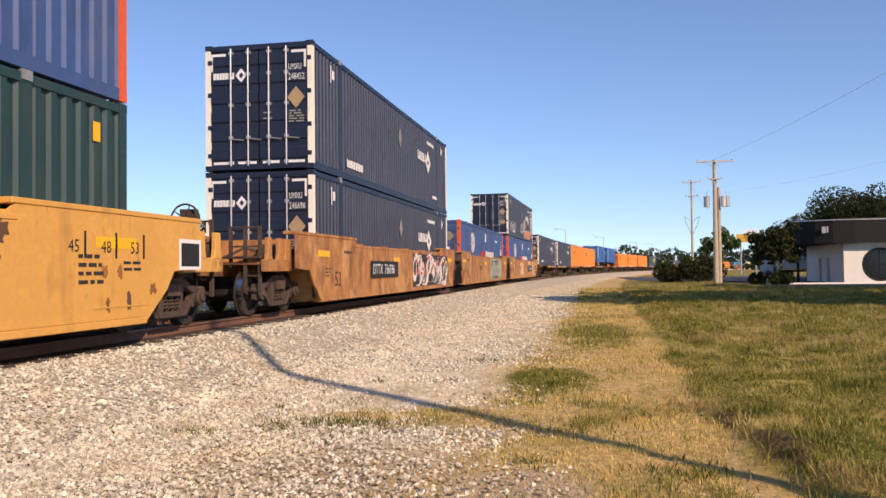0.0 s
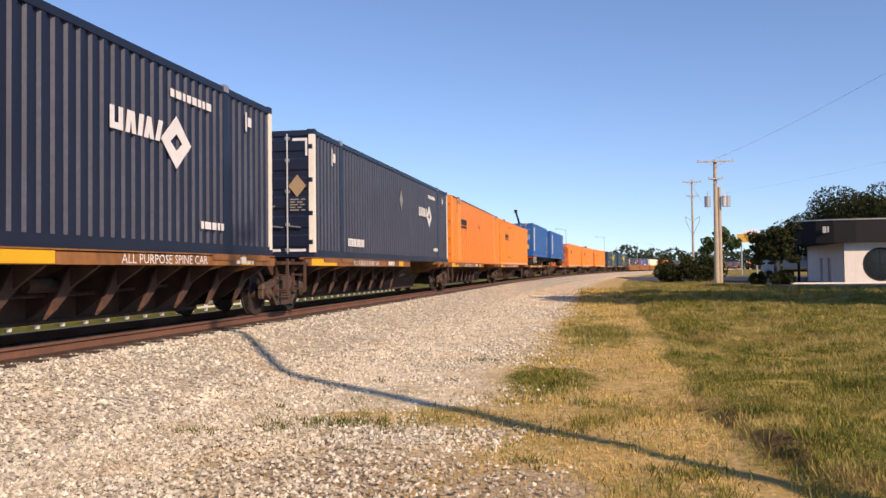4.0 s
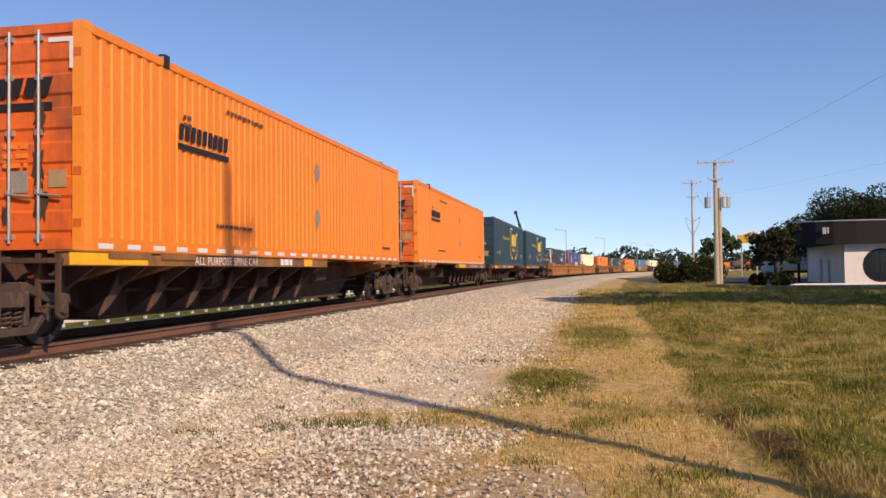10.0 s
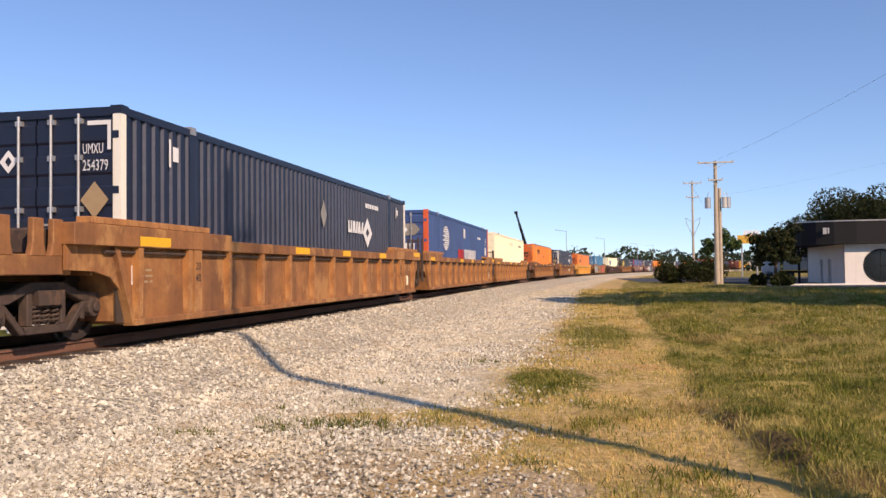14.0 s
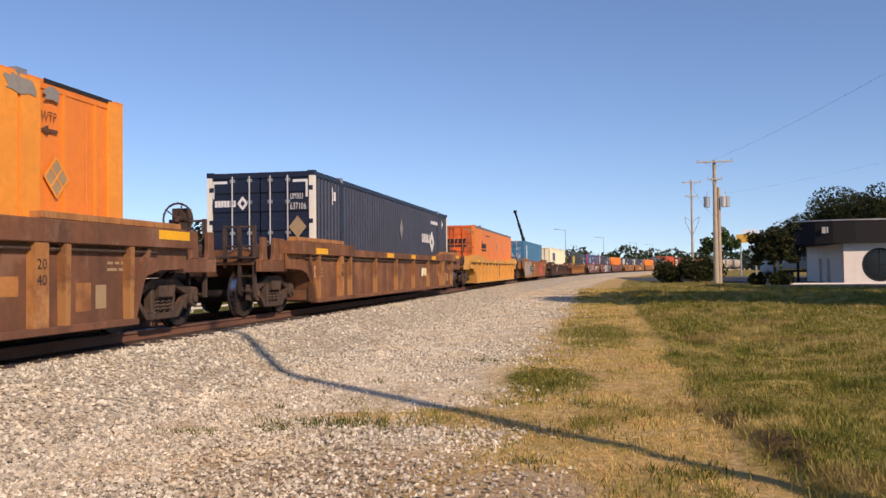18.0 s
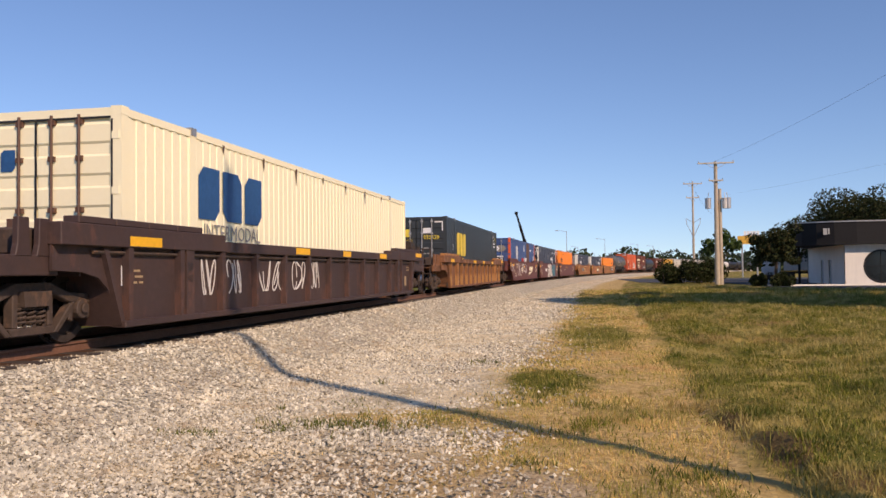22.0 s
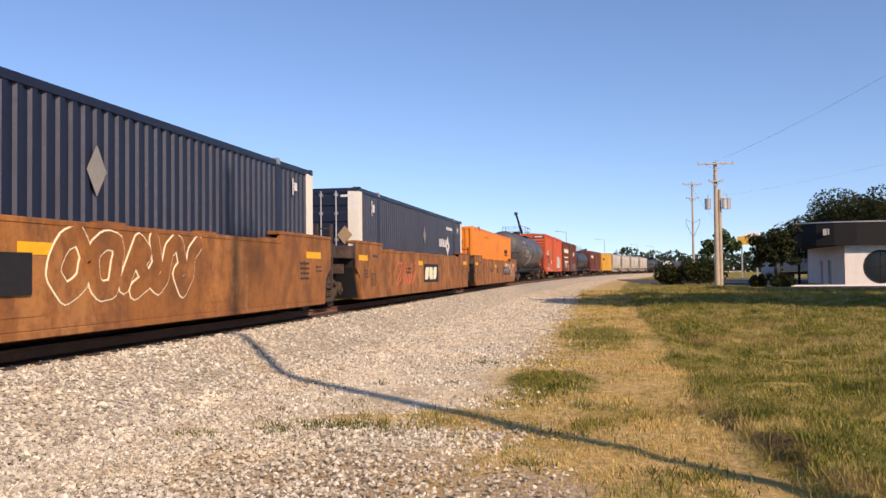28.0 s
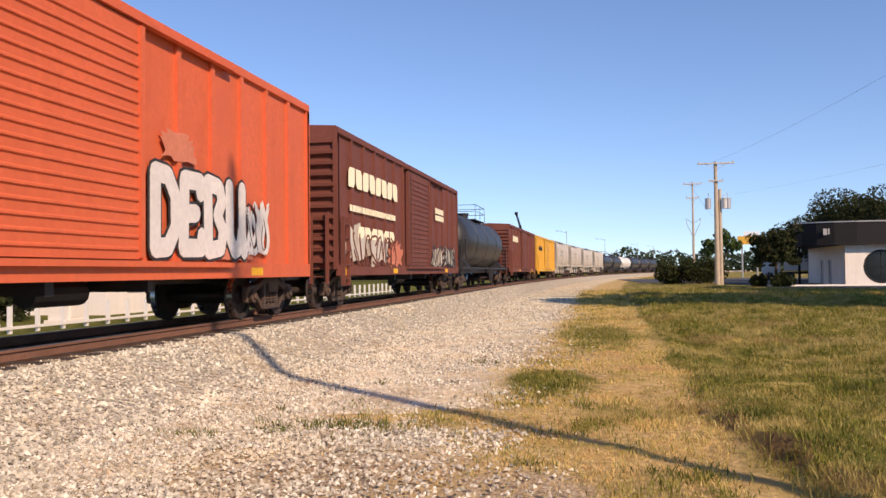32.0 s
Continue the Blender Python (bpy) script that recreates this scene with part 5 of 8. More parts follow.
def sea_box(u, z, L, body, words, door_end=True, number=""):
    f, e = W / 2, -L / 2
    c = container("freight_container", u, z, words, body, body, L=L, pitch=0.28, depth=0.02, doors=door_end)
    y0 = e + (0.85 if L < 13 else 1.45)
    solid("name_board", Mesh().box(f - 0.01, f + 0.01, y0, y0 + 0.5, 0.45, H - 0.35), white_mark, c, "tall white name board")
    decal("name_blocks", [rect(y0 + 0.13 + 0.1 * (k % 2), y0 + 0.27 + 0.1 * (k % 2), 0.6 + k * 0.13, 0.63 + k * 0.13) for k in range(15)], grey_mark, c, side=f + 0.01)
    if L > 13:
        side_text(c, "45", L / 2 - 0.75, 1.7 if door_end else 1.83, 0.5 if door_end else 0.6, f, white_mark, wide=0.8)
        if door_end:
            decal("side_lettering", [rect(L / 2 - 1.7, L / 2 - 1.55, 1.5 + 0.2 * k, 1.62 + 0.2 * k) for k in range(5)], white_mark, c, side=f)
        else:
            decal("side_lettering", [rect(L / 2 - 1.48, L / 2 - 1.4, 1.4 + 0.13 * k, 1.49 + 0.13 * k) for k in range(10)] + [rect(L / 2 - 1.22, L / 2 - 1.17, 2.26 + 0.12 * k, 2.34 + 0.12 * k) for k in range(4)], white_mark, c, side=f)
            decal("yellow_sticker", [rect(L / 2 - 1.22, L / 2 - 1.08, 2.06, 2.2)], yellow_mark, c, side=f)
            end_text(c, "45", -0.3, 1.35, 0.55, e, white_mark, wide=0.85)
            decal("end_lettering", [rect(0.85, 0.93, 1.0 + 0.2 * k, 1.13 + 0.2 * k) for k in range(7)], white_mark, c, end=e)
    else:
        decal("side_lettering", [rect(L / 2 - 0.75, L / 2 - 0.68, 1.3 + 0.2 * k, 1.42 + 0.2 * k) for k in range(5)], white_mark, c, side=f)
    decal("yellow_plate", [rect(L / 2 - 0.55, L / 2 - 0.25, 0.35, 0.7)] if door_end else [rect(L / 2 - 1.19, L / 2 - 0.9, 0.78, 1.16)], yellow_mark, c, side=f, label="yellow data plate")
    decal("end_plate", [rect(0.6, 0.95, 0.62, 1.0)] if door_end else [rect(0.35, 0.6, 0.35, 0.65)], yellow_mark, c, end=e)
    if door_end:
        decal("door_lettering", small_bars(0.15, 1.82, 0.32, 4, RNG, 0.06, 0.11) + small_bars(0.62, 1.9, 0.4, 7, RNG, 0.03, 0.045) + [rect(-0.95, -0.3, 2.02, 2.17)], white_mark, c, end=e)
        end_text(c, "45G1", 0.62, 2.12, 0.13, e, white_mark)
        end_text(c, "788131", 0.62, 2.27, 0.14, e, white_mark)
        decal("hazard_stripe", [[(0.4 + k * 0.12, H - 0.12), (0.46 + k * 0.12, H - 0.12), (0.52 + k * 0.12, H - 0.03), (0.46 + k * 0.12, H - 0.03)] for k in range(4)], yellow_mark, c, end=e)
    return c


def old_box(u, z, body, post, words, L=12.19):
    c = container("freight_container", u, z, words, body, post, L=L, pitch=0.28, depth=0.04)
    decal("marking", [rect(L / 2 - 0.75, L / 2 - 0.6, 2.3, 2.55)], yellow_mark, c, side=W / 2)
    return c


# ---- wagons ----
def well_car(u, near, far, near_art, far_art, body, ribbed, words, mark="", at=0.8, plate=True, cut=1.45):
    """A container well wagon; near, far: distance from its middle to its couplings; *_art: joined on a shared truck."""
    car = thing("well_car", u, words, "well wagon", "well wagons of the train")
    tn = -near if near_art else -near + 2.15
    tf = far if far_art else far - 2.15
    key = (round(near, 1), round(far, 1), near_art, far_art, ribbed, cut)
    zt, ze, f = (1.34, 1.44, 1.5) if ribbed else (1.46, 1.64, 1.5)
    reach = 0.45 if ribbed else 1.0
    few_ribs = cut >= 2.09
    cut = cut - 0.65 if cut >= 2.0 else cut
    cf = cut
    en, ef = tn + (reach if near_art else -0.1), tf - (reach if far_art else -0.1)
    rise = 4.0 if not near_art else 3.4

    def panel():
        m = Mesh()
        prof = [(tn + cut, 0.2), (tf - cf, 0.2), (tf - cf + 0.55, 0.62), (tf - cf + 0.75, 0.88), (ef, 0.92), (ef, ze), (tf - rise, ze), (tf - rise - 0.25, zt), (tn + rise + 0.25, zt), (tn + rise, ze), (en, ze), (en, 0.92), (tn + cut - 0.75, 0.88), (tn + cut - 0.55, 0.62)]
        if ribbed:
            arch = [(0.0, 0.2), (0.07, 0.45), (0.2, 0.67), (0.42, 0.83), (0.75, 0.9)]
            prof = [(tf - cf + a, b) for a, b in arch] + [(ef, 0.92), (ef, ze), (tf - rise, ze), (tf - rise - 0.25, zt), (tn + rise + 0.25, zt), (tn + rise, ze), (en, ze), (en, 0.92)] + [(tn + cut - a, b) for a, b in arch[::-1]]
        else:
            for far_end, art in ((True, far_art), (False, near_art)):
                if art:  # an upright end beside the shared truck
                    q = [p for p in prof if not (p[1] < 0.91 and ((p[0] > 0) == far_end))]
                    foot = [(tf - cf, 0.2), (tf - cf + 0.12, 0.75), (ef, 0.98)] if far_end else [(en, 0.98), (tn + cut - 0.12, 0.75), (tn + cut, 0.2)]
                    q = [p for p in q if not (abs(p[1] - 0.92) < 0.01 and ((p[0] > 0) == far_end))]
                    prof = (q[:1] + foot + q[1:]) if far_end and q[0][0] < 0 else (foot + q if far_end else q + foot)
        return m.prism("x", prof, f - 0.16, f - 0.12) if ribbed else m.prism("x", prof, f - 0.05, f - 0.012)

    def far_panel():
        m = panel()
        m.v = [(-x, y, z) for x, y, z in m.v]
        return m

    def chord(s=1):
        m = Mesh()
        m.box(f - 0.17, f + 0.0, tn + rise + 0.0, tf - rise - 0.0, zt - (0.13 if ribbed else 0.02), zt + 0.05)
        m.box(f - 0.3, f + 0.004, en - 0.012, tn + rise + 0.1, ze - (0.22 if ribbed else 0.02), ze + 0.05)
        m.box(f - 0.3, f + 0.004, tf - rise - 0.1, ef + 0.012, ze - (0.22 if ribbed else 0.02), ze + 0.05)
        m.box(f - 0.2, f + 0.002, tn + cut, tf - cf, 0.17, 0.26)
        if s < 0:
            m.v = [(-x, y, z) for x, y, z in m.v]
        return m

    part("side_panel", shared(("well_panel",) + key, panel, body), car)
    part("side_panel", shared(("well_panel_off",) + key, far_panel, body), car)
    part("top_chord", shared(("well_chord",) + key, chord, body, bevel=0.01), car)
    part("top_chord", shared(("well_chord_off",) + key, lambda: chord(-1), body), car)
    if ribbed:
        def rib():
            return Mesh().prism("x", [(-0.04, 0.24), (0.04, 0.24), (0.06, zt - 0.12), (-0.06, zt - 0.12)], f - 0.13, f - 0.012)
        n = 8 if few_ribs else 13
        for k in range(n):
            y = tn + cut + 0.15 + (tf - tn - cut - cf - 0.3) * k / (n - 1)
            part("rib", shared("well_rib", rib, {ochre_well: tan_well, brown_well: ochre_well, umber_well: ochre_well}.get(body, body)), car, at=(0, y, 0))

        def lip():
            return Mesh().tube([(f - 0.08, tn + cut - 0.6, zt - 0.19), (f - 0.08, tf - cf + 0.6, zt - 0.19)], 0.025, 6)
        part("brake_pipe", shared(("well_lip",) + key, lip, truck_metal), car)
        light = {ochre_well: tan_well, brown_well: tan_well, umber_well: tan_well}.get(body, body)
        for k in range(4):
            for y in (en + 0.35 + k * 0.78, ef - 1.1 - k * 0.78):
                part("guide_plank", shared("guide_plank", lambda: Mesh().box(f - 0.24, f - 0.02, 0, 0.76, 0, 0.09), light, bevel=0.01), car, at=(0, y, ze + 0.052))
        for y in (tn + cut + 1.75, tf - cf - 1.95):
            part("wide_rib", shared(("wide_rib", zt), lambda: Mesh().box(f - 0.122, f - 0.012, -0.12, 0.12, 0.26, zt - 0.12), light), car, at=(0, y, 0))
            side_text(car, "20", y - 0.09, 0.92, 0.17, f - 0.012, tag_dark)
            side_text(car, "40", y - 0.09, 0.74, 0.17, f - 0.012, tag_dark)
        y = tf - cf - 1.1
        decal("data_plate", [rect(y + 0.3, y + 0.52, 0.42, 0.72)], ochre_mark if body is not ochre_well else cream, car, side=f - 0.12)
        decal("faded_patch", [rect(y - 0.1, y + 0.2, 0.4, 0.75), rect(y - 1.6, y - 1.1, 0.62, 0.84)], light, car, side=f - 0.12)
        decal("data_plate", [rect(tn + cut + 0.08, tn + cut + 0.2, 0.72, 0.98)], white_mark, car, side=f - 0.12)
    else:
        def weld():
            m = Mesh()
            m.box(f - 0.014, f - 0.004, tn + cut + 0.1, tf - cf - 0.1, 0.27, 0.3)
            for y in (tn + cut + 1.2, -2.5, 2.6, tf - cf - 1.2):
                m.box(f - 0.014, f - 0.004, y, y + 1.3, 0.42, 0.44)
            for k in range(5):
                y = -5.2 + k * 2.6
                m.box(f - 0.3, f - 0.05, y, y + 0.5, zt + 0.05, zt + 0.09)
            return m
        part("weld_seam", shared(("well_weld",) + key, weld, body), car)

    def floor():
        m = Mesh()
        m.box(-f + 0.05, f - 0.05, tn + cut, tf - cf, 0.19, 0.24)
        for y, d, k in ((tn, 1, cut), (tf, -1, cf)):
            m.prism("x", [(y + d * k, 0.2), (y + d * (k + 0.08), 0.24), (y + d * (k - 0.3), 1.2), (y + d * (k - 0.4), 1.2)], -f + 0.05, f - 0.05)
            m.box(-f + 0.2, f - 0.2, *sorted((d * -8.2, d * -8.16)), 0.24, 1.09)
        return m
    part("well_floor", shared(("well_floor",) + key, floor, body), car)

    def end_frame(y, e, d, art, cut=cut):
        m = Mesh()
        m.box(-1.32, 1.32, *sorted((e + d * 0.05, y + d * (cut - 0.3))), 1.0, 1.115)
        m.box(-1.3, 1.3, *sorted((y + d * 0.5, y + d * 0.54)), 0.85, 1.08)
        m.box(-0.32, 0.32, *sorted((y - d * (0.3 if art else 1.5), y + d * (cut - 0.2))), 0.78, 1.0)
        m.box(-1.33, 1.33, *sorted((e + d * 0.03, e + d * 0.14)), 0.9, ze - 0.12)
        if not art:
            m.box(-1.3, 1.3, *sorted((y - d * 1.2, y - d * 0.1)), 1.0, 1.05)
        return m
    # At a shared truck the frame is dark metal: recess shade in its colour.
    part("end_frame", shared(("well_end_n",) + key, lambda: end_frame(tn, en, 1, near_art), truck_metal if near_art and not ribbed else body), car)
    part("end_frame", shared(("well_end_f",) + key, lambda: end_frame(tf, ef, -1, far_art, cf), truck_metal if far_art and not ribbed else body), car)
    for t, e, d, art in ((tn, en, 1, near_art), (tf, ef, -1, far_art)):
        if art:
            if ribbed or d < 0:
                back = 0.32 if ribbed else 0.72
                for x in (1.05, 1.4):
                    part("end_post", shared("well_post", lambda: Mesh().box(-0.03, 0.03, -0.03, 0.03, 0.5, 2.0), truck_metal), car, at=(x, t + d * back, 0))
                for z in (0.6, 0.92, 1.24, 1.56, 1.9):
                    part("rung", shared("well_rung", lambda: Mesh().tube([(1.05, 0, 0), (1.4, 0, 0)], 0.02, 5), truck_metal), car, at=(0, t + d * back, z))
            if not ribbed:
                # Black bulkhead: the deep shade of the recess is put into its colour.
                part("end_bulkhead", shared(("well_bulkhead", d, cut), lambda: Mesh().prism("x", [(d * (cut - 0.1), 0.22), (d * (cut - 0.16), 0.22), (d * 0.92, 1.0), (d * 0.92, ze - 0.2), (d * 0.98, ze - 0.2), (d * 0.98, 1.0)], -1.42, 1.42), chassis_black), car, at=(0, t, 0))
                part("end_plate", shared(("well_end_plate", d), lambda: Mesh().box(0.95, 1.44, *sorted((d * 0.5, d * 0.98)), ze - 0.42, ze - 0.1), truck_metal, bevel=0.02), car, at=(0, t, 0))
                part("articulated_joint", shared("well_joint", lambda: Mesh().box(-0.34, 0.34, -0.95, 0.95, 0.78, 1.02).cyl("z", (0, 0), 0.3, 0.74, 1.1, 14), truck_metal), car, at=(0, t, 0)) if d > 0 else None
            part("air_hose", shared("well_hose", lambda: Mesh().tube([(0.2, 0.2, 1.3), (0.4, 0.15, 1.16), (0.6, 0.1, 1.12), (0.8, 0.05, 1.18), (0.9, 0, 1.3)], 0.03, 6), truck_metal, True), car, at=(0, t, 0))
            if d > 0:
                add_truck(car, t)
        else:
            yy = t - d * 1.15
            for x in (-1.15, -0.85, 0.55, 0.85, 1.15):
                low = 0.45 if x > 0.8 else 0.95
                part("railing_post", shared(("well_rail_post", low), lambda: Mesh().box(-0.03, 0.03, -0.03, 0.03, low, 1.75), truck_metal), car, at=(x, yy, 0))
            for x, w_, z in ((-1.15, 0.3, 1.72), (0.55, 0.6, 1.72), (0.85, 0.3, 0.5), (0.85, 0.3, 0.78), (0.55, 0.6, 1.35)):
                part("railing_bar", shared(("well_rail_bar", w_), lambda: Mesh().tube([(0, 0, 0), (w_, 0, 0)], 0.02, 5), truck_metal), car, at=(x, yy, z))
            part("brake_pipe", shared(("well_end_pipe", d), lambda: Mesh().tube([(0.2, -d * 0.7, 1.15), (0.5, -d * 0.4, 1.35), (0.95, 0, 1.2), (1.2, d * 0.5, 1.3)], 0.035, 6), truck_metal), car, at=(0, t, 0))
            part("air_tank", shared(("well_tank", d), lambda: Mesh().cyl("y", (-0.5, 1.3), 0.16, -d * 0.7, -d * 0.1, 12), truck_metal, True), car, at=(0, t, 0))
            part("brake_valve", shared("well_valve", lambda: Mesh().box(0.75, 1.15, -0.35, 0.2, 1.1, 1.42), truck_metal, bevel=0.03), car, at=(0, t, 0))
            def end_sill(d=d):
                return Mesh().box(-0.05, 0.05, *sorted((-d * 1.25, d * 0.1)), 0.86, 1.1)
            for x in (-1.26, 1.26):
                part("end_sill", shared(("well_end_sill", d), end_sill, body, bevel=0.012), car, at=(x, t, 0))

            def upright(d=d):
                return Mesh().prism("x", [(-d * 0.14, 1.08), (d * 0.14, 1.08), (d * 0.1, 1.22), (d * 0.09, 1.52), (-d * 0.09, 1.52), (-d * 0.1, 1.22)], 1.24, 1.32)
            for y_ in (-1.05, -0.5, -0.15):
                part("upright", shared(("well_upright", d), upright, body, bevel=0.01), car, at=(0, t + d * y_, 0))
            part("walk_board", shared(("well_walk", d), lambda: Mesh().box(-1.2, 1.2, *sorted((-d * 1.3, -d * 0.75)), 1.12, 1.16), truck_metal), car, at=(0, t, 0))
            add_truck(car, t)
            add_coupler(car, t - d * 2.15, d)
            if d < 0:
                brake_wheel(car, 0.75, t + 1.0, 1.75, truck_metal)
    fx = f - 0.12 if ribbed else f - 0.012
    decal("yellow_panel", [rect(tn + 1.2, tn + 2.0, 1.18, 1.32), rect(-1.6, -0.9, 1.1, 1.24), rect(tf - 2.6, tf - 1.7, 1.18, 1.32)] if not ribbed else [rect(tn + 1.3, tn + 2.1, zt - 0.1, zt + 0.03), rect(-2.2, -1.4, zt - 0.1, zt + 0.03), rect(0.9, 1.5, zt - 0.1, zt + 0.03), rect(4.2, 4.9, zt - 0.1, zt + 0.03), rect(ef - 1.0, ef - 0.12, ze - 0.1, ze + 0.03)], yellow_mark, car, side=fx if not ribbed else f, label="yellow reflective panel")
    if mark:
        if plate:
            decal("reporting_board", [rect(at, at + 3.0, 0.66, 1.12)], black_mark, car, side=fx + 0.028)
        if not plate:
            decal("owner_blocks", word_bars(at + 0.12, 0.76, 1.1, 0.27, 4, 0.1, False), white_mark, car, side=fx + 0.004)
        else:
            side_text(car, "DTTX", at + 0.14, 0.76, 0.4, fx + 0.038, white_mark, wide=0.95)
        side_text(car, mark, at + 1.36, 0.76, 0.4, fx + 0.038, white_mark, wide=0.95)
    if not ribbed or cut >= 2.0:
        side_text(car, "53", tn + cut + 0.9, 0.5, 0.5, fx, ochre_mark if ribbed else cream if body is red_well else tag_dark)
    # Added dark infill plates stand for the shade beside the container's end.
    for d, y in ((1, tn + cut), (-1, tf - cf)):
        if abs(y) < 8.25:
            for s in (-1, 1):
                m = Mesh().box(*sorted((s * 1.305, s * 1.335)), *sorted((-d * 8.24, y + d * 0.12)), 0.22, 1.08)
                solid("end_gusset", m, truck_metal, car)
    ink = ochre_mark if ribbed else cream if body is red_well else tag_dark
    dashes = small_bars(tf - cf - 0.55, 0.98, 0.4, 2, RNG, 0.035, 0.05) + small_bars(tn + cut + 0.25, 0.9, 0.35, 3, RNG, 0.03, 0.05)
    if not ribbed:
        dashes += small_bars(tf - cf - 1.5, 1.05, 0.5, 4, RNG, 0.045, 0.06) + small_bars(tn + rise - 0.9, 1.28, 0.6, 1, RNG, 0.06) + small_bars(-3.4, 0.95, 0.7, 2, RNG, 0.06, 0.06)
    decal("stencil_lettering", dashes, ink, car, side=fx + 0.001)
    return car


def spine_car(u, near, far, near_art, far_art, words, far_half=False, mark=""):
    """A spine wagon: a centre beam, side sills carried on slanting brackets, and cross bolsters."""
    car = thing("spine_car", u, words, "spine wagon", "spine wagons of the train")
    tn = -near if near_art else -near + 1.85
    tf = far if far_art else far - 1.85
    s0, s1 = (-0.3, 8.0) if far_half else (-8.5, 0.9)
    key = (round(near, 1), round(far, 1), near_art, far_art, far_half)

    def beam():
        m = Mesh()
        m.prism("x", [(tn + 0.0, 0.78), (tn + 1.5, 0.78), (tn + 2.6, 0.24), (tf - 2.6, 0.24), (tf - 1.5, 0.78), (tf, 0.78), (tf, 1.02), (tn, 1.02)], -0.3, 0.3)
        m.box(-0.42, 0.42, tn + 2.6, tf - 2.6, 0.2, 0.245)
        return m
    part("centre_beam", shared(("spine_beam",) + key, beam, spine_paint), car)

    def sill(s):
        m = Mesh()
        m.box(*sorted((s * 1.2, s * 1.38)), s0, s1, 0.97, 1.14)
        m.box(*sorted((s * 1.1, s * 1.38)), s0, s1, 1.12, 1.16)
        return m
    for s in (-1, 1):
        part("side_sill", shared(("spine_sill", s) + key, lambda: sill(s), sill_paint), car, "ochre side sill")

    def bracket(s):
        return Mesh().prism("y", [(s * 0.3, 0.26), (s * 0.3, 0.7), (s * 1.22, 1.1), (s * 1.36, 1.1), (s * 1.36, 0.97), (s * 1.26, 0.9)], -0.03, 0.03)

    def brace(s):
        return Mesh().prism("x", [(-0.02, 0.97), (0.5, 0.97), (0.12, 0.74), (-0.28, 0.42), (-0.5, 0.3), (-0.2, 0.7)], *sorted((s * 0.9, s * 0.94)))
    n = 8
    for k in range(n):
        for s in (-1, 1):
            at_ = (0, s0 + 0.6 + (s1 - s0 - 1.0) * k / (n - 1), 0)
            part("bracket", shared(("spine_bracket", s), lambda: bracket(s), spine_paint), car, at=at_)
            part("brace", shared(("spine_brace", s), lambda: brace(s), spine_paint), car, at=at_)

    def bolster():
        m = Mesh()
        m.prism("y", [(-1.36, 0.98), (1.36, 0.98), (1.36, 1.15), (-1.36, 1.15)], -0.25, 0.25)
        m.prism("y", [(-1.36, 0.98), (-0.3, 0.7), (0.3, 0.7), (1.36, 0.98)], -0.12, 0.12)
        m.box(1.1, 1.4, -0.5, 0.5, 1.06, 1.16)
        m.box(-1.4, -1.1, -0.5, 0.5, 1.06, 1.16)
        return m
    for y in (-7.2, -5.9, 5.9, 7.2):
        part("cross_bolster", shared("spine_bolster", bolster, sill_paint), car, at=(0, y, 0))

    def gear():
        m = Mesh()
        m.cyl("y", (0.62, 0.75), 0.16, -3.6, -2.6, 12)
        m.cyl("y", (0.7, 0.72), 0.1, 1.8, 2.5, 12)
        m.box(0.5, 0.85, -1.8, -1.3, 0.6, 0.95)
        m.tube([(0.55, -6, 0.62), (0.6, -3, 0.58), (0.6, 3, 0.58), (0.5, 6, 0.66)], 0.025, 6)
        return m
    part("brake_gear", shared("spine_gear", gear, truck_metal), car)
    for t, d, art in ((tn, 1, near_art), (tf, -1, far_art)):
        def step(t=t, d=d):
            m = Mesh()
            y = t + d * (0.5 if art else -1.1)
            for x in (1.05, 1.32):
                m.box(x - 0.025, x + 0.025, y - 0.025, y + 0.025, 0.42, 1.12)
            m.tube([(1.05, y, 0.48), (1.32, y, 0.48)], 0.02, 5)
            m.tube([(1.05, y, 0.78), (1.32, y, 0.78)], 0.02, 5)
            m.box(-1.32, 1.32, *sorted((t + d * (0.3 if art else -1.2), t + d * (0.8 if art else 0.6))), 1.0, 1.06)
            return m
        part("end_step", shared(("spine_step", round(t, 2), d, art), step, spine_paint), car)
        if art:
            if d > 0:
                add_truck(car, t)
        else:
            add_truck(car, t)
            add_coupler(car, t - d * 1.85, d)
    decal("yellow_panel", [rect(s0 + 0.02, s0 + 1.75, 0.98, 1.13), rect(s1 - 1.5, s1 - 1.0, 0.98, 1.13)], yellow_mark, car, side=1.38, label="yellow reflective panel")
    if mark:
        side_text(car, mark, s0 + 1.9, 0.98, 0.2, 1.38, white_mark, wide=1.5)
    else:
        side_text(car, "ALL PURPOSE SPINE CAR", s0 + 3.1, 0.99, 0.19, 1.38, white_mark, wide=1.15)
    decal("sill_lettering", small_bars(s0 + 6.6, 1.0, 0.7, 1, RNG, 0.12), white_mark, car, side=1.38)
    return car


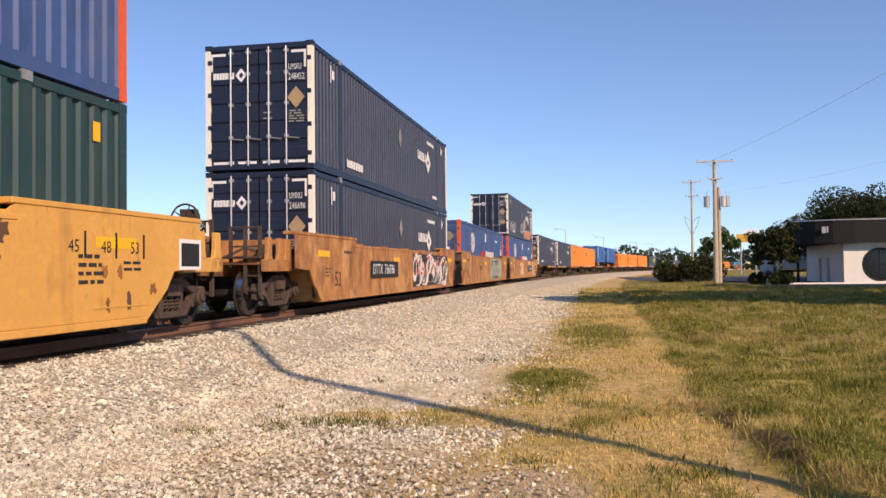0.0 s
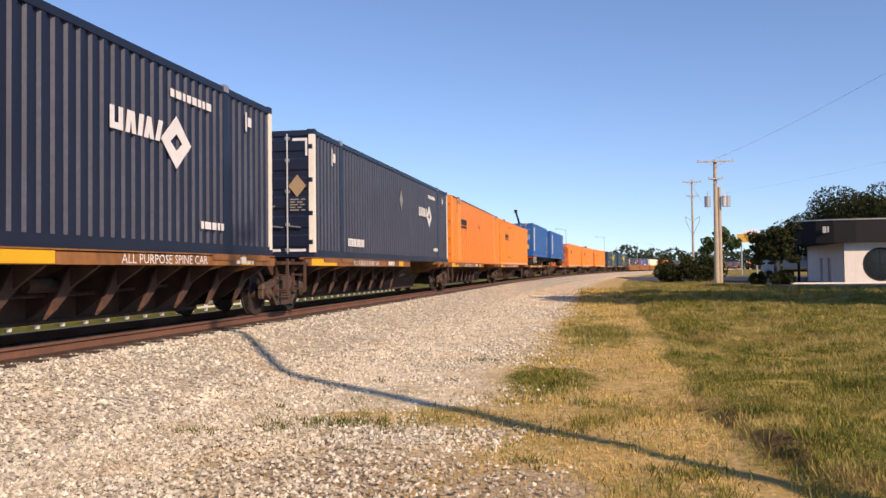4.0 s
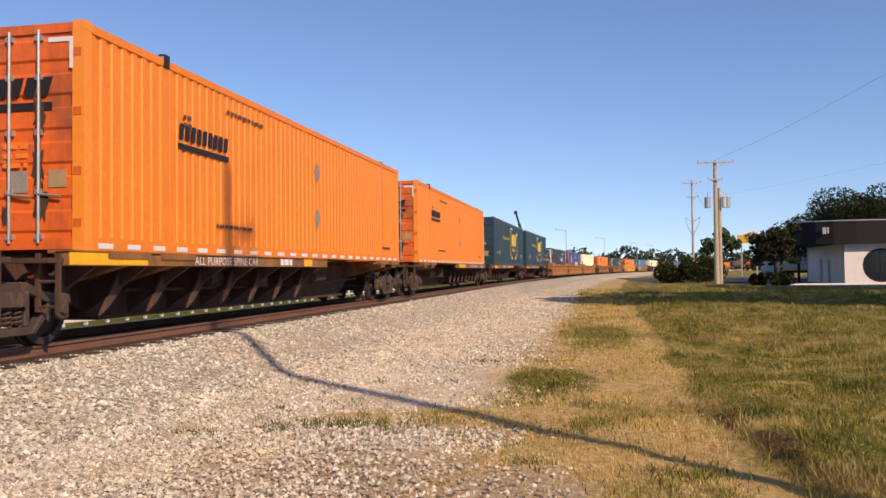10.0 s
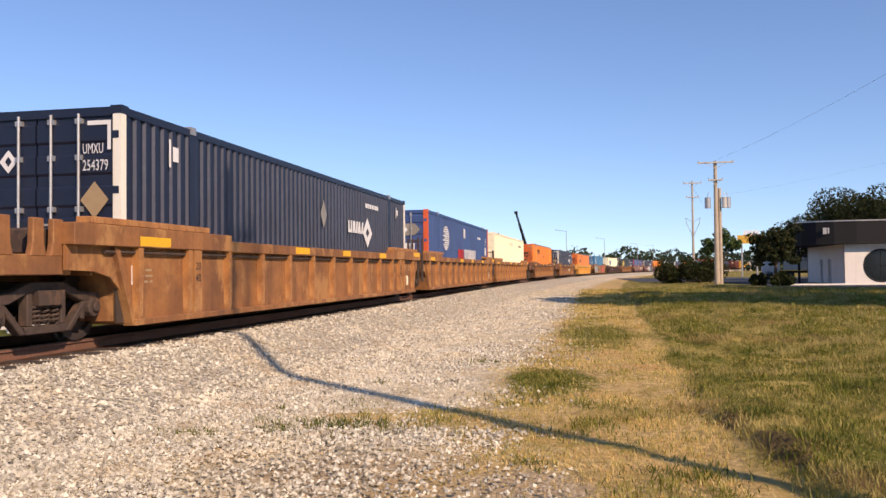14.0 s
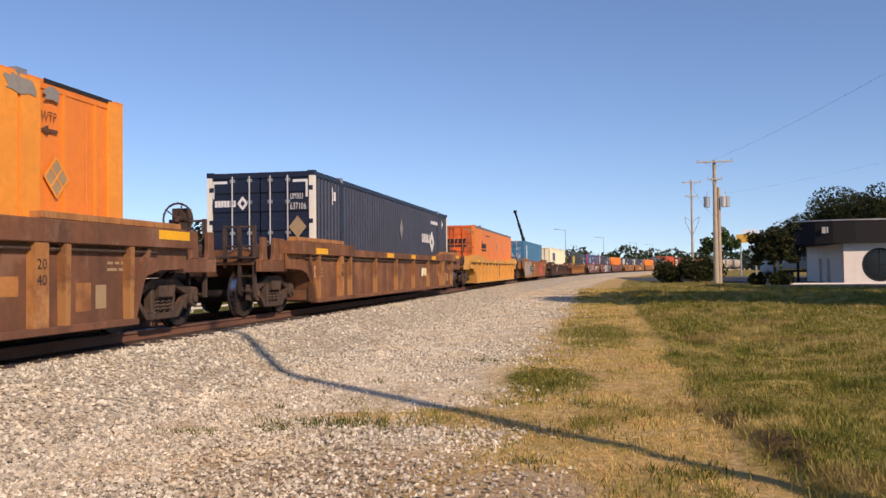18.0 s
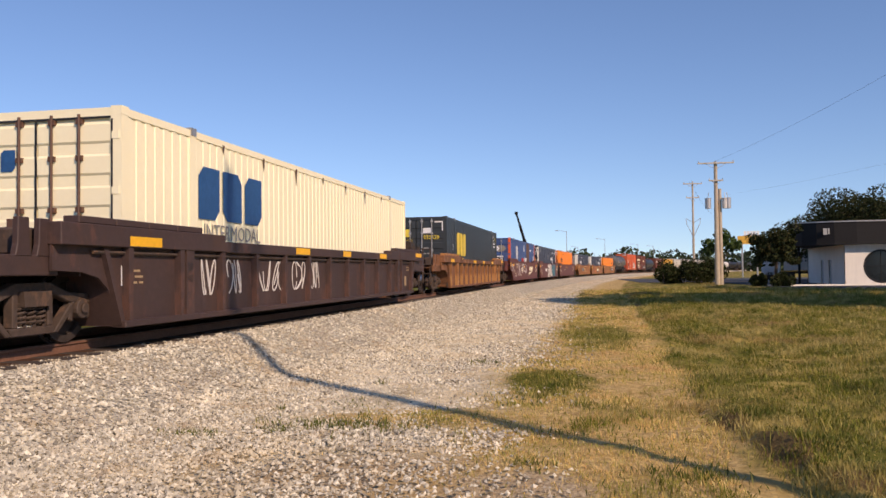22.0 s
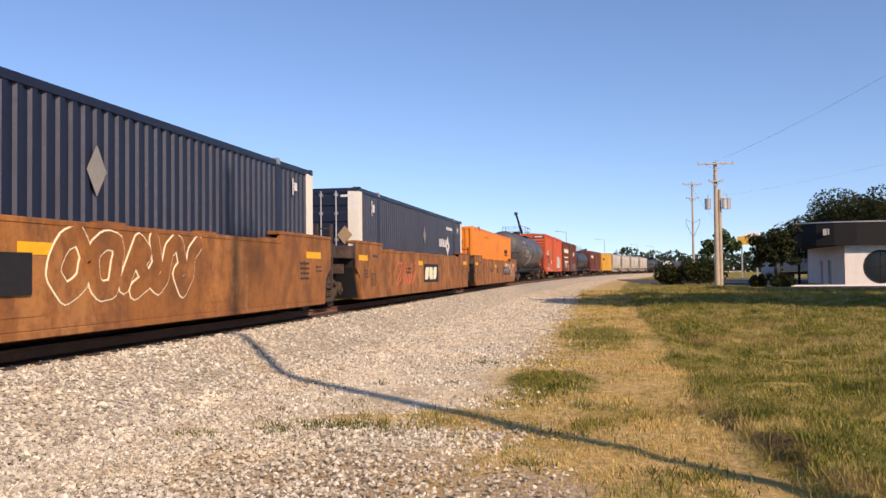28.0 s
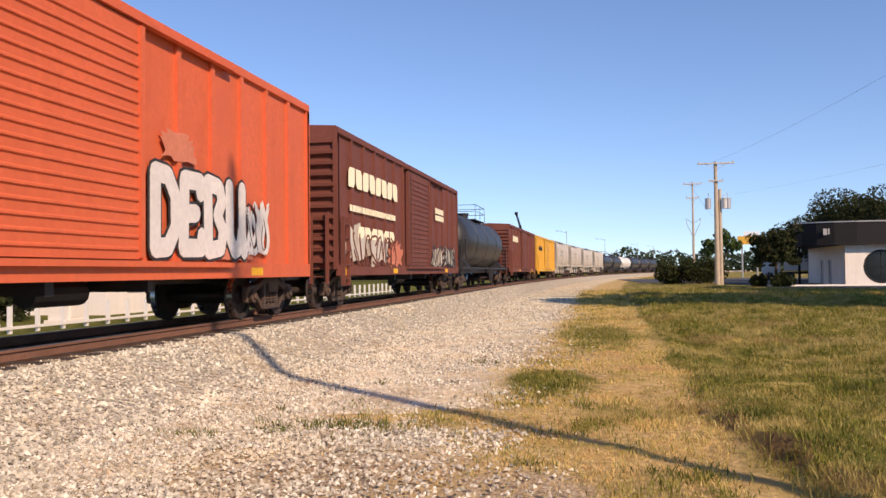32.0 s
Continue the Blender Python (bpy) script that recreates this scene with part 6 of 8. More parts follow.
def trailer_chassis(u, L, wheels_near, words):
    """A road chassis under a container, with twin axles at one end and landing legs at the other."""
    z = 1.16
    c = thing("trailer_chassis", u, words, "trailer chassis", "road chassis on the train", z)
    top = 1.95 - z
    m = Mesh()
    for s in (-1, 1):
        m.box(s * 0.42, s * 0.52, -L / 2 + 0.1, L / 2 - 0.1, top - 0.28, top - 0.02)
    for k in range(9):
        y = -L / 2 + 0.3 + k * (L - 0.6) / 8
        m.box(-1.0, 1.0, y - 0.05, y + 0.05, top - 0.14, top - 0.02)
    solid("chassis_frame", m, chassis_black, c)
    d = -1 if wheels_near else 1
    for k in range(2):
        y = d * (L / 2 - 1.2 - k * 1.25)
        m = Mesh()
        m.cyl("x", (y, 0.5), 0.07, -1.0, 1.0, 10)
        axle = solid("axle", m, chassis_black, c)
        for s in (-1, 1):
            for q in (0.78, 1.08):
                def tyre_mesh():
                    return Mesh().lathe([(-0.13, 0.3), (-0.13, 0.44), (-0.1, 0.5), (0.1, 0.5), (0.13, 0.44), (0.13, 0.3)], 24, "x")
                part("tyre", shared("road_tyre", tyre_mesh, tyre, True), axle, at=(s * q, y, 0.5))

            def rim():
                return Mesh().lathe([(-0.1, 0.3), (0.08, 0.3), (0.1, 0.27), (0.02, 0.24), (0.0, 0.1), (0.08, 0.08), (0.08, 0.03)], 20, "x")
            part("rim", shared("road_rim", rim, hopper_grey if wheels_near else truck_metal), axle, at=(s * 1.18, y, 0.5))
            part("hub", shared("road_hub", lambda: Mesh().lathe([(-0.06, 0.2), (0.035, 0.2), (0.05, 0.13), (0.1, 0.1), (0.1, 0.04)], 14, "x"), chassis_black, True), axle, at=(s * 1.2, y, 0.5))
    m = Mesh()
    for s in (-1, 1):
        m.box(s * 0.85, s * 0.97, -d * (L / 2 - 2.9) - 0.06, -d * (L / 2 - 2.9) + 0.06, -0.02, top - 0.1)
        m.box(s * 0.91 - 0.16, s * 0.91 + 0.16, -d * (L / 2 - 2.9) - 0.14, -d * (L / 2 - 2.9) + 0.14, -0.02, 0.03)
        m.tube([(s * 0.9, -d * (L / 2 - 2.9), 0.2), (s * 0.5, -d * (L / 2 - 4.0), top - 0.2)], 0.035, 6)
    m.tube([(-0.9, -d * (L / 2 - 2.9), 0.3), (0.9, -d * (L / 2 - 2.9), 0.3)], 0.03, 6)
    solid("landing_gear", m, chassis_black, c)
    if wheels_near:
        m = Mesh()
        for s in (-1, 1):
            m.box(s * 0.65, s * 1.25, -L / 2 + 0.15, -L / 2 + 0.17, 0.12, top - 0.05)
        solid("mud_flap", m, tyre, c)
        m = Mesh().box(-1.22, 1.22, -L / 2 + 0.0, -L / 2 + 0.12, top - 0.16, top - 0.01)
        solid("rear_sill", m, chassis_black, c)
        decal("rear_lamp", [rect(-1.2, -0.75, top - 0.14, top - 0.05), rect(0.75, 1.2, top - 0.14, top - 0.05)], red_mark, c, end=-L / 2)
        decal("rear_plate", [rect(-0.45, 0.2, top - 0.14, top - 0.03)], white_mark, c, end=-L / 2)
    m = Mesh()
    m.box(-0.5, 0.5, -d * (L / 2 - 0.9) - 0.35, -d * (L / 2 - 0.9) + 0.35, -0.1, 0.06)
    m.prism("x", [(-d * (L / 2 - 0.6), 0.0), (-d * (L / 2 - 1.3), 0.0), (-d * (L / 2 - 1.0), top - 0.28), (-d * (L / 2 - 0.7), top - 0.28)], -0.3, 0.3)
    solid("hitch", m, sill_paint, c, "ochre trailer hitch")
    return c


def tank_car(u, Ls, r, body, words, near, far, platform=True, stripes=True):
    """A tank wagon: domed shell on trucks, with a top walkway, side sills and end rails."""
    car = thing("tank_car", u, words, "tank wagon", "tank wagons of the train")
    zc = 1.02 + r
    ends = [(-Ls / 2, 0.05), (-Ls / 2 + 0.06, r * 0.45), (-Ls / 2 + 0.22, r * 0.75), (-Ls / 2 + 0.5, r * 0.94), (-Ls / 2 + 0.85, r)]
    m = Mesh().lathe(ends + [(-Ls / 4, r), (-0.6, r), (0, r), (0.6, r), (Ls / 4, r)] + [(-a, b) for a, b in ends[::-1]], 40)
    m.moved(0, 0, zc)
    solid("tank_shell", m, body, car, smooth=True)
    for y in (-Ls / 4, 0.0, Ls / 4):
        solid("seam", Mesh().tube([(r * 1.003 * math.cos(q), y, zc + r * 1.003 * math.sin(q)) for q in (2 * math.pi * k / 32 for k in range(32))], 0.018, 5, True), body, car)
    m = Mesh()
    m.cyl("z", (0, 0), 0.28, zc + r - 0.05, zc + r + 0.24, 18)
    m.cyl("z", (0, 0), 0.33, zc + r + 0.24, zc + r + 0.3, 18)
    m.cyl("z", (0, 0.7), 0.12, zc + r - 0.05, zc + r + 0.2, 12)
    solid("manway", m, chassis_black, car)
    if platform:
        m = Mesh()
        z = zc + r + 0.04
        for s in (-1, 1):
            m.box(s * 0.45, s * 0.95, -1.6, 1.6, z - 0.22, z - 0.18)
        m.box(-0.95, 0.95, -1.7, -1.2, z - 0.2, z - 0.16)
        m.box(-0.95, 0.95, 1.2, 1.7, z - 0.2, z - 0.16)
        solid("top_walkway", m, chassis_black, car)
        m = Mesh()
        for x in (-0.95, 0.95):
            for y in (-1.7, 0.0, 1.7):
                m.tube([(x, y, z - 0.2), (x, y, z + 0.6)], 0.016, 6)
        for k in (0.25, 0.6):
            m.tube([(-0.95, -1.7, z + k), (0.95, -1.7, z + k), (0.95, 1.7, z + k), (-0.95, 1.7, z + k)], 0.016, 6, True)
        solid("walkway_railing", m, chassis_black, car)
        ladder(car, 1.36, 0.6, 0.3, 1.0, chassis_black, 0.36)
    if stripes:
        for y in (-7.4, -4.6, -1.5, 1.6, 4.7, 7.4):
            m = Mesh()
            vs = []
            for k in range(6):
                q = -0.12 + k * 0.068
                vs += [((r + 0.006) * math.cos(q), y - 0.05, zc + (r + 0.006) * math.sin(q)), ((r + 0.006) * math.cos(q), y + 0.05, zc + (r + 0.006) * math.sin(q))]
            m.add(vs, [(2 * k, 2 * k + 1, 2 * k + 3, 2 * k + 2) for k in range(5)])
            solid("yellow_stripe", m, yellow_mark, car, "short yellow stripe")
        m = Mesh()
        for s in small_bars(-Ls / 2 + 2.4, 0.55, 1.7, 1, RNG, 0.24) + small_bars(-Ls / 2 + 2.2, 0.25, 1.0, 3, RNG, 0.06, 0.1):
            vs = []
            for y, q in s:
                vs.append(((r + 0.006) * math.cos(q / r), y, zc + (r + 0.006) * math.sin(q / r)))
            m.add(vs, [tuple(range(len(vs)))])
        tagged(solid("tank_lettering", m, ochre_mark, car), kind="stuff")
        m = Mesh()
        for s in ribbon([(-1.95 + 0.55 * math.cos(0.3 * k), -0.85 + 0.5 * math.sin(0.3 * k)) for k in range(22)], 0.07) + scrawl(RNG, -2.4, -1.2, 0.9, 0.75, 3, 0.06) + scrawl(RNG, -5.6, -0.5, 2.4, 0.55, 4, 0.05):
            m.add([((r + 0.008) * math.cos(q / r), y, zc + (r + 0.008) * math.sin(q / r)) for y, q in s], [tuple(range(len(s)))])
        solid("spray_paint", m, tag_white, car, "white spray-paint scrawl")
    m = Mesh()
    m.box(-0.35, 0.35, -near + 0.45, far - 0.45, 0.78, 1.02)
    for s in (-1, 1):
        m.box(s * 1.3, s * 1.42, -near + 0.7, far - 0.7, 0.96, 1.06)
        for y in (-Ls / 2 + 0.9, Ls / 2 - 0.9):
            m.prism("y", [(s * 0.3, 0.8), (s * 1.42, 0.96), (s * 1.42, 1.05), (s * 1.0, 1.5), (s * 0.3, 1.15)], y - 0.25, y + 0.25)
    for y in (-near + 0.55, far - 0.75):
        m.box(-1.42, 1.42, y, y + 0.2, 0.92, 1.06)
    solid("underframe", m, chassis_black, car)
    for y, d in ((-near + 0.6, 1), (far - 0.6, -1)):
        m = Mesh()
        for x in (-1.35, 1.35):
            m.tube([(x, y, 1.05), (x, y, 2.25), (x, y + d * 0.25, 2.4), (x, y + d * 1.1, 2.4), (x, y + d * 1.25, 2.3), (x, y + d * 1.25, 1.05)], 0.025, 6)
        m.tube([(-1.35, y, 2.25), (1.35, y, 2.25)], 0.025, 6)
        solid("end_rail", m, chassis_black, car)
        add_truck(car, y + d * 1.5)
        add_coupler(car, y - d * 0.6, d)
    brake_wheel(car, 0.6, -near + 0.45, 2.0, chassis_black)
    return car


def end_rib(e, L, hw):
    return Mesh().prism("x", [(e * (L / 2 - 0.06), 0), (e * (L / 2 + 0.05), 0.05), (e * (L / 2 + 0.05), 0.12), (e * (L / 2 - 0.06), 0.19)], -hw + 0.1, hw - 0.1)


def box_car(u, L, body, words, near, far, marks=(), door_at=0.0, tall=3.95, colour_end=None):
    """A boxcar with side posts, corrugated ends, a sliding door with its tracks, ladders and roof."""
    car = thing("boxcar", u, words, "boxcar", "boxcars of the train")
    hw, z0, z1 = 1.46, 0.95, tall
    m = Mesh()
    m.box(-hw + 0.06, hw - 0.06, -L / 2 + 0.05, L / 2 - 0.05, z0, z1)
    m.prism("y", [(-hw, z1 - 0.02), (hw, z1 - 0.02), (hw - 0.05, z1 + 0.08), (0, z1 + 0.16), (-hw + 0.05, z1 + 0.08)], -L / 2, L / 2)
    solid("box_body", m, body, car)
    n = int(L / 1.05)
    m = Mesh()
    for s in (-1, 1):
        for k in range(n + 1):
            y = -L / 2 + 0.06 + (L - 0.12) * k / n
            if abs(y - door_at) > 1.75:
                part("side_post", shared(("box_post", s, round(z1, 2)), lambda: Mesh().box(*sorted((s * (hw - 0.07), s * hw)), -0.055, 0.055, z0, z1), body), car, at=(0, y, 0))
        m.box(s * (hw - 0.06), s * (hw + 0.005), -L / 2, L / 2, z0 - 0.16, z0 + 0.1)
        m.box(s * (hw - 0.06), s * (hw + 0.01), -L / 2, L / 2, z1 - 0.1, z1 + 0.04)
    solid("side_sill", m, body, car)
    for e in (-1, 1):
        m = Mesh()
        for k in range(11):
            z = k * (z1 - z0 - 0.5) / 11
            part("end_rib", shared(("end_rib", e, L), lambda: end_rib(e, L, hw), colour_end or body), car, at=(0, 0, z0 + 0.12 + z))
        m.box(-hw, hw, *sorted((e * (L / 2 - 0.08), e * (L / 2 + 0.02))), z1 - 0.32, z1 + 0.02)
        for s in (-1, 1):
            m.box(s * (hw - 0.12), s * hw, *sorted((e * (L / 2 - 0.1), e * (L / 2 + 0.03))), z0, z1)
        solid("end_wall", m, colour_end or body, car)
    for s in (-1, 1):
        m = Mesh()
        m.box(s * (hw - 0.02), s * (hw + 0.045), door_at - 1.65, door_at + 1.65, z0 + 0.12, z1 - 0.16)
        door = solid("sliding_door", m, body, car)
        for k in range(18):
            part("door_rib", shared(("door_rib", s), lambda: Mesh().prism("y", [(s * (hw + 0.04), 0), (s * (hw + 0.072), 0.02), (s * (hw + 0.072), 0.045), (s * (hw + 0.04), 0.07)], -1.52, 1.52), body), door, at=(0, door_at, z0 + 0.22 + k * (z1 - z0 - 0.5) / 18))
        for q in (-1.6, 1.6):
            part("door_stile", shared(("door_stile", s, z1), lambda: Mesh().box(s * (hw + 0.04), s * (hw + 0.085), -0.05, 0.05, z0 + 0.14, z1 - 0.18), body), door, at=(0, door_at + q, 0))
        m = Mesh().tube([(s * (hw + 0.11), door_at - 1.35, z0 + 0.2), (s * (hw + 0.11), door_at - 1.35, z1 - 0.3)], 0.02, 6)
        solid("door_rod", m, body, door)
        for a_, b_ in ((z0 + 0.02, z0 + 0.1), (z1 - 0.14, z1 - 0.08)):
            solid("door_track", Mesh().box(s * (hw - 0.02), s * (hw + 0.1), door_at - 1.8, door_at + 4.4, a_, b_), body, car)
    m = Mesh()
    m.box(-0.35, 0.35, -near + 0.45, far - 0.45, 0.7, 0.95)
    for y in (-2.2, 0, 2.2):
        m.box(-1.3, 1.3, y - 0.08, y + 0.08, 0.62, 0.82)
    m.cyl("y", (0.5, 0.62), 0.17, 0.6, 1.7, 12)
    solid("underframe", m, chassis_black, car)
    ladder(car, hw, -L / 2 + 0.4, 0.55, 2.2, body)
    ladder(car, hw - 0.45, -L / 2 - 0.14, 0.6, 2.3, body, 0.4, "x")
    brake_wheel(car, -0.4, -L / 2 - 0.25, 2.2, body)
    for d in (1, -1):
        y = -near if d > 0 else far
        add_truck(car, y + d * 2.15)
        add_coupler(car, y, d)
    f, e = hw + 0.004, -L / 2
    decal("yellow_panel", [rect(e + 0.3, e + 0.85, z0 - 0.15, z0 + 0.05), rect(e + 5.2, e + 5.7, z0 - 0.12, z0 + 0.02), rect(L / 2 - 3.0, L / 2 - 2.5, z0 - 0.12, z0 + 0.02)], yellow_mark, car, side=f + 0.002, label="yellow reflective panel")
    for kind, mat_, a in marks:
        if kind == "board":
            decal("number_board", [rect(*a)], mat_, car, side=f)
        elif kind == "blocks":
            decal("name_blocks", word_bars(*a), mat_, car, side=f + 0.004, label="block lettering")
        elif kind == "dashes":
            decal("small_lettering", small_bars(a[0], a[1], a[2], a[3], RNG, a[4]), mat_, car, side=f + 0.004)
        elif kind == "text":
            side_text(car, a[0], a[1], a[2], a[3], f + 0.006, mat_)
        elif kind == "graffiti":
            graffiti(RNG, car, *a, mat_, tag_dark, f + 0.004, "spray-painted letters")
        elif kind == "scrawl":
            decal("spray_paint", scrawl(RNG, *a), mat_, car, side=f + 0.012, label="spray-paint scrawl")
        elif kind == "patch":
            decal("faded_patch", [ragged(RNG, *a, 30, 0.5)], mat_, car, side=f + 0.001)
        elif kind == "end_board":
            decal("end_board", [rect(*a)], mat_, car, end=e - 0.022)
            decal("end_marks", word_bars(a[0] + 0.15, a[2] + 0.07, (a[1] - a[0]) - 0.3, 0.13, 9, 0, False), white_mark, car, end=e - 0.03)
    return car


def hopper_car(u, L, body, words, near, far):
    """A covered hopper: curved sides, sloping end sheets, outlets below and a roof walk with hatches."""
    car = thing("hopper_car", u, words, "hopper wagon", "hopper wagons of the train")
    prof = []
    for k in range(9):
        q = -0.9 + k * 1.8 / 8
        prof.append((1.2 + 0.3 * math.cos(q * 1.3), 2.75 + 1.45 * math.sin(q)))
    prof = prof + [(0.5, 4.2), (-0.5, 4.2)] + [(-a, b) for a, b in prof[::-1]]
    m = Mesh().prism("y", prof, -L / 2 + 1.6, L / 2 - 1.6)
    for d in (-1, 1):
        m.prism("x", [(d * (L / 2 - 1.62), 1.6), (d * (L / 2 - 1.62), 4.1), (d * (L / 2 - 0.4), 4.1), (d * (L / 2 - 0.4), 3.4)], -1.4, 1.4)
    solid("hopper_body", m, body, car, smooth=True)
    m = Mesh()
    for k in range(4):
        y = (k - 1.5) * (L - 4.5) / 4
        m.prism("x", [(y - 1.3, 1.65), (y + 1.3, 1.65), (y + 0.35, 0.5), (y - 0.35, 0.5)], -1.0, 1.0)
    solid("outlet_bay", m, body, car)
    m = Mesh()
    m.box(-0.9, 0.9, -L / 2 + 0.6, L / 2 - 0.6, 4.22, 4.27)
    for k in range(5):
        m.cyl("z", (0, (k - 2) * L / 6), 0.35, 4.25, 4.42, 14)
    solid("roof_walk", m, galv, car)
    m = Mesh()
    m.box(-0.35, 0.35, -near + 0.45, far - 0.45, 0.8, 1.0)
    for s in (-1, 1):
        m.box(s * 1.3, s * 1.48, -L / 2 + 0.2, L / 2 - 0.2, 1.35, 1.55)
        for d in (-1, 1):
            m.box(s * 1.25, s * 1.4, d * (L / 2 - 0.5) - 0.08, d * (L / 2 - 0.5) + 0.08, 0.9, 3.6)
    for d in (-1, 1):
        m.box(-1.4, 1.4, d * (L / 2 - 0.5) - 0.3, d * (L / 2 - 0.5) + 0.3, 0.95, 1.1)
    solid("underframe", m, body, car)
    ladder(car, 1.42, -L / 2 + 0.55, 0.7, 4.1, body)
    decal("side_lettering", small_bars(-3.2, 2.9, 2.2, 2, RNG, 0.25, 0.15), grey_mark, car, side=1.49)
    for d in (1, -1):
        y = -near if d > 0 else far
        add_truck(car, y + d * 1.95)
        add_coupler(car, y, d)
    return car


# ---- the order of the train: middles and couplings in metres along it ----
WELL = 0.25
FLAT = 1.16


def wells(middles, joints, body, ribbed, words, marks=None, places=None, cut=1.45):
    """Wells joined on shared trucks; joints has one more entry than middles."""
    n = len(middles)
    cars = []
    for i, u in enumerate(middles):
        cars.append(well_car(u, u - joints[i], joints[i + 1] - u, i > 0, i < n - 1, body, ribbed, words, (marks or [""] * n)[i], (places or [0.8] * n)[i], body is not red_well, cut))
    return cars


def spines(middles, joints, words, marks=None):
    n = len(middles)
    return [spine_car(u, u - joints[i], joints[i + 1] - u, i > 0, i < n - 1, words, i == 0, (marks or [""] * n)[i]) for i, u in enumerate(middles)]


tan = "tan-orange steel container well wagon with rust stains"
w = wells([2.1], [-10.0, 13.95], yellow_well, False, "yellow steel container well wagon streaked with rust")
for i, n_ in enumerate(("45", "48", "53")):
    side_text(w[0], n_, 6.55 + i * 0.65, 1.12, 0.22, 1.488, black_mark)
    decal("length_bar", [rect(6.86 + i * 0.65, 6.9 + i * 0.65, 1.05, 1.38)], black_mark, w[0], side=1.488)
rust_rng = random.Random(31)
for a_, b_, c_, d_ in ((3.9, 0.9, 1.28, 0.24), (5.1, 0.5, 1.15, 0.4), (5.25, 0.22, 0.8, 0.5), (2.2, 1.6, 1.3, 0.2), (0.6, 1.4, 1.28, 0.22), (4.55, 0.2, 0.75, 0.3), (7.75, 0.14, 0.34, 0.3), (7.3, 0.1, 0.34, 0.22), (4.4, 0.22, 0.3, 0.4), (7.2, 0.16, 0.78, 0.2), (7.55, 0.14, 0.76, 0.24), (8.3, 0.22, 0.55, 0.18)):
    decal("rust_patch", [ragged(rust_rng, a_, c_, b_, d_, 30, 0.6)], rust_well if d_ < 0.3 else patch_brown, w[0], side=1.488)
decal("data_panel", [rect(9.2, 9.75, 0.95, 1.3)], black_mark, w[0], side=1.488)
decal("data_frame", [rect(9.14, 9.2, 0.9, 1.36), rect(9.75, 9.81, 0.9, 1.36), rect(9.2, 9.75, 0.9, 0.95), rect(9.2, 9.75, 1.3, 1.36)], white_mark, w[0], side=1.488)
w = wells([25.65, 45.15, 64.4], [13.95, 35.4, 54.8, 76.6], tan_well, False, tan, ["766986", "", "766995"], [-4.2, 0, 2.0])
f = 1.488
decal("spray_ground", [rect(0.9, 7.0, 0.28, 1.4)], tag_dark, w[0], side=f, label="black spray-painted ground")
decal("spray_paint", swirls(RNG, 0.95, 0.3, 6.0, 1.08, 17, 0.2) + swirls(RNG, 0.95, 0.3, 6.0, 1.08, 22, 0.06), tag_white, w[0], side=f + 0.006, label="white spray-painted swirls")
decal("spray_spots", [dot(RNG.uniform(1.0, 6.3), RNG.uniform(0.7, 1.36), RNG.uniform(0.02, 0.07)) for k in range(90)], tag_pink, w[0], side=f + 0.012, label="pink spray-painted spots")
decal("spray_ground", [[(0.6, 0.3), (0.75, 1.38), (2.0, 1.43), (3.6, 1.4), (4.9, 1.42), (5.28, 1.36), (5.3, 0.9), (5.2, 0.62), (5.24, 0.33), (4.2, 0.27), (3.1, 0.3), (1.7, 0.26)]], tag_mint, w[1], side=f, label="mint spray-painted ground")
graffiti(RNG, w[1], 0.95, 0.36, 4.2, 0.96, "DUZER!", tag_dark, tag_white, f + 0.006, "black spray-painted letters with white rims on mint", 0.2, 0.035)
decal("spray_shine", thick_lines(word_lines(RNG, "DUZER!", 0.98, 0.4, 4.2, 0.9), 0.02), tag_white, w[1], side=f + 0.022, label="thin white strokes in the letters")

decal("spray_blot", [ragged(RNG, -3.3, 0.32, 2.5, 1.1, 34, 0.22)], tag_tan, w[2], side=f, label="pale tan spray-painted blot")
graffiti(RNG, w[2], 5.4, 0.36, 2.4, 0.98, 3, tan_well, cream, f, "cream spray-painted outlines", 0.22)
decal("spray_outline", scrawl(RNG, 2.4, 1.16, 1.6, 0.26, 3, 0.03), cream, w[2], side=f)
navy_box(25.65, WELL, "246696")
navy_box(25.65, WELL + H + 0.03, "248452")
striped_box(45.15, WELL)
striped_box(64.4, WELL)
navy_box(64.4, WELL + H + 0.03, "258221", True, tag=True)
old_box(2.1, WELL, bottle_green, bottle_green, "dark green corrugated container low in a yellow well wagon", 16.15)
old_box(2.1, WELL + H + 0.03, stack_blue, stack_red, "blue corrugated container with orange corner posts stacked on top", 16.15)

sp = "rusty brown spine wagon with ochre side sills and slanting brackets"
spines([85.5, 104.05, 121.1, 138.3, 156.5], [76.6, 94.8, 112.55, 129.7, 148.0, 165.0], sp, ["", "", "", "", "TTAX 653950"])
spines([175.2, 195.1, 213.3], [165.0, 184.9, 204.2, 222.7], sp)
spines([232.3, 253.0, 271.3], [222.7, 242.8, 262.0, 281.5], sp)
navy_box(85.5, FLAT, "254302", True)
navy_box(104.05, FLAT, "")
c = orange_box(121.1, FLAT, 1, bright=True)
for k, digit in enumerate("977509"):  # set one below the other
    if k < 4:
        side_text(c, "SNLU"[k], 4.4, 2.5 - 0.18 * k, 0.2, W / 2 + 0.01, black_mark)
    side_text(c, digit, 4.95, 2.36 - 0.18 * k, 0.21, W / 2 + 0.01, black_mark)
orange_box(138.3, FLAT, 0)
trailer_chassis(156.7, 12.19, True, "black road chassis with twin axles carrying a blue container")
sea_box(156.7, 1.95, 12.19, sea_blue, "bright blue container with a white name board on a road chassis")
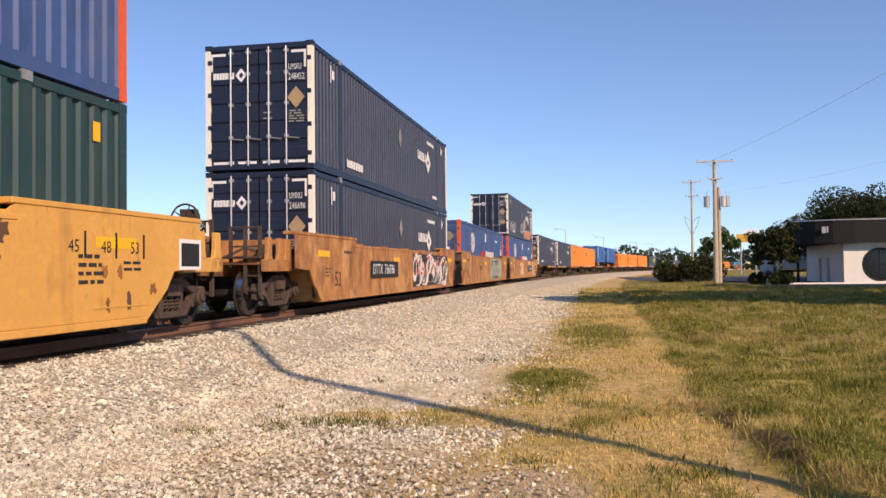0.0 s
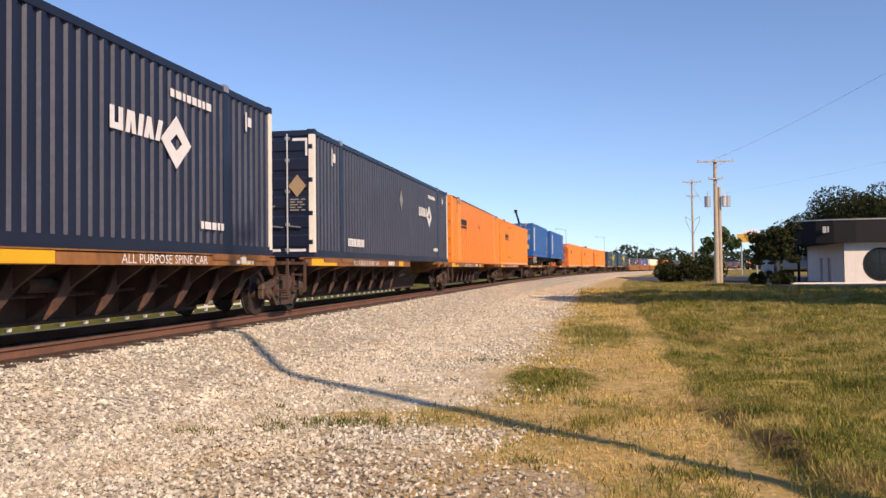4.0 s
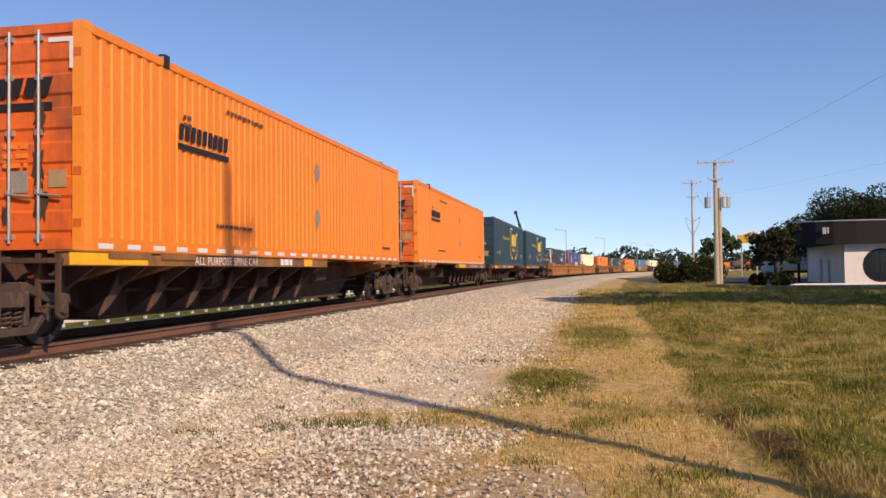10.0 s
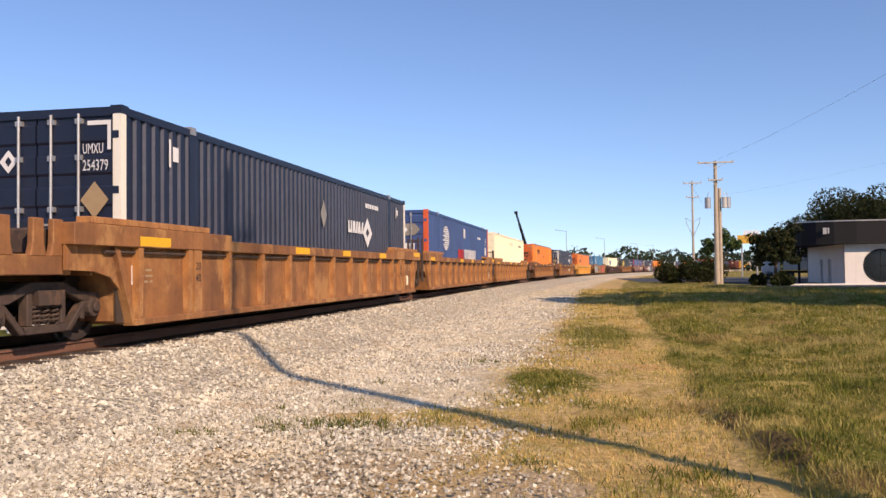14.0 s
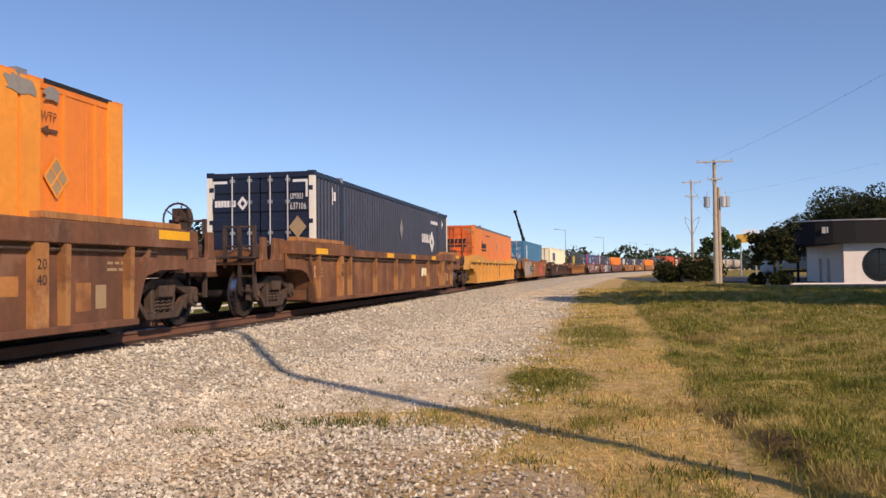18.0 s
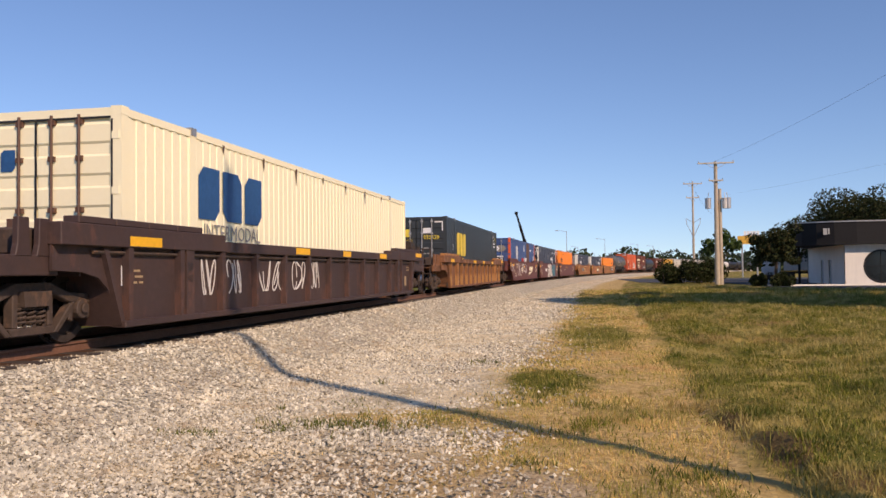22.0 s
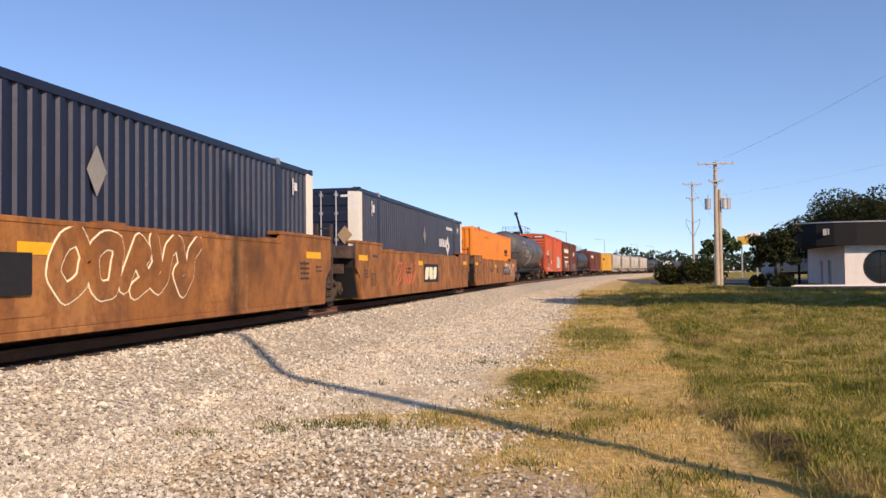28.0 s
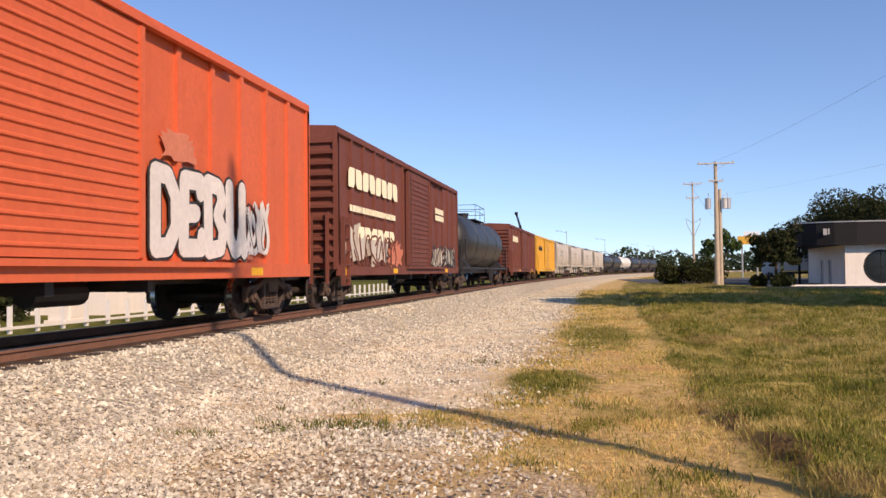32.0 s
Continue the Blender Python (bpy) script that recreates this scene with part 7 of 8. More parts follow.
trailer_chassis(173.2, 13.72, False, "black road chassis on a spine wagon, landing legs down")
sea_box(173.35, 1.95, 13.6, sea_blue, "bright blue 45-foot container with a tall white name board", door_end=False)
for u in (195.1, 213.3, 232.25):
    orange_box(u, FLAT, 0)
for u in (253.0, 271.3):
    emblem_box(u, FLAT, teal, "dark teal container with a yellow bracketed block emblem", csx_yellow, "teal")

wells([292.5, 312.2, 331.4], [281.1, 302.35, 321.8, 343.0], ochre_well, True, "rusted ochre ribbed container well wagon", cut=1.2)
w = wells([354.8], [343.0, 366.5], brown_well, True, "dark rusted brown ribbed container well wagon", cut=2.05)
side_text(w[0], "DTTX", -5.03, 0.82, 0.17, 1.382, cream, wide=0.8)
side_text(w[0], "56351", -4.55, 0.82, 0.17, 1.382, cream, wide=0.8)
w = wells([378.2], [366.5, 390.4], umber_well, True, "rusted ochre ribbed container well wagon with a block emblem", cut=2.1)
decal("emblem_board", [rect(2.85, 4.35, 0.62, 0.97)], patch_brown, w[0], side=1.38)
decal("emblem", word_bars(2.92, 0.65, 1.35, 0.29, 3, 0.1), cream, w[0], side=1.386, label="cream block emblem")
w = wells([402.4], [390.4, 414.2], yellow_well, True, "yellow ribbed container well wagon")
side_text(w[0], "53", -0.95, 0.5, 0.42, 1.382, tag_dark)
decal("spray_paint", scrawl(RNG, -0.1, 0.75, 1.1, 0.35, 4, 0.035) + scrawl(RNG, 0.0, 0.38, 1.0, 0.3, 4, 0.035), tag_dark, w[0], side=1.382, label="black spray tag")
w = wells([425.8], [414.2, 437.4], rust_well, False, "orange-brown container well wagon covered in spray paint", ["645317"], [-4.9])
decal("spray_ground", [ragged(RNG, -8.5, 0.24, 4.8, 1.2, 40, 0.05)], tag_tan, w[0], side=f - 0.004, label="tan spray-painted ground")
graffiti(RNG, w[0], -8.4, 0.28, 4.6, 1.14, 10, tag_grey, tag_dark, f, "grey spray-painted letters", 0.27, 0.05)
graffiti(RNG, w[0], 1.9, 0.3, 3.9, 1.08, 6, tag_pink, patch_brown, f, "salmon spray-painted letters", 0.26, 0.04)
w = wells([449.3], [437.65, 461.0], dark_well, True, "dark brown ribbed container well wagon with white spray tags", cut=1.2)
for a_, b_ in [(-6.02, 0.47), (-5.09, 0.54), (-4.09, 0.78), (-3.11, 0.67), (-2.13, 0.76), (-1.09, 0.59)]:
    decal("spray_tag", scrawl(RNG, a_, 0.5, b_, 0.62, 3, 0.025), tag_white, w[0], side=1.382, label="white spray tag")
wells([472.7], [461.0, 484.35], umber_well, True, "rusted ochre ribbed container well wagon", cut=2.05)
w = wells([496.0, 515.5, 535.1], [484.35, 505.8, 525.3, 546.7], red_well, False, "red-brown smooth-sided container well wagon", ["", "254730", ""], [0, -4.2, 0])
decal("emblem", word_bars(2.0, 0.84, 2.72, 0.33, 4, 0.35), cream, w[0], side=f, label="cream block emblem")
decal("emblem_wedge", [[(1.95, 0.72), (4.55, 0.8), (1.7, 0.5)]], cream, w[0], side=f)
loops = []
for y, z_, a, b, q, n_ in ((-5.3, 0.94, 0.36, 0.44, 0.3, 26), (-4.35, 0.95, 0.34, 0.42, 1.2, 22), (-3.75, 0.8, 0.5, 0.3, 3.0, 16), (-3.1, 1.05, 0.26, 0.32, 0.6, 24), (-2.55, 1.02, 0.22, 0.34, 1.4, 14), (-2.0, 1.06, 0.24, 0.3, 0.0, 22), (-1.4, 1.05, 0.2, 0.32, 2.0, 16), (-0.8, 1.02, 0.24, 0.36, 1.0, 20), (-0.3, 1.05, 0.2, 0.36, 4.0, 12)):
    loops += ribbon([(y + a * math.cos(q + 0.27 * k) + 0.012 * k, z_ + b * math.sin(q + 0.27 * k)) for k in range(n_)], 0.045)
decal("spray_paint", loops, tag_white, w[0], side=f, label="white spray-painted loops")
decal("yellow_panel", [rect(-9.55, -9.15, 1.16, 1.4)], yellow_mark, w[0], side=f, label="yellow reflective panel")
decal("yellow_smear", [ragged(RNG, -6.4, 1.0, 0.7, 0.2, 24, 0.5)], ochre_mark, w[0], side=f)
decal("small_lettering", small_bars(-8.9, 1.22, 0.7, 2, RNG, 0.05, 0.04) + [rect(-8.3, -8.12, 0.9, 1.08), rect(-7.0, -6.2, 0.46, 0.5), rect(-9.1, -8.3, 0.84, 0.87)], white_mark, w[0], side=f)
graffiti(RNG, w[1], -1.81, 0.32, 4.06, 1.02, "DRU", tag_white, tag_dark, f, "white spray-painted letters", 0.32)
graffiti(RNG, w[1], 2.25, 0.32, 3.27, 1.02, "NKU", tag_teal, tag_blue, f, "teal spray-painted letters", 0.27, 0.05)
w = wells([558.3, 577.8, 597.8], [546.7, 568.05, 587.9, 609.9], rust_well, False, "rust-stained orange-brown container well wagon", ["723729", "", "723729"], [-4.4, 0, 2.3])
graffiti(RNG, w[0], -1.05, 0.62, 3.45, 0.76, 5, rust_well, cream, f, "cream spray-painted outlines", 0.3, 0.045)
decal("spray_paint", scrawl(RNG, -0.7, 0.75, 0.9, 0.4, 3, 0.035), tag_dark, w[2], side=f, label="black spray tag")
graffiti(RNG, w[2], 6.3, 0.6, 2.2, 0.7, 4, rust_well, tag_white, f, "white spray-painted outlines", 0.2)
decal("spray_loops", scrawl(RNG, 3.0, 0.95, 2.6, 0.4, 5, 0.03), cream, w[2], side=f, label="pale spray loops")
decal("spray_paint", scrawl(RNG, -4.6, 0.45, 2.6, 0.75, 5, 0.05), tag_orange, w[1], side=f, label="orange spray tags")
decal("emblem_board", [rect(-0.75, 1.8, 0.5, 1.15)], black_mark, w[1], side=f)
decal("emblem", word_bars(-0.6, 0.6, 2.1, 0.44, 3, 0.15), cream, w[1], side=f + 0.006, label="cream block emblem on black")

navy_box(292.5, WELL, "254379", shift=-0.7)
striped_box(312.2, WELL)
emblem_box(331.4, WELL, cream, "cream corrugated container with grey lettering", csx_blue, "plain")
orange_box(354.8, WELL, 1)
navy_box(378.5, WELL, "637106", shift=0.5)
orange_box(402.4, WELL, 2)
sea_box(425.8, WELL, 13.72, light_blue, "weathered light blue 45-foot container with a white name board")
emblem_box(449.3, WELL, cream, "cream container with a large blue block emblem and rust marks", csx_blue, "cream")
emblem_box(472.7, WELL, charcoal, "charcoal smooth-sided container with a large yellow block emblem", csx_yellow, "dark")
striped_box(496.0, WELL, True)
navy_box(515.5, WELL, "255147")
orange_box(535.1, WELL, 0)
navy_box(558.3, WELL, front=True, wide=0.38)
navy_box(578.0, WELL, front=False, wide=0.3, shift=0.15)
orange_box(597.8, WELL, 0, front=True)

tank_car(619.75, 17.3, 1.46, tank_grey, "dusty dark grey tank wagon with yellow stripes and a white scrawl", 9.85, 9.85)
box_car(638.75, 16.5, box_red, "faded red-orange boxcar with white spray paint", 9.15, 9.25, [
    ("end_board", patch_brown, (0.2, 1.3, 4.1, 4.4)),
    ("board", patch_brown, (-7.4, -6.5, 1.1, 2.45)), ("board", patch_brown, (-6.15, -5.4, 1.1, 2.4)),
    ("text", white_mark, ("152", -7.3, 1.75, 0.34)), ("text", white_mark, ("255", -6.1, 1.7, 0.34)),
    ("dashes", white_mark, (-7.3, 1.5, 0.6, 2, 0.09)), ("dashes", white_mark, (-6.0, 1.5, 0.5, 2, 0.09)),
    ("scrawl", tag_white, (-7.6, 2.4, 2.0, 0.55, 5, 0.05)), ("scrawl", tag_pink, (-5.2, 1.15, 1.2, 1.2, 3, 0.14)), ("scrawl", tag_white, (-7.4, 1.0, 2.6, 0.25, 4, 0.08)),
    ("board", cream, (-3.3, -2.9, 1.6, 1.95)), ("patch", box_pale, (2.0, 2.5, 1.4, 0.5)), ("patch", box_pale, (3.4, 1.05, 2.2, 0.3)), ("board", black_mark, (0.55, 0.95, 1.15, 1.42)),
    ("graffiti", tag_white, (1.95, 1.2, 3.1, 1.15, "DEBU")), ("scrawl", tag_white, (5.05, 1.2, 0.9, 1.0, 4, 0.12)), ("scrawl", tag_dark, (5.1, 1.25, 0.8, 0.9, 3, 0.03)), ("scrawl", ochre_mark, (-5.0, 2.6, 1.6, 0.7, 4, 0.05))], door_at=0.0, tall=4.42)
box_car(657.15, 16.4, box_brown, "rust-brown boxcar with pale block lettering and spray paint", 9.15, 9.15, [
    ("blocks", cream, (-7.4, 3.0, 5.0, 0.5, 8, 0.0)), ("dashes", cream, (-7.3, 2.4, 4.6, 1, 0.16)), ("blocks", cream, (-6.6, 1.75, 3.8, 0.3, 6, 0.0)),
    ("patch", hopper_grey, (-7.9, 0.95, 2.4, 1.25)), ("patch", hopper_grey, (-5.9, 0.95, 2.6, 1.1)), ("patch", box_pale, (-3.9, 0.95, 2.2, 0.9)), ("scrawl", box_brown, (-7.6, 1.0, 4.8, 0.9, 9, 0.06)),
    ("dashes", cream, (3.3, 3.05, 1.6, 2, 0.2)), ("patch", hopper_grey, (2.2, 0.95, 3.0, 0.9)), ("patch", tag_grey, (4.6, 0.95, 3.0, 1.0)), ("scrawl", tag_dark, (2.4, 1.0, 5.0, 0.85, 9, 0.07))], door_at=0.4, tall=4.3)
tank_car(675.4, 14.6, 1.38, tank_black, "black tank wagon with a top walkway", 9.1, 9.1, stripes=False)
box_car(693.75, 16.6, box_brown, "dark brown boxcar behind a black tank wagon", 9.25, 9.25, [("blocks", cream, (-6.8, 2.9, 3.0, 0.4, 5, 0.0))])
box_car(712.0, 16.2, box_yellow, "yellow boxcar with black block lettering", 9.0, 9.0, [("blocks", black_mark, (-6.8, 2.7, 3.0, 0.4, 5, 0.0))])
for i in range(4):
    hopper_car(729.5 + i * 16.75, 15.2, hopper_grey, "pale dusty covered hopper wagon", 8.37, 8.37)
for i, bodym in enumerate((tank_black, tank_black, tank_white, tank_black, tank_black, tank_black)):
    tank_car(796.4 + i * 16.9, 14.2, 1.4, bodym, "white tank wagon with a top walkway" if bodym is tank_white else "black tank wagon with a top walkway", 8.45, 8.45, stripes=False)


# ---- trees, bushes, far woods ----
def leaf_cloud(rng, blobs, count, size, flat=0.7):
    """Many small leaf cards in loose clumps round the given blobs (x, y, z, r)."""
    nr = np.random.RandomState(rng.randint(0, 10 ** 6))
    tot = sum(b[3] ** 2 for b in blobs)
    vs, fs, o = [], [], 0
    for bx, by, bz, br in blobs:
        k = max(8, int(count * br * br / tot))
        d = nr.normal(size=(k, 3))
        d /= np.linalg.norm(d, axis=1)[:, None]
        rad = br * (0.55 + 0.5 * nr.rand(k) ** 0.6)
        c = np.array([bx, by, bz]) + d * rad[:, None] * np.array([1, 1, flat])
        a = nr.normal(size=(k, 3))
        b = np.cross(a, nr.normal(size=(k, 3)))
        a *= (size * (0.5 + nr.rand(k)) / np.linalg.norm(a, axis=1))[:, None]
        b *= (size * 0.7 * (0.5 + nr.rand(k)) / np.linalg.norm(b, axis=1))[:, None]
        quad = np.stack([c - a, c - b, c + a * 1.1, c + b], 1).reshape(-1, 3)
        vs.append(quad)
        fs.append(np.arange(4 * k).reshape(k, 4) + o)
        o += 4 * k
    return np.concatenate(vs).tolist(), np.concatenate(fs).tolist()


def tree(x, y, height, spread, words, seed, leaves=2600, size=0.28, trunk=0.35, low=0.35, leaf_mat=None):
    """A tapered trunk with limbs, and a crown of many leaf clumps with gaps."""
    rng = random.Random(seed)
    t = tagged(new("tree"), words, "tree", "trees beside the line")
    t.location = (x, y, hills(x, y) - 0.02)
    m = Mesh()
    fork = height * low
    m.tube([(0, 0, 0), (rng.uniform(-0.1, 0.1), 0.05, fork * 0.6), (0, 0, fork * 1.1), (0.1, 0, height * 0.75)], [trunk * 1.25, trunk, trunk * 0.8, 0.06], 9)
    blobs = []
    n = 14 if leaves > 3000 else 9 if leaves > 800 else 5
    for i in range(n):
        q = i * 2.4 + rng.uniform(-0.4, 0.4)
        rr = spread * rng.uniform(0.4, 0.8)
        zz = height * rng.uniform(low + 0.15, 0.86)
        tip = (rr * math.cos(q), rr * math.sin(q), zz)
        m.tube([(0, 0, fork * rng.uniform(0.8, 1.2)), (tip[0] * 0.5, tip[1] * 0.5, fork + (zz - fork) * 0.65), tip], [trunk * 0.5, trunk * 0.3, 0.04], 6)
        for k in range(3):
            blobs.append((tip[0] + rng.uniform(-1, 1) * spread * 0.25, tip[1] + rng.uniform(-1, 1) * spread * 0.25, tip[2] + rng.uniform(-0.1, 0.12) * height, spread * rng.uniform(0.22, 0.36)))
    blobs.append((0, 0, height - spread * 0.3, spread * 0.4))
    if leaves > 3000:
        for k in range(90):
            q, rr, zz = rng.uniform(0, 6.3), math.sqrt(rng.random()), rng.uniform(0.25, 1)
            dome = math.sqrt(max(0, 1 - rr * rr * 0.92))
            blobs.append((spread * 0.95 * rr * math.cos(q), spread * 0.95 * rr * math.sin(q), height * (0.3 + 0.6 * dome * zz), spread * rng.uniform(0.13, 0.2)))
    solid("trunk", m, bark, t)
    vs, fs = leaf_cloud(rng, blobs, leaves, size)
    cm = Mesh()
    cm.v, cm.f = vs, fs
    part("crown", cm.data("crown", leaf_mat or foliage, fix=False), t)
    return t


def bush(x, y, r, h, seed, leaves=700, leaf_mat=None, words="dense dark green bush on the verge"):
    rng = random.Random(seed)
    t = tagged(new("bush"), words, "bush", "bushes beside the line")
    t.location = (x, y, hills(x, y) - 0.02)
    for k in range(3):
        q = k * 2.1
        solid("stem", Mesh().tube([(0.1 * math.cos(q), 0.1 * math.sin(q), 0), (r * 0.4 * math.cos(q), r * 0.4 * math.sin(q), h * 0.7)], [0.06, 0.02], 5), bark, t)
    blobs = [(rng.uniform(-0.6, 0.6) * r, rng.uniform(-0.6, 0.6) * r, h * rng.uniform(0.3, 0.75), r * rng.uniform(0.35, 0.55)) for _ in range(8)]
    vs, fs = leaf_cloud(rng, blobs, leaves * 2, 0.115, h / r * 0.8)
    vs = [(a, b, max(0.02, c)) for a, b, c in vs]
    cm = Mesh()
    cm.v, cm.f = vs, fs
    part("crown", cm.data("crown", leaf_mat or bush_foliage, fix=False), t)
    return t


for i, (x, y, r, h) in enumerate([(6.2, 88, 1.3, 1.7), (8.0, 88.5, 1.6, 2.3), (9.6, 87, 1.6, 2.4), (11.3, 87.5, 1.5, 2.6), (7.3, 94, 1.8, 2.3), (10.2, 94, 2.1, 3.2), (12.8, 73.5, 0.7, 1.0), (14.3, 71.5, 0.9, 1.1)]):
    bush(x, y, r, h, 40 + i)
for i, (x, y, r, h) in enumerate([(-20, 19, 1.3, 1.6), (-21.5, 22, 1.6, 1.9), (-20.5, 25.5, 1.4, 1.5), (-19.5, 42, 1.6, 1.6), (-20, 48, 1.8, 2.0), (-19.5, 55, 1.8, 1.8)]):
    bush(x, y, r, h, 140 + i, 500, None, "low dark bush beyond the white fence")
tree(14.0, 72, 4.9, 1.8, "small dark-leaved tree before the white building", 3, 6500, 0.12, 0.13, 0.42)
tree(28.6, 100, 9.5, 8.2, "broad dark green oak behind the building", 4, 60000, 0.13, 0.45, 0.3)
tree(41.0, 103, 8.4, 8.0, "broad dark green oak behind the building", 5, 16000, 0.28, 0.45, 0.3)
tree(15.6, 116, 7.0, 2.6, "slender light green tree behind the utility poles", 6, 800, 0.26, 0.14, 0.35, foliage_light)
for i, (x, y, h, s) in enumerate([(16.5, 26.5, 17.6, 4.2), (24, 25, 17, 5), (32.5, 24.5, 17, 5.5), (42, 25, 16.4, 5.5), (18.5, 31, 17.2, 4.2), (26, 31, 16.5, 5), (35, 31, 16.5, 5.5), (46, 31, 16.5, 5.5), (24, 46, 15, 4.5), (28.5, 52, 14.5, 5), (37, 51, 15, 5.5)]):
    tree(x, y, h, s, "leafy roadside tree that shades the grass", 70 + i, 2800, 0.45, 0.35, 0.35)
for i, (x, y, h, s) in enumerate([(-66, 78, 6.0, 3), (-70, 92, 5.6, 3), (-48, 66, 4.6, 2.0), (-52, 96, 7.8, 4.2), (-44, 110, 7.0, 4), (-38, 120, 8.5, 4.5), (-33, 132, 9, 5), (-60, 120, 7.6, 5), (-26, 150, 9, 5), (-40, 60, 5.5, 2.6), (-30, 92, 6.5, 3)]):
    tree(x, y, h, s, "leafy tree beyond the railway line", 90 + i, 900, 0.4, 0.3, 0.3, foliage_light if i % 3 == 1 else foliage)


def far_woods():
    rng = random.Random(8)
    blobs = []
    for i in range(330):
        a = radians(-75 + 150 * i / 330 + rng.uniform(-0.2, 0.2))
        d = rng.uniform(380, 520)
        h = rng.uniform(7.5, 12.0) * (1.25 if i % 7 == 0 else 1)
        blobs.append((d * math.sin(a), d * math.cos(a), h * 0.45, h * 0.62))
    m = Mesh()
    m.v, m.f = leaf_cloud(rng, blobs, 60000, 1.0, 0.9)
    tagged(new("far_woods", m.data("far_woods", far_foliage, fix=False)), "distant line of green woods on the horizon", "woods", kind="stuff")


far_woods()


# ---- poles, wires, lamps ----
def utility_pole(x, y, h, words, arms, transformers=False, r=0.17, twin=False):
    p = tagged(new("utility_pole"), words, "utility pole", "utility poles")
    p.location = (x, y, hills(x, y) - 0.05)
    solid("shaft", Mesh().cyl("z", (0, 0), r, 0, h, 14, r * 0.62), concrete_pole, p, smooth=True)
    if twin:
        solid("prop_shaft", Mesh().cyl("z", (0.36, 0.1), r * 0.8, 0, h * 0.78, 12, r * 0.6), concrete_pole, p, smooth=True)
    for z, w in arms:
        arm = solid("crossarm", Mesh().box(-w / 2, w / 2, -r - 0.1, -r * 0.5, z - 0.06, z + 0.06).tube([(-w * 0.3, -r - 0.02, z), (0, -r, z - 0.6)], 0.02, 5).tube([(w * 0.3, -r - 0.02, z), (0, -r, z - 0.6)], 0.02, 5), hopper_grey, p)
        for k in (-0.47, 0.0, 0.47) if w > 1.2 else (-0.45, 0.45):
            m = Mesh().cyl("z", (k * w, -r - 0.05), 0.035, z + 0.06, z + 0.12, 8).cyl("z", (k * w, -r - 0.05), 0.07, z + 0.12, z + 0.2, 10, 0.04)
            solid("insulator", m, galv, arm)
    if not transformers and arms:
        m = Mesh()
        for s in (-1, 1):
            m.tube([(s * 0.85, -r, 7.7), (s * 0.75, -r, 7.0), (0, -r, 5.4)], 0.035, 5)
        solid("bracket", m.tube([(-0.85, -r, 7.7), (0, -r, 7.1), (0.85, -r, 7.7)], 0.035, 5), galv, p)
    if transformers:
        for s, c in ((-0.75, galv), (0.8, tank_white), (1.05, galv)):
            m = Mesh().cyl("z", (s, -0.1), 0.28, h * 0.62, h * 0.62 + 0.95, 16).cyl("z", (s, -0.1), 0.3, h * 0.62 + 0.95, h * 0.62 + 1.0, 16)
            m.tube([(s, -0.1, h * 0.62 + 1.0), (s * 0.9, -0.1, h * 0.62 + 1.5)], 0.03, 6)
            solid("transformer", m, c, p, smooth=True)
    return p


utility_pole(10.55, 81.5, 11.7, "tall wooden utility pole with a crossarm and transformers", [(11.55, 3.3), (9.9, 1.3)], True, 0.25, True)
utility_pole(10.75, 104, 12.2, "slim utility pole with stacked crossarms", [(11.9, 2.2), (10.2, 1.5)], False, 0.16)
shade_pole = utility_pole(7.8, 0.2, 16.5, "tall plain wooden pole beside the track, casting a long shadow", [], False, 0.15)
twigs = Mesh()
twigs.v, twigs.f = leaf_cloud(random.Random(17), [(0.3, 0.33, 15.3, 0.42), (0.22, 0.24, 14.6, 0.34), (0.4, 0.42, 15.9, 0.25)], 170, 0.07)
part("vine", twigs.data("vine", foliage, fix=False), shade_pole, "dry vine on the pole")


def wire(a, b, sag, r=0.012):
    a, b = Vector(a), Vector(b)
    pts = [a.lerp(b, i / 24) - Vector((0, 0, sag * 4 * (i / 24) * (1 - i / 24))) for i in range(25)]
    w = tagged(new("overhead_wire", Mesh().tube(pts, r, 5).data("overhead_wire", wire_mat, True)), "thin dark overhead wire between utility poles", "wire", "overhead wires")
    return w


wire((10.5, 81.3, 11.7), (21.8, -1.7, 15.4), 1.4, 0.007)
wire((10.9, 81.3, 8.4), (24, 0, 8.0), 0.9, 0.0035)
wire((10.4, 104, 12.1), (26, 190, 12), 1.2)


def street_lamp(x, y, h, arm, words="tall galvanised street lamp with a curved arm"):
    p = tagged(new("street_lamp"), words, "street lamp", "street lamps")
    p.location = (x, y, -0.02)
    solid("post", Mesh().cyl("z", (0, 0), 0.12, 0, h, 12, 0.06).cyl("z", (0, 0), 0.22, 0, 0.4, 12), galv, p, smooth=True)
    solid("arm", Mesh().tube([(0, 0, h - 0.4), (arm * 0.4, 0, h - 0.05), (arm, 0, h + 0.05)], 0.045, 6), galv, p)
    solid("lamp_head", Mesh().prism("y", [(arm - 0.1, h - 0.02), (arm + 0.7, h - 0.02), (arm + 0.6, h + 0.14), (arm, h + 0.14)], -0.16, 0.16), galv, p)


for x, y, h, a in [(-8.6, 200, 11.0, -2.6), (0.5, 270, 11.5, -2.8), (14, 350, 12, -3), (-55.3, 70.8, 10.8, 2.0), (-9, 300, 10, -2.4), (22, 380, 12, -3)]:
    street_lamp(x, y, h, a)


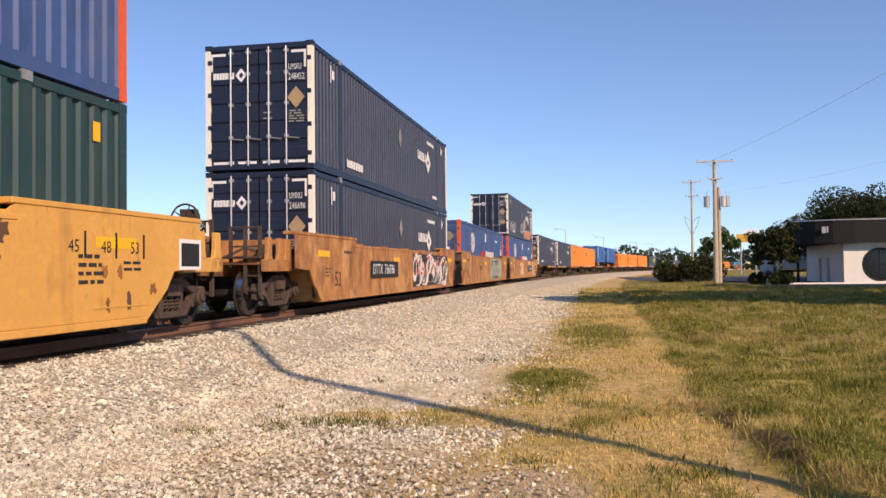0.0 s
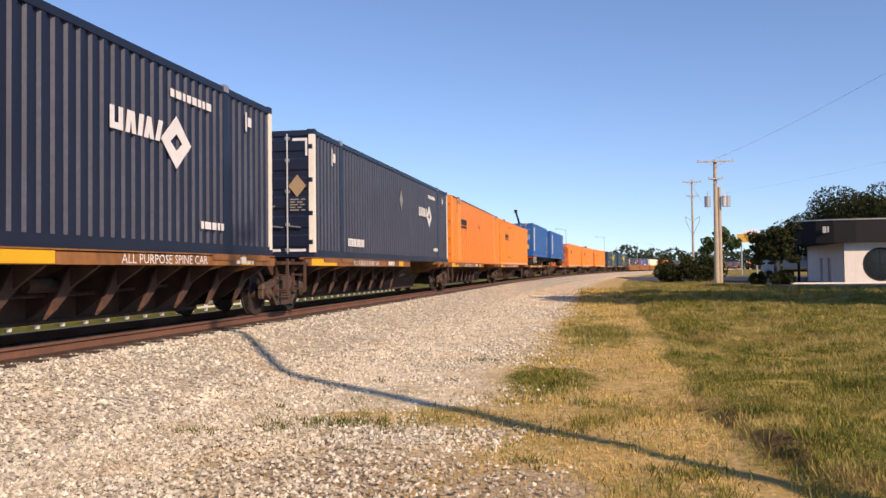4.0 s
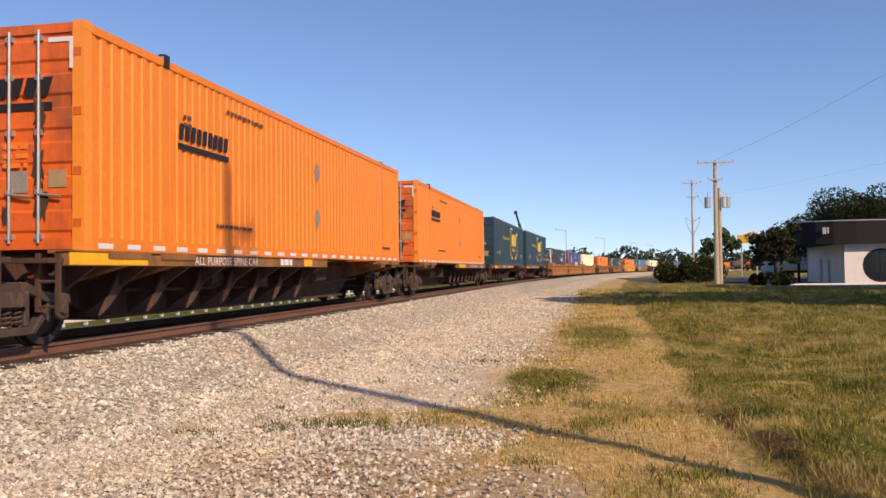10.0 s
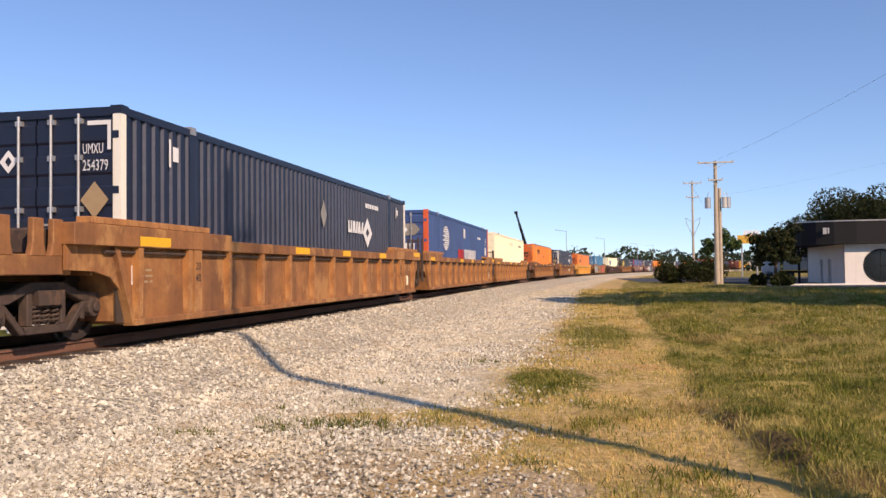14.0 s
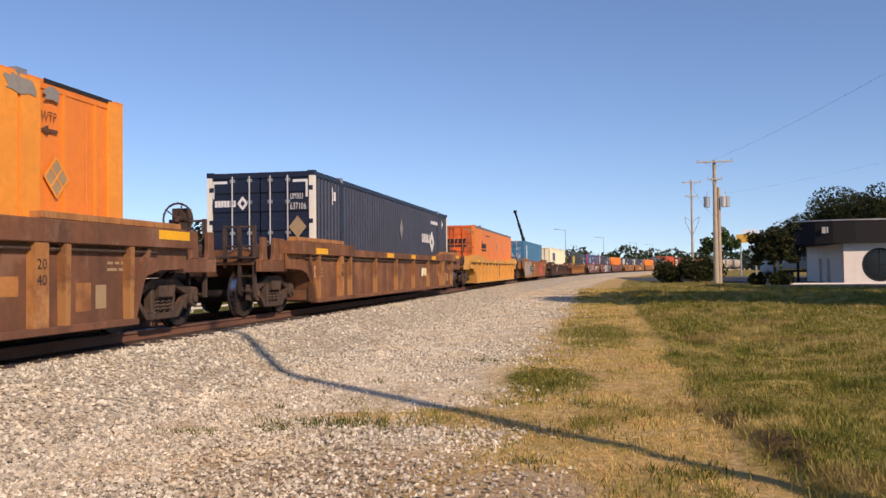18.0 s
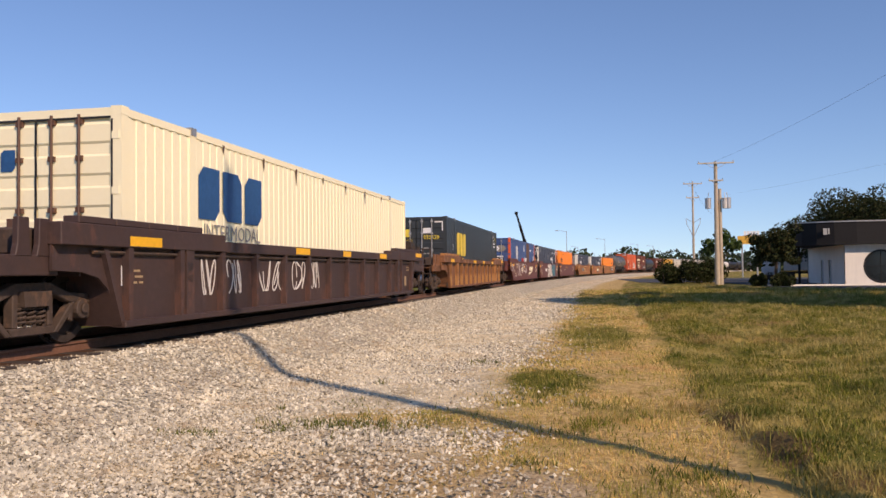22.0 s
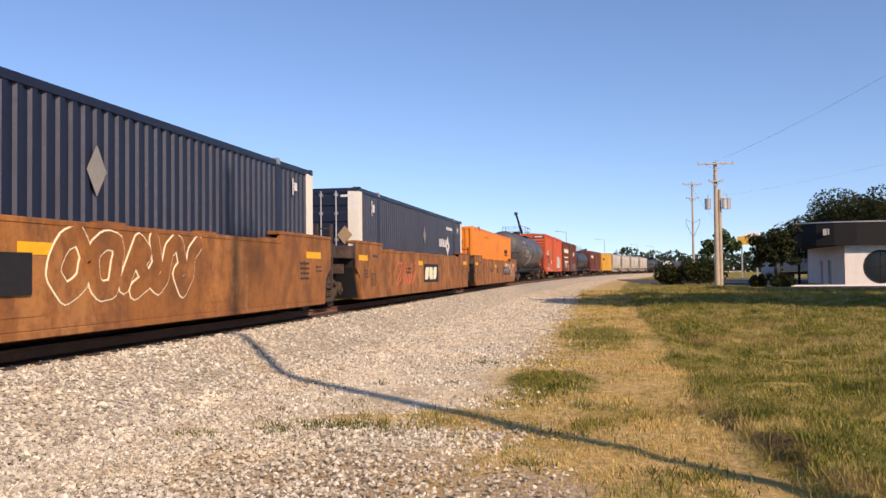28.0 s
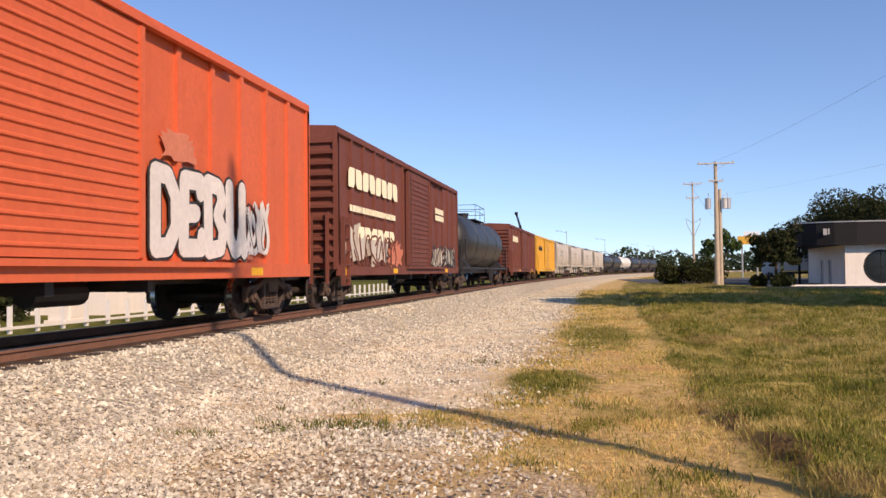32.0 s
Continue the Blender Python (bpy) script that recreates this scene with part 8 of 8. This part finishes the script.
def crane():
    c = tagged(new("mobile_crane"), "dark mobile crane with its telescopic boom raised", "crane")
    c.location = (-13.6, 149, -0.02)
    m = Mesh()
    m.box(-1.2, 1.2, -3.5, 3.5, 0.75, 1.5)
    m.box(-1.2, 1.2, 1.6, 3.4, 1.5, 2.8)
    solid("carrier", m, chassis_black, c, bevel=0.05)
    for y in (-2.4, -1.0, 2.2):
        for s in (-1, 1):
            solid("wheel", Mesh().lathe([(s * 0.95, 0.2), (s * 0.95, 0.55), (s * 1.28, 0.55), (s * 1.28, 0.2)], 18, "x").moved(0, y, 0.55), tyre, c)
    solid("cab", Mesh().prism("x", [(-1.6, 1.5), (0.6, 1.5), (0.6, 2.3), (0.0, 3.1), (-1.6, 3.1)], -1.1, 1.1), fascia_dark, c)
    m = Mesh()
    a, b = Vector((0.9, -0.5, 2.6)), Vector((-1.75, 0.0, 11.9))
    for k, (t0, t1, w_) in enumerate(((0, 0.5, 0.34), (0.42, 0.78, 0.27), (0.72, 1.0, 0.2))):
        m.tube([a.lerp(b, t0), a.lerp(b, t1)], w_, 4)
    m.box(b.x - 0.3, b.x + 0.25, -0.2, 0.2, b.z - 0.2, b.z + 0.3)
    solid("boom", m, fascia_dark, c)


crane()


# ---- the white building, forecourt and what stands round it ----
def white_building():
    b = tagged(new("roadside_building"), "white stucco building with a dark overhanging fascia and a round window", "building")
    b.location = (20.1, 75.2, 0)
    cx, cz, r, n = 2.85, 1.6, 1.36, 32
    m = Mesh()
    ring = [(cx + r * math.cos(2 * math.pi * k / n), cz + r * math.sin(2 * math.pi * k / n)) for k in range(n)]
    outer = []
    for k in range(n):
        q = 2 * math.pi * k / n
        t = 1 / max(abs(math.cos(q)) / 2.85, abs(math.sin(q)) / (1.6 if math.sin(q) < 0 else 1.84))
        outer.append((cx + t * math.cos(q), cz + t * math.sin(q)))
    corner = math.atan2(1.72, 2.85)
    for q in (corner, math.pi - corner, math.pi + corner, 2 * math.pi - corner):
        outer[round(q / (2 * math.pi) * n) % n] = (cx + math.copysign(2.85, math.cos(q)), 3.44 if math.sin(q) > 0 else 0.0)
    for yy in (0.0, 0.25):
        o = len(m.v)
        m.v += [(x, yy, z) for x, z in outer] + [(x, yy, z) for x, z in ring]
        m.f += [(o + k, o + (k + 1) % n, o + n + (k + 1) % n, o + n + k) for k in range(n)]
    m.f += [(n + k, n + (k + 1) % n, 3 * n + (k + 1) % n, 3 * n + k) for k in range(n)]
    m.box(5.7, 17.5, 0.0, 0.25, 0.0, 3.44)
    solid("front_wall", m, stucco, b)
    m = Mesh()
    for y0, y1 in ((0.25, 4.2), (5.3, 7.0), (8.0, 13.0)):
        m.box(0, 0.25, y0, y1, 0, 3.44)
    m.box(0, 0.25, 4.2, 5.3, 2.2, 3.44)
    m.box(0, 0.25, 7.0, 8.0, 2.2, 3.44)
    m.box(0, 17.5, 12.75, 13.0, 0, 3.44)
    m.box(17.25, 17.5, 0.25, 12.75, 0, 3.44)
    solid("side_wall", m, stucco, b)
    solid("side_door", Mesh().box(0.1, 0.16, 4.2, 5.3, 0, 2.2), galv, b)
    solid("side_door", Mesh().box(0.1, 0.16, 7.0, 8.0, 0, 2.2), galv, b)
    m = Mesh()
    prof = [(-3.85, 3.4), (-3.75, 2.2), (-3.2, 1.0), (-2.2, 0.1), (-0.9, -0.45), (0.8, -0.7), (19, -0.7), (19, 14), (-1.3, 14)]
    m.prism("z", prof, 3.44, 5.35)
    solid("fascia", m, fascia_dark, b, "dark overhanging fascia")
    m = Mesh().prism("z", [(a * 1.01 - 0.02, c * 1.01 - 0.04) for a, c in prof], 5.35, 5.45)
    solid("roof_edge", m, galv, b, "pale metal roof edge")
    w_ = solid("round_window", Mesh().tube([(x, 0.05, z) for x, z in ring], 0.09, 6, True), fascia_dark, b)
    solid("pane", Mesh().cyl("y", (cx, cz), r, 0.18, 0.2, 28), dark_glass, w_)
    solid("glazing_bars", Mesh().box(cx - 0.03, cx + 0.03, 0.14, 0.18, cz - r, cz + r).box(cx - r, cx + r, 0.14, 0.18, cz - 0.03, cz + 0.03), fascia_dark, w_)
    solid("canopy_post", Mesh().cyl("z", (-1.9, 8.0), 0.12, 0, 3.44, 10), fascia_dark, b)
    decal("fascia_sign", [rect(-1.75, -1.45, 4.3, 4.85), rect(-1.38, -1.2, 4.35, 4.85)], galv, b, end=-0.3)
    return b


white_building()
pad = Mesh().prism("z", [(13.2, 60), (80, 53), (80, 135), (2, 135), (4, 98), (12.6, 95)], -0.2, 0.03)
structure("road", pad.data("road", asphalt), "grey asphalt forecourt and road beside the building", "road")
kerb = Mesh().prism("x", [(0, 0), (0.16, 0), (0.16, 0.13), (0.03, 0.13)], 0, 26).moved(15, 72.6, 0.02)
structure("kerb", kerb.data("kerb", stucco), "pale concrete kerb round the building", "kerb")


def sign_board():
    s = tagged(new("roadside_sign"), "yellow roadside sign on two posts with white blocks above", "sign")
    s.location = (24.3, 147, 0)
    solid("post", Mesh().cyl("z", (-1.2, 0), 0.14, 0, 5.7, 10), galv, s)
    solid("post", Mesh().cyl("z", (1.2, 0), 0.14, 0, 5.7, 10), galv, s)
    solid("panel", Mesh().box(-1.9, 1.9, -0.15, 0.15, 5.6, 7.0), box_yellow, s, "yellow panel")
    decal("white_blocks", word_bars(-0.9, 7.1, 2.6, 0.7, 5, 0, False), white_mark, s, end=-0.1)
    solid("bracket", Mesh().box(-0.9, 1.7, -0.08, 0.08, 7.0, 7.1), galv, s)


sign_board()


def road_truck(x, y, turn, words):
    t = tagged(new("road_truck"), words, "truck")
    t.matrix_basis = pose(x, y, 0.03, 0, 0, turn)
    solid("trailer_box", Mesh().box(-1.25, 1.25, -6, 4, 1.15, 3.6), tank_white, t, bevel=0.04)
    solid("cab", Mesh().prism("x", [(4.4, 0.6), (6.6, 0.6), (6.6, 1.5), (6.1, 2.7), (4.4, 3.0)], -1.15, 1.15), tank_white, t, bevel=0.05)
    solid("windscreen", Mesh().prism("x", [(6.62, 1.55), (6.64, 1.6), (6.2, 2.55), (6.16, 2.55)], -1.0, 1.0), dark_glass, t)
    solid("frame", Mesh().box(-0.5, 0.5, -5.8, 6.4, 0.75, 1.05), chassis_black, t)
    for yy in (-5.0, -3.8, 3.2, 5.7):
        for s in (-1, 1):
            solid("wheel", Mesh().lathe([(s * 0.85, 0.2), (s * 0.85, 0.5), (s * 1.15, 0.5), (s * 1.15, 0.2)], 18, "x").moved(0, yy, 0.5), tyre, t)


road_truck(26.3, 110, 78, "white box truck parked beyond the small tree")


def low_house():
    b = tagged(new("low_building"), "long low pale building with a shallow white roof beyond the track", "building")
    b.location = (-19, 29, 0)
    solid("wall", Mesh().box(-11, 0, 0, 9.5, 0, 2.7), stucco, b)
    solid("roof", Mesh().prism("y", [(-11.5, 2.7), (0.5, 2.7), (0.5, 2.8), (-5.5, 3.7), (-11.5, 2.8)], -0.5, 10), tank_white, b, "shallow white metal roof")
    for y in (1.5, 4.2, 7.0):
        w_ = solid("window", Mesh().box(0, 0.05, y, y + 1.3, 1.0, 2.1), dark_glass, b)
        solid("sill", Mesh().box(0, 0.12, y - 0.08, y + 1.38, 0.93, 1.0), white_wood, w_)
    solid("door", Mesh().box(0, 0.05, 8.2, 9.1, 0, 2.05), galv, b)


low_house()


def fence():
    fe = tagged(new("post_fence"), "low white wooden post fence on grass beyond the track", "fence")
    fe.location = (-15.7, 14, 0)
    post = Mesh().box(-0.05, 0.05, -0.05, 0.05, 0, 0.74).data("post", white_wood)
    for k in range(44):
        part("post", post, fe, at=(0, k * 1.12, 0))
    solid("rail", Mesh().box(0.05, 0.085, 0, 48.2, 0.12, 0.2), white_wood, fe)


fence()


def relay_box(x, y, w_, h, words, material):
    b = tagged(new("equipment_cabinet"), words, "cabinet")
    b.location = (x, y, 0)
    solid("case", Mesh().box(-w_ / 2, w_ / 2, -w_ / 2, w_ / 2, 0.1, h), material, b, bevel=0.02)
    solid("plinth", Mesh().box(-w_ / 2 - 0.08, w_ / 2 + 0.08, -w_ / 2 - 0.08, w_ / 2 + 0.08, 0, 0.1), stucco, b)
    solid("cabinet_door", Mesh().box(w_ / 2, w_ / 2 + 0.02, -w_ * 0.42, w_ * 0.42, 0.2, h - 0.1), material, b)


relay_box(-18.5, 21.5, 0.9, 1.5, "white equipment cabinet behind the fence", tank_white)
relay_box(-17.5, 24.5, 0.8, 1.2, "pale equipment cabinet behind the fence", stucco)


# ---- loose stones and grass ----
def scatter(n, x0, x1, y0, y1, rs, power=1.6):
    """Places, thicker near the camera."""
    y = y0 * (y1 / y0) ** (rs.rand(n) ** (1 / power * 1.0))
    return x0 + (x1 - x0) * rs.rand(n), y


def ballast_height(x):
    return np.interp(x - TRACK_X, [1.72, 2.0, 2.75, 3.1], [0.52, 0.42, 0.06, 0.0])


def build_stones():
    rs = np.random.RandomState(11)
    xa, ya = scatter(34000, -6.55, -4.4, 3.5, 70, rs, 1.0)
    xb, yb = scatter(76000, -4.7, -0.2, 3.5, 48, rs, 0.9)
    keep = rs.rand(len(xb)) < np.where(yb < 8, np.clip((-0.2 - xb) / 1.6, 0.03, 1), np.clip((-0.9 - xb) / 1.3, 0.06, 1))
    keep &= (np.hypot((xb + 1.8) / 1.5, (yb - 6.0) / 1.0) > 1) | (rs.rand(len(xb)) < 0.4)
    x, y = np.concatenate([xa, xb[keep]]), np.concatenate([ya, yb[keep]])
    n = len(x)
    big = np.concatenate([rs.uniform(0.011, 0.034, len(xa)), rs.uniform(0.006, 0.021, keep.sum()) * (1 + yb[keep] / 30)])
    z = ballast_height(x) + big * 0.25
    base = np.array([(1, 0, 0), (0, 1, 0), (-1, 0, 0), (0, -1, 0), (0, 0, 0.8), (0, 0, -0.8)])
    p = base[None] * rs.uniform(0.6, 1.35, (n, 6, 1)) + rs.normal(size=(n, 6, 3)) * 0.22
    q = rs.rand(n) * 6.28
    c, s = np.cos(q)[:, None], np.sin(q)[:, None]
    p = np.stack([p[:, :, 0] * c - p[:, :, 1] * s, p[:, :, 0] * s + p[:, :, 1] * c, p[:, :, 2]], 2)
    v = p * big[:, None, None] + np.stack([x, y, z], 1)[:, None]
    tri = np.array([(0, 1, 4), (1, 2, 4), (2, 3, 4), (3, 0, 4), (1, 0, 5), (2, 1, 5), (3, 2, 5), (0, 3, 5)])
    f = (tri[None] + 6 * np.arange(n)[:, None, None]).reshape(-1, 3)
    m = Mesh()
    m.v, m.f = v.reshape(-1, 3).tolist(), f.tolist()
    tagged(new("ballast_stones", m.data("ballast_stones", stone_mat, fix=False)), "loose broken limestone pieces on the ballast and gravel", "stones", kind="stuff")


def blades(x, y, hgt, rs, width=0.0024):
    n = len(x)
    z = np.array([hills(a, b) for a, b in zip(x, y)])
    q = rs.rand(n) * 6.28
    lean = rs.uniform(0.2, 0.9, n) * hgt
    dx, dy = np.cos(q), np.sin(q)
    w_ = width * rs.uniform(0.6, 1.5, n) * (1 + y / 14)
    p = np.stack([x, y, z - 0.005], 1)
    sidev = np.stack([-dy * w_, dx * w_, 0 * w_], 1)
    mid = p + np.stack([dx * lean * 0.35, dy * lean * 0.35, hgt * 0.5], 1)
    tip = p + np.stack([dx * lean, dy * lean, hgt], 1)
    v = np.stack([p, mid + sidev, tip, mid - sidev], 1).reshape(-1, 3)
    f = (np.array([0, 1, 2, 3])[None] + 4 * np.arange(n)[:, None]).tolist()
    m = Mesh()
    m.v, m.f = v.tolist(), f
    return m


def build_grass():
    rs = np.random.RandomState(21)

    def edge_noise(x, y):
        return np.array([1.1 * noise.noise((a * 0.5, b * 0.5, 0.3)) + 0.6 * noise.noise((a * 1.6, b * 1.6, 5.0)) for a, b in zip(x, y)])
    x, y = scatter(760000, -2.6, 22, 4.2, 62, rs, 1.0)
    lat, dep = x * 0.982 + y * 0.19, y * 0.982 - x * 0.19
    ok = (lat / dep < 0.6) & ((x < 13.2) | (y < 60 - (x - 13.4) * 0.105))
    x, y = x[ok], y[ok]
    e = x + edge_noise(x, y) * 0.38
    clump = np.array([noise.noise((a * 2.3, b * 2.3, 9.0)) for a, b in zip(x, y)])
    fine = np.array([noise.noise((a * 6.0, b * 5.0, 2.0)) for a, b in zip(x, y)])

    def spot(cx, cy, rx, ry):
        return np.hypot((x - cx) / rx, (y - cy) / ry) + 0.5 * clump + 0.3 * fine < 0.95 + 0.5 * (rs.rand(len(x)) - 0.5)
    dusty = spot(-0.6, 5.9, 0.6, 0.5) | spot(-1.7, 6.1, 1.3, 0.8)
    grassy = np.clip((e + 1.6) / 0.7, 0.015, 1) + 0.8 * spot(-1.9, 8.5, 1.1, 0.5)
    hay = (e < 1.1) & (rs.rand(len(x)) < grassy * np.where(dusty, 0.18, 1)) & (clump + 0.5 * fine > -0.62)
    lush = spot(-0.75, 11.6, 0.62, 1.3) | spot(-0.1, 20.0, 0.9, 3.0)
    mixed = np.array([noise.noise((a * 0.9, b * 0.9, 4.4)) for a, b in zip(x, y)]) + 0.25 * fine
    e += 1.1 - verge_line(y)
    green = (e >= 1.1 + 0.3 * (rs.rand(len(x)) - 0.5)) | (hay & (lush | (mixed > 0.42) | (rs.rand(len(x)) < 0.06 + 0.18 * np.clip(mixed + 0.3, 0, 1))))
    hay &= ~green
    bare = np.array([bank(a, b)[1] if abs(a - 1.4) < 1 and b < 11 else 0.0 for a, b in zip(x, y)]) > 0.11
    green &= ~bare | (rs.rand(len(x)) < 0.35)
    hay &= ~bare | (rs.rand(len(x)) < 0.3)
    far = 1 + np.clip(y - 10, 0, 60) / 30
    tuft = np.array([noise.noise((a * 1.25, b * 1.0, 6.6)) for a, b in zip(x, y)])
    hh = rs.uniform(0.014, 0.056, len(x)) * (1 + 1.0 * np.clip(clump, -0.6, 1) + 0.7 * np.clip(fine, -0.5, 1) + 0.8 * np.clip(tuft, -0.5, 1)) * far
    m = blades(x[hay], y[hay], hh[hay] * 0.8, rs)
    tagged(new("dry_grass", m.data("dry_grass", dry_grass, fix=False)), "short straw-coloured dry grass along the gravel", "grass", kind="stuff")
    m = blades(x[green], y[green], hh[green] * 1.5, rs, 0.0028)
    tagged(new("green_grass", m.data("green_grass", green_grass, fix=False)), "short patchy green and yellow grass of the verge", "grass", kind="stuff")
    xs, ys, hs = [], [], []
    for cx, cy, sx, sy, k, h in [(-2.55, 8.0, 0.42, 0.16, 420, 0.1), (-3.15, 7.7, 0.12, 0.1, 90, 0.07), (-3.95, 7.45, 0.16, 0.09, 110, 0.07), (-2.0, 13.9, 0.16, 0.16, 90, 0.09), (-1.0, 9.9, 0.3, 0.3, 160, 0.08), (-0.6, 6.6, 0.12, 0.1, 80, 0.07), (-2.9, 9.3, 0.2, 0.2, 60, 0.06), (1.4, 8.6, 0.15, 0.2, 240, 0.1), (1.72, 7.1, 0.15, 0.25, 260, 0.1), (2.1, 6.3, 0.15, 0.2, 200, 0.1), (0.6, 6.3, 0.25, 0.15, 200, 0.1), (-3.6, 8.9, 0.05, 0.05, 14, 0.1), (-3.0, 11.0, 0.08, 0.06, 22, 0.12), (-1.2, 12.6, 0.1, 0.08, 40, 0.07), (-4.9, 9.6, 0.05, 0.05, 26, 0.05)]:
        xs.append(rs.normal(cx, sx, k)), ys.append(rs.normal(cy, sy, k)), hs.append(rs.uniform(0.4, 1.2, k) * h)
    m = blades(np.concatenate(xs), np.concatenate(ys), np.concatenate(hs) * 0.8, rs, 0.004)
    tagged(new("weeds", m.data("weeds", weed_mat, fix=False)), "scattered low green weeds in the gravel", "weeds", kind="stuff")


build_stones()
build_grass()


def build_ties():
    bed = structure("sleepers", Mesh().box(TRACK_X - 0.2, TRACK_X + 0.2, -6, -5.7, 0.36, 0.5).data("sleepers", tie_wood), "dark creosoted timber sleepers under the rails", "sleepers")
    tie = Mesh().box(-1.3, 1.3, -0.115, 0.115, 0.36, 0.555).data("sleeper", tie_wood, bevel=0.012)
    far = Mesh()
    for k in range(330):
        s = -4 + k * 0.52
        x, y, th = track(s)
        if s < 60:
            ob = part("sleeper", tie, bed)
            ob.matrix_basis = pose(x, y, 0, 0, 0, -math.degrees(th))
        else:
            far.box(x - 1.3, x + 1.3, y - 0.115, y + 0.115, 0.36, 0.555)
    tagged(part("sleeper_rest", far.data("sleeper_rest", tie_wood), bed), kind="stuff")


build_ties()


# ---- what moves ----
def travelled(t):
    """Metres the train has rolled towards the camera at t seconds."""
    return 19.6 * t + 0.12 * max(0.0, t - 27.0) ** 2


def motions():
    times = [float(i) for i in range(33)]
    for ob, u, z in TRAIN:
        rows = []
        for t in times:
            x, y, th = track(u - travelled(t))
            rows.append((t, pose(x, y, RAIL_Z + z, 0, 0, -math.degrees(th))))
        walk(ob, rows)
    for s in (1, -1):
        first, rest = WHEELS[s][0], WHEELS[s][1:]
        walk(first, [(i / FPS, pose(0, s * 0.89, WHEEL_R, math.degrees(travelled(i / FPS) / WHEEL_R))) for i in range(32 * FPS + 1)])
        act, slot = first.animation_data.action, first.animation_data.action_slot
        for w_ in rest:
            w_.rotation_mode = "QUATERNION"
            ad = w_.animation_data_create()
            ad.action, ad.action_slot = act, slot


motions()
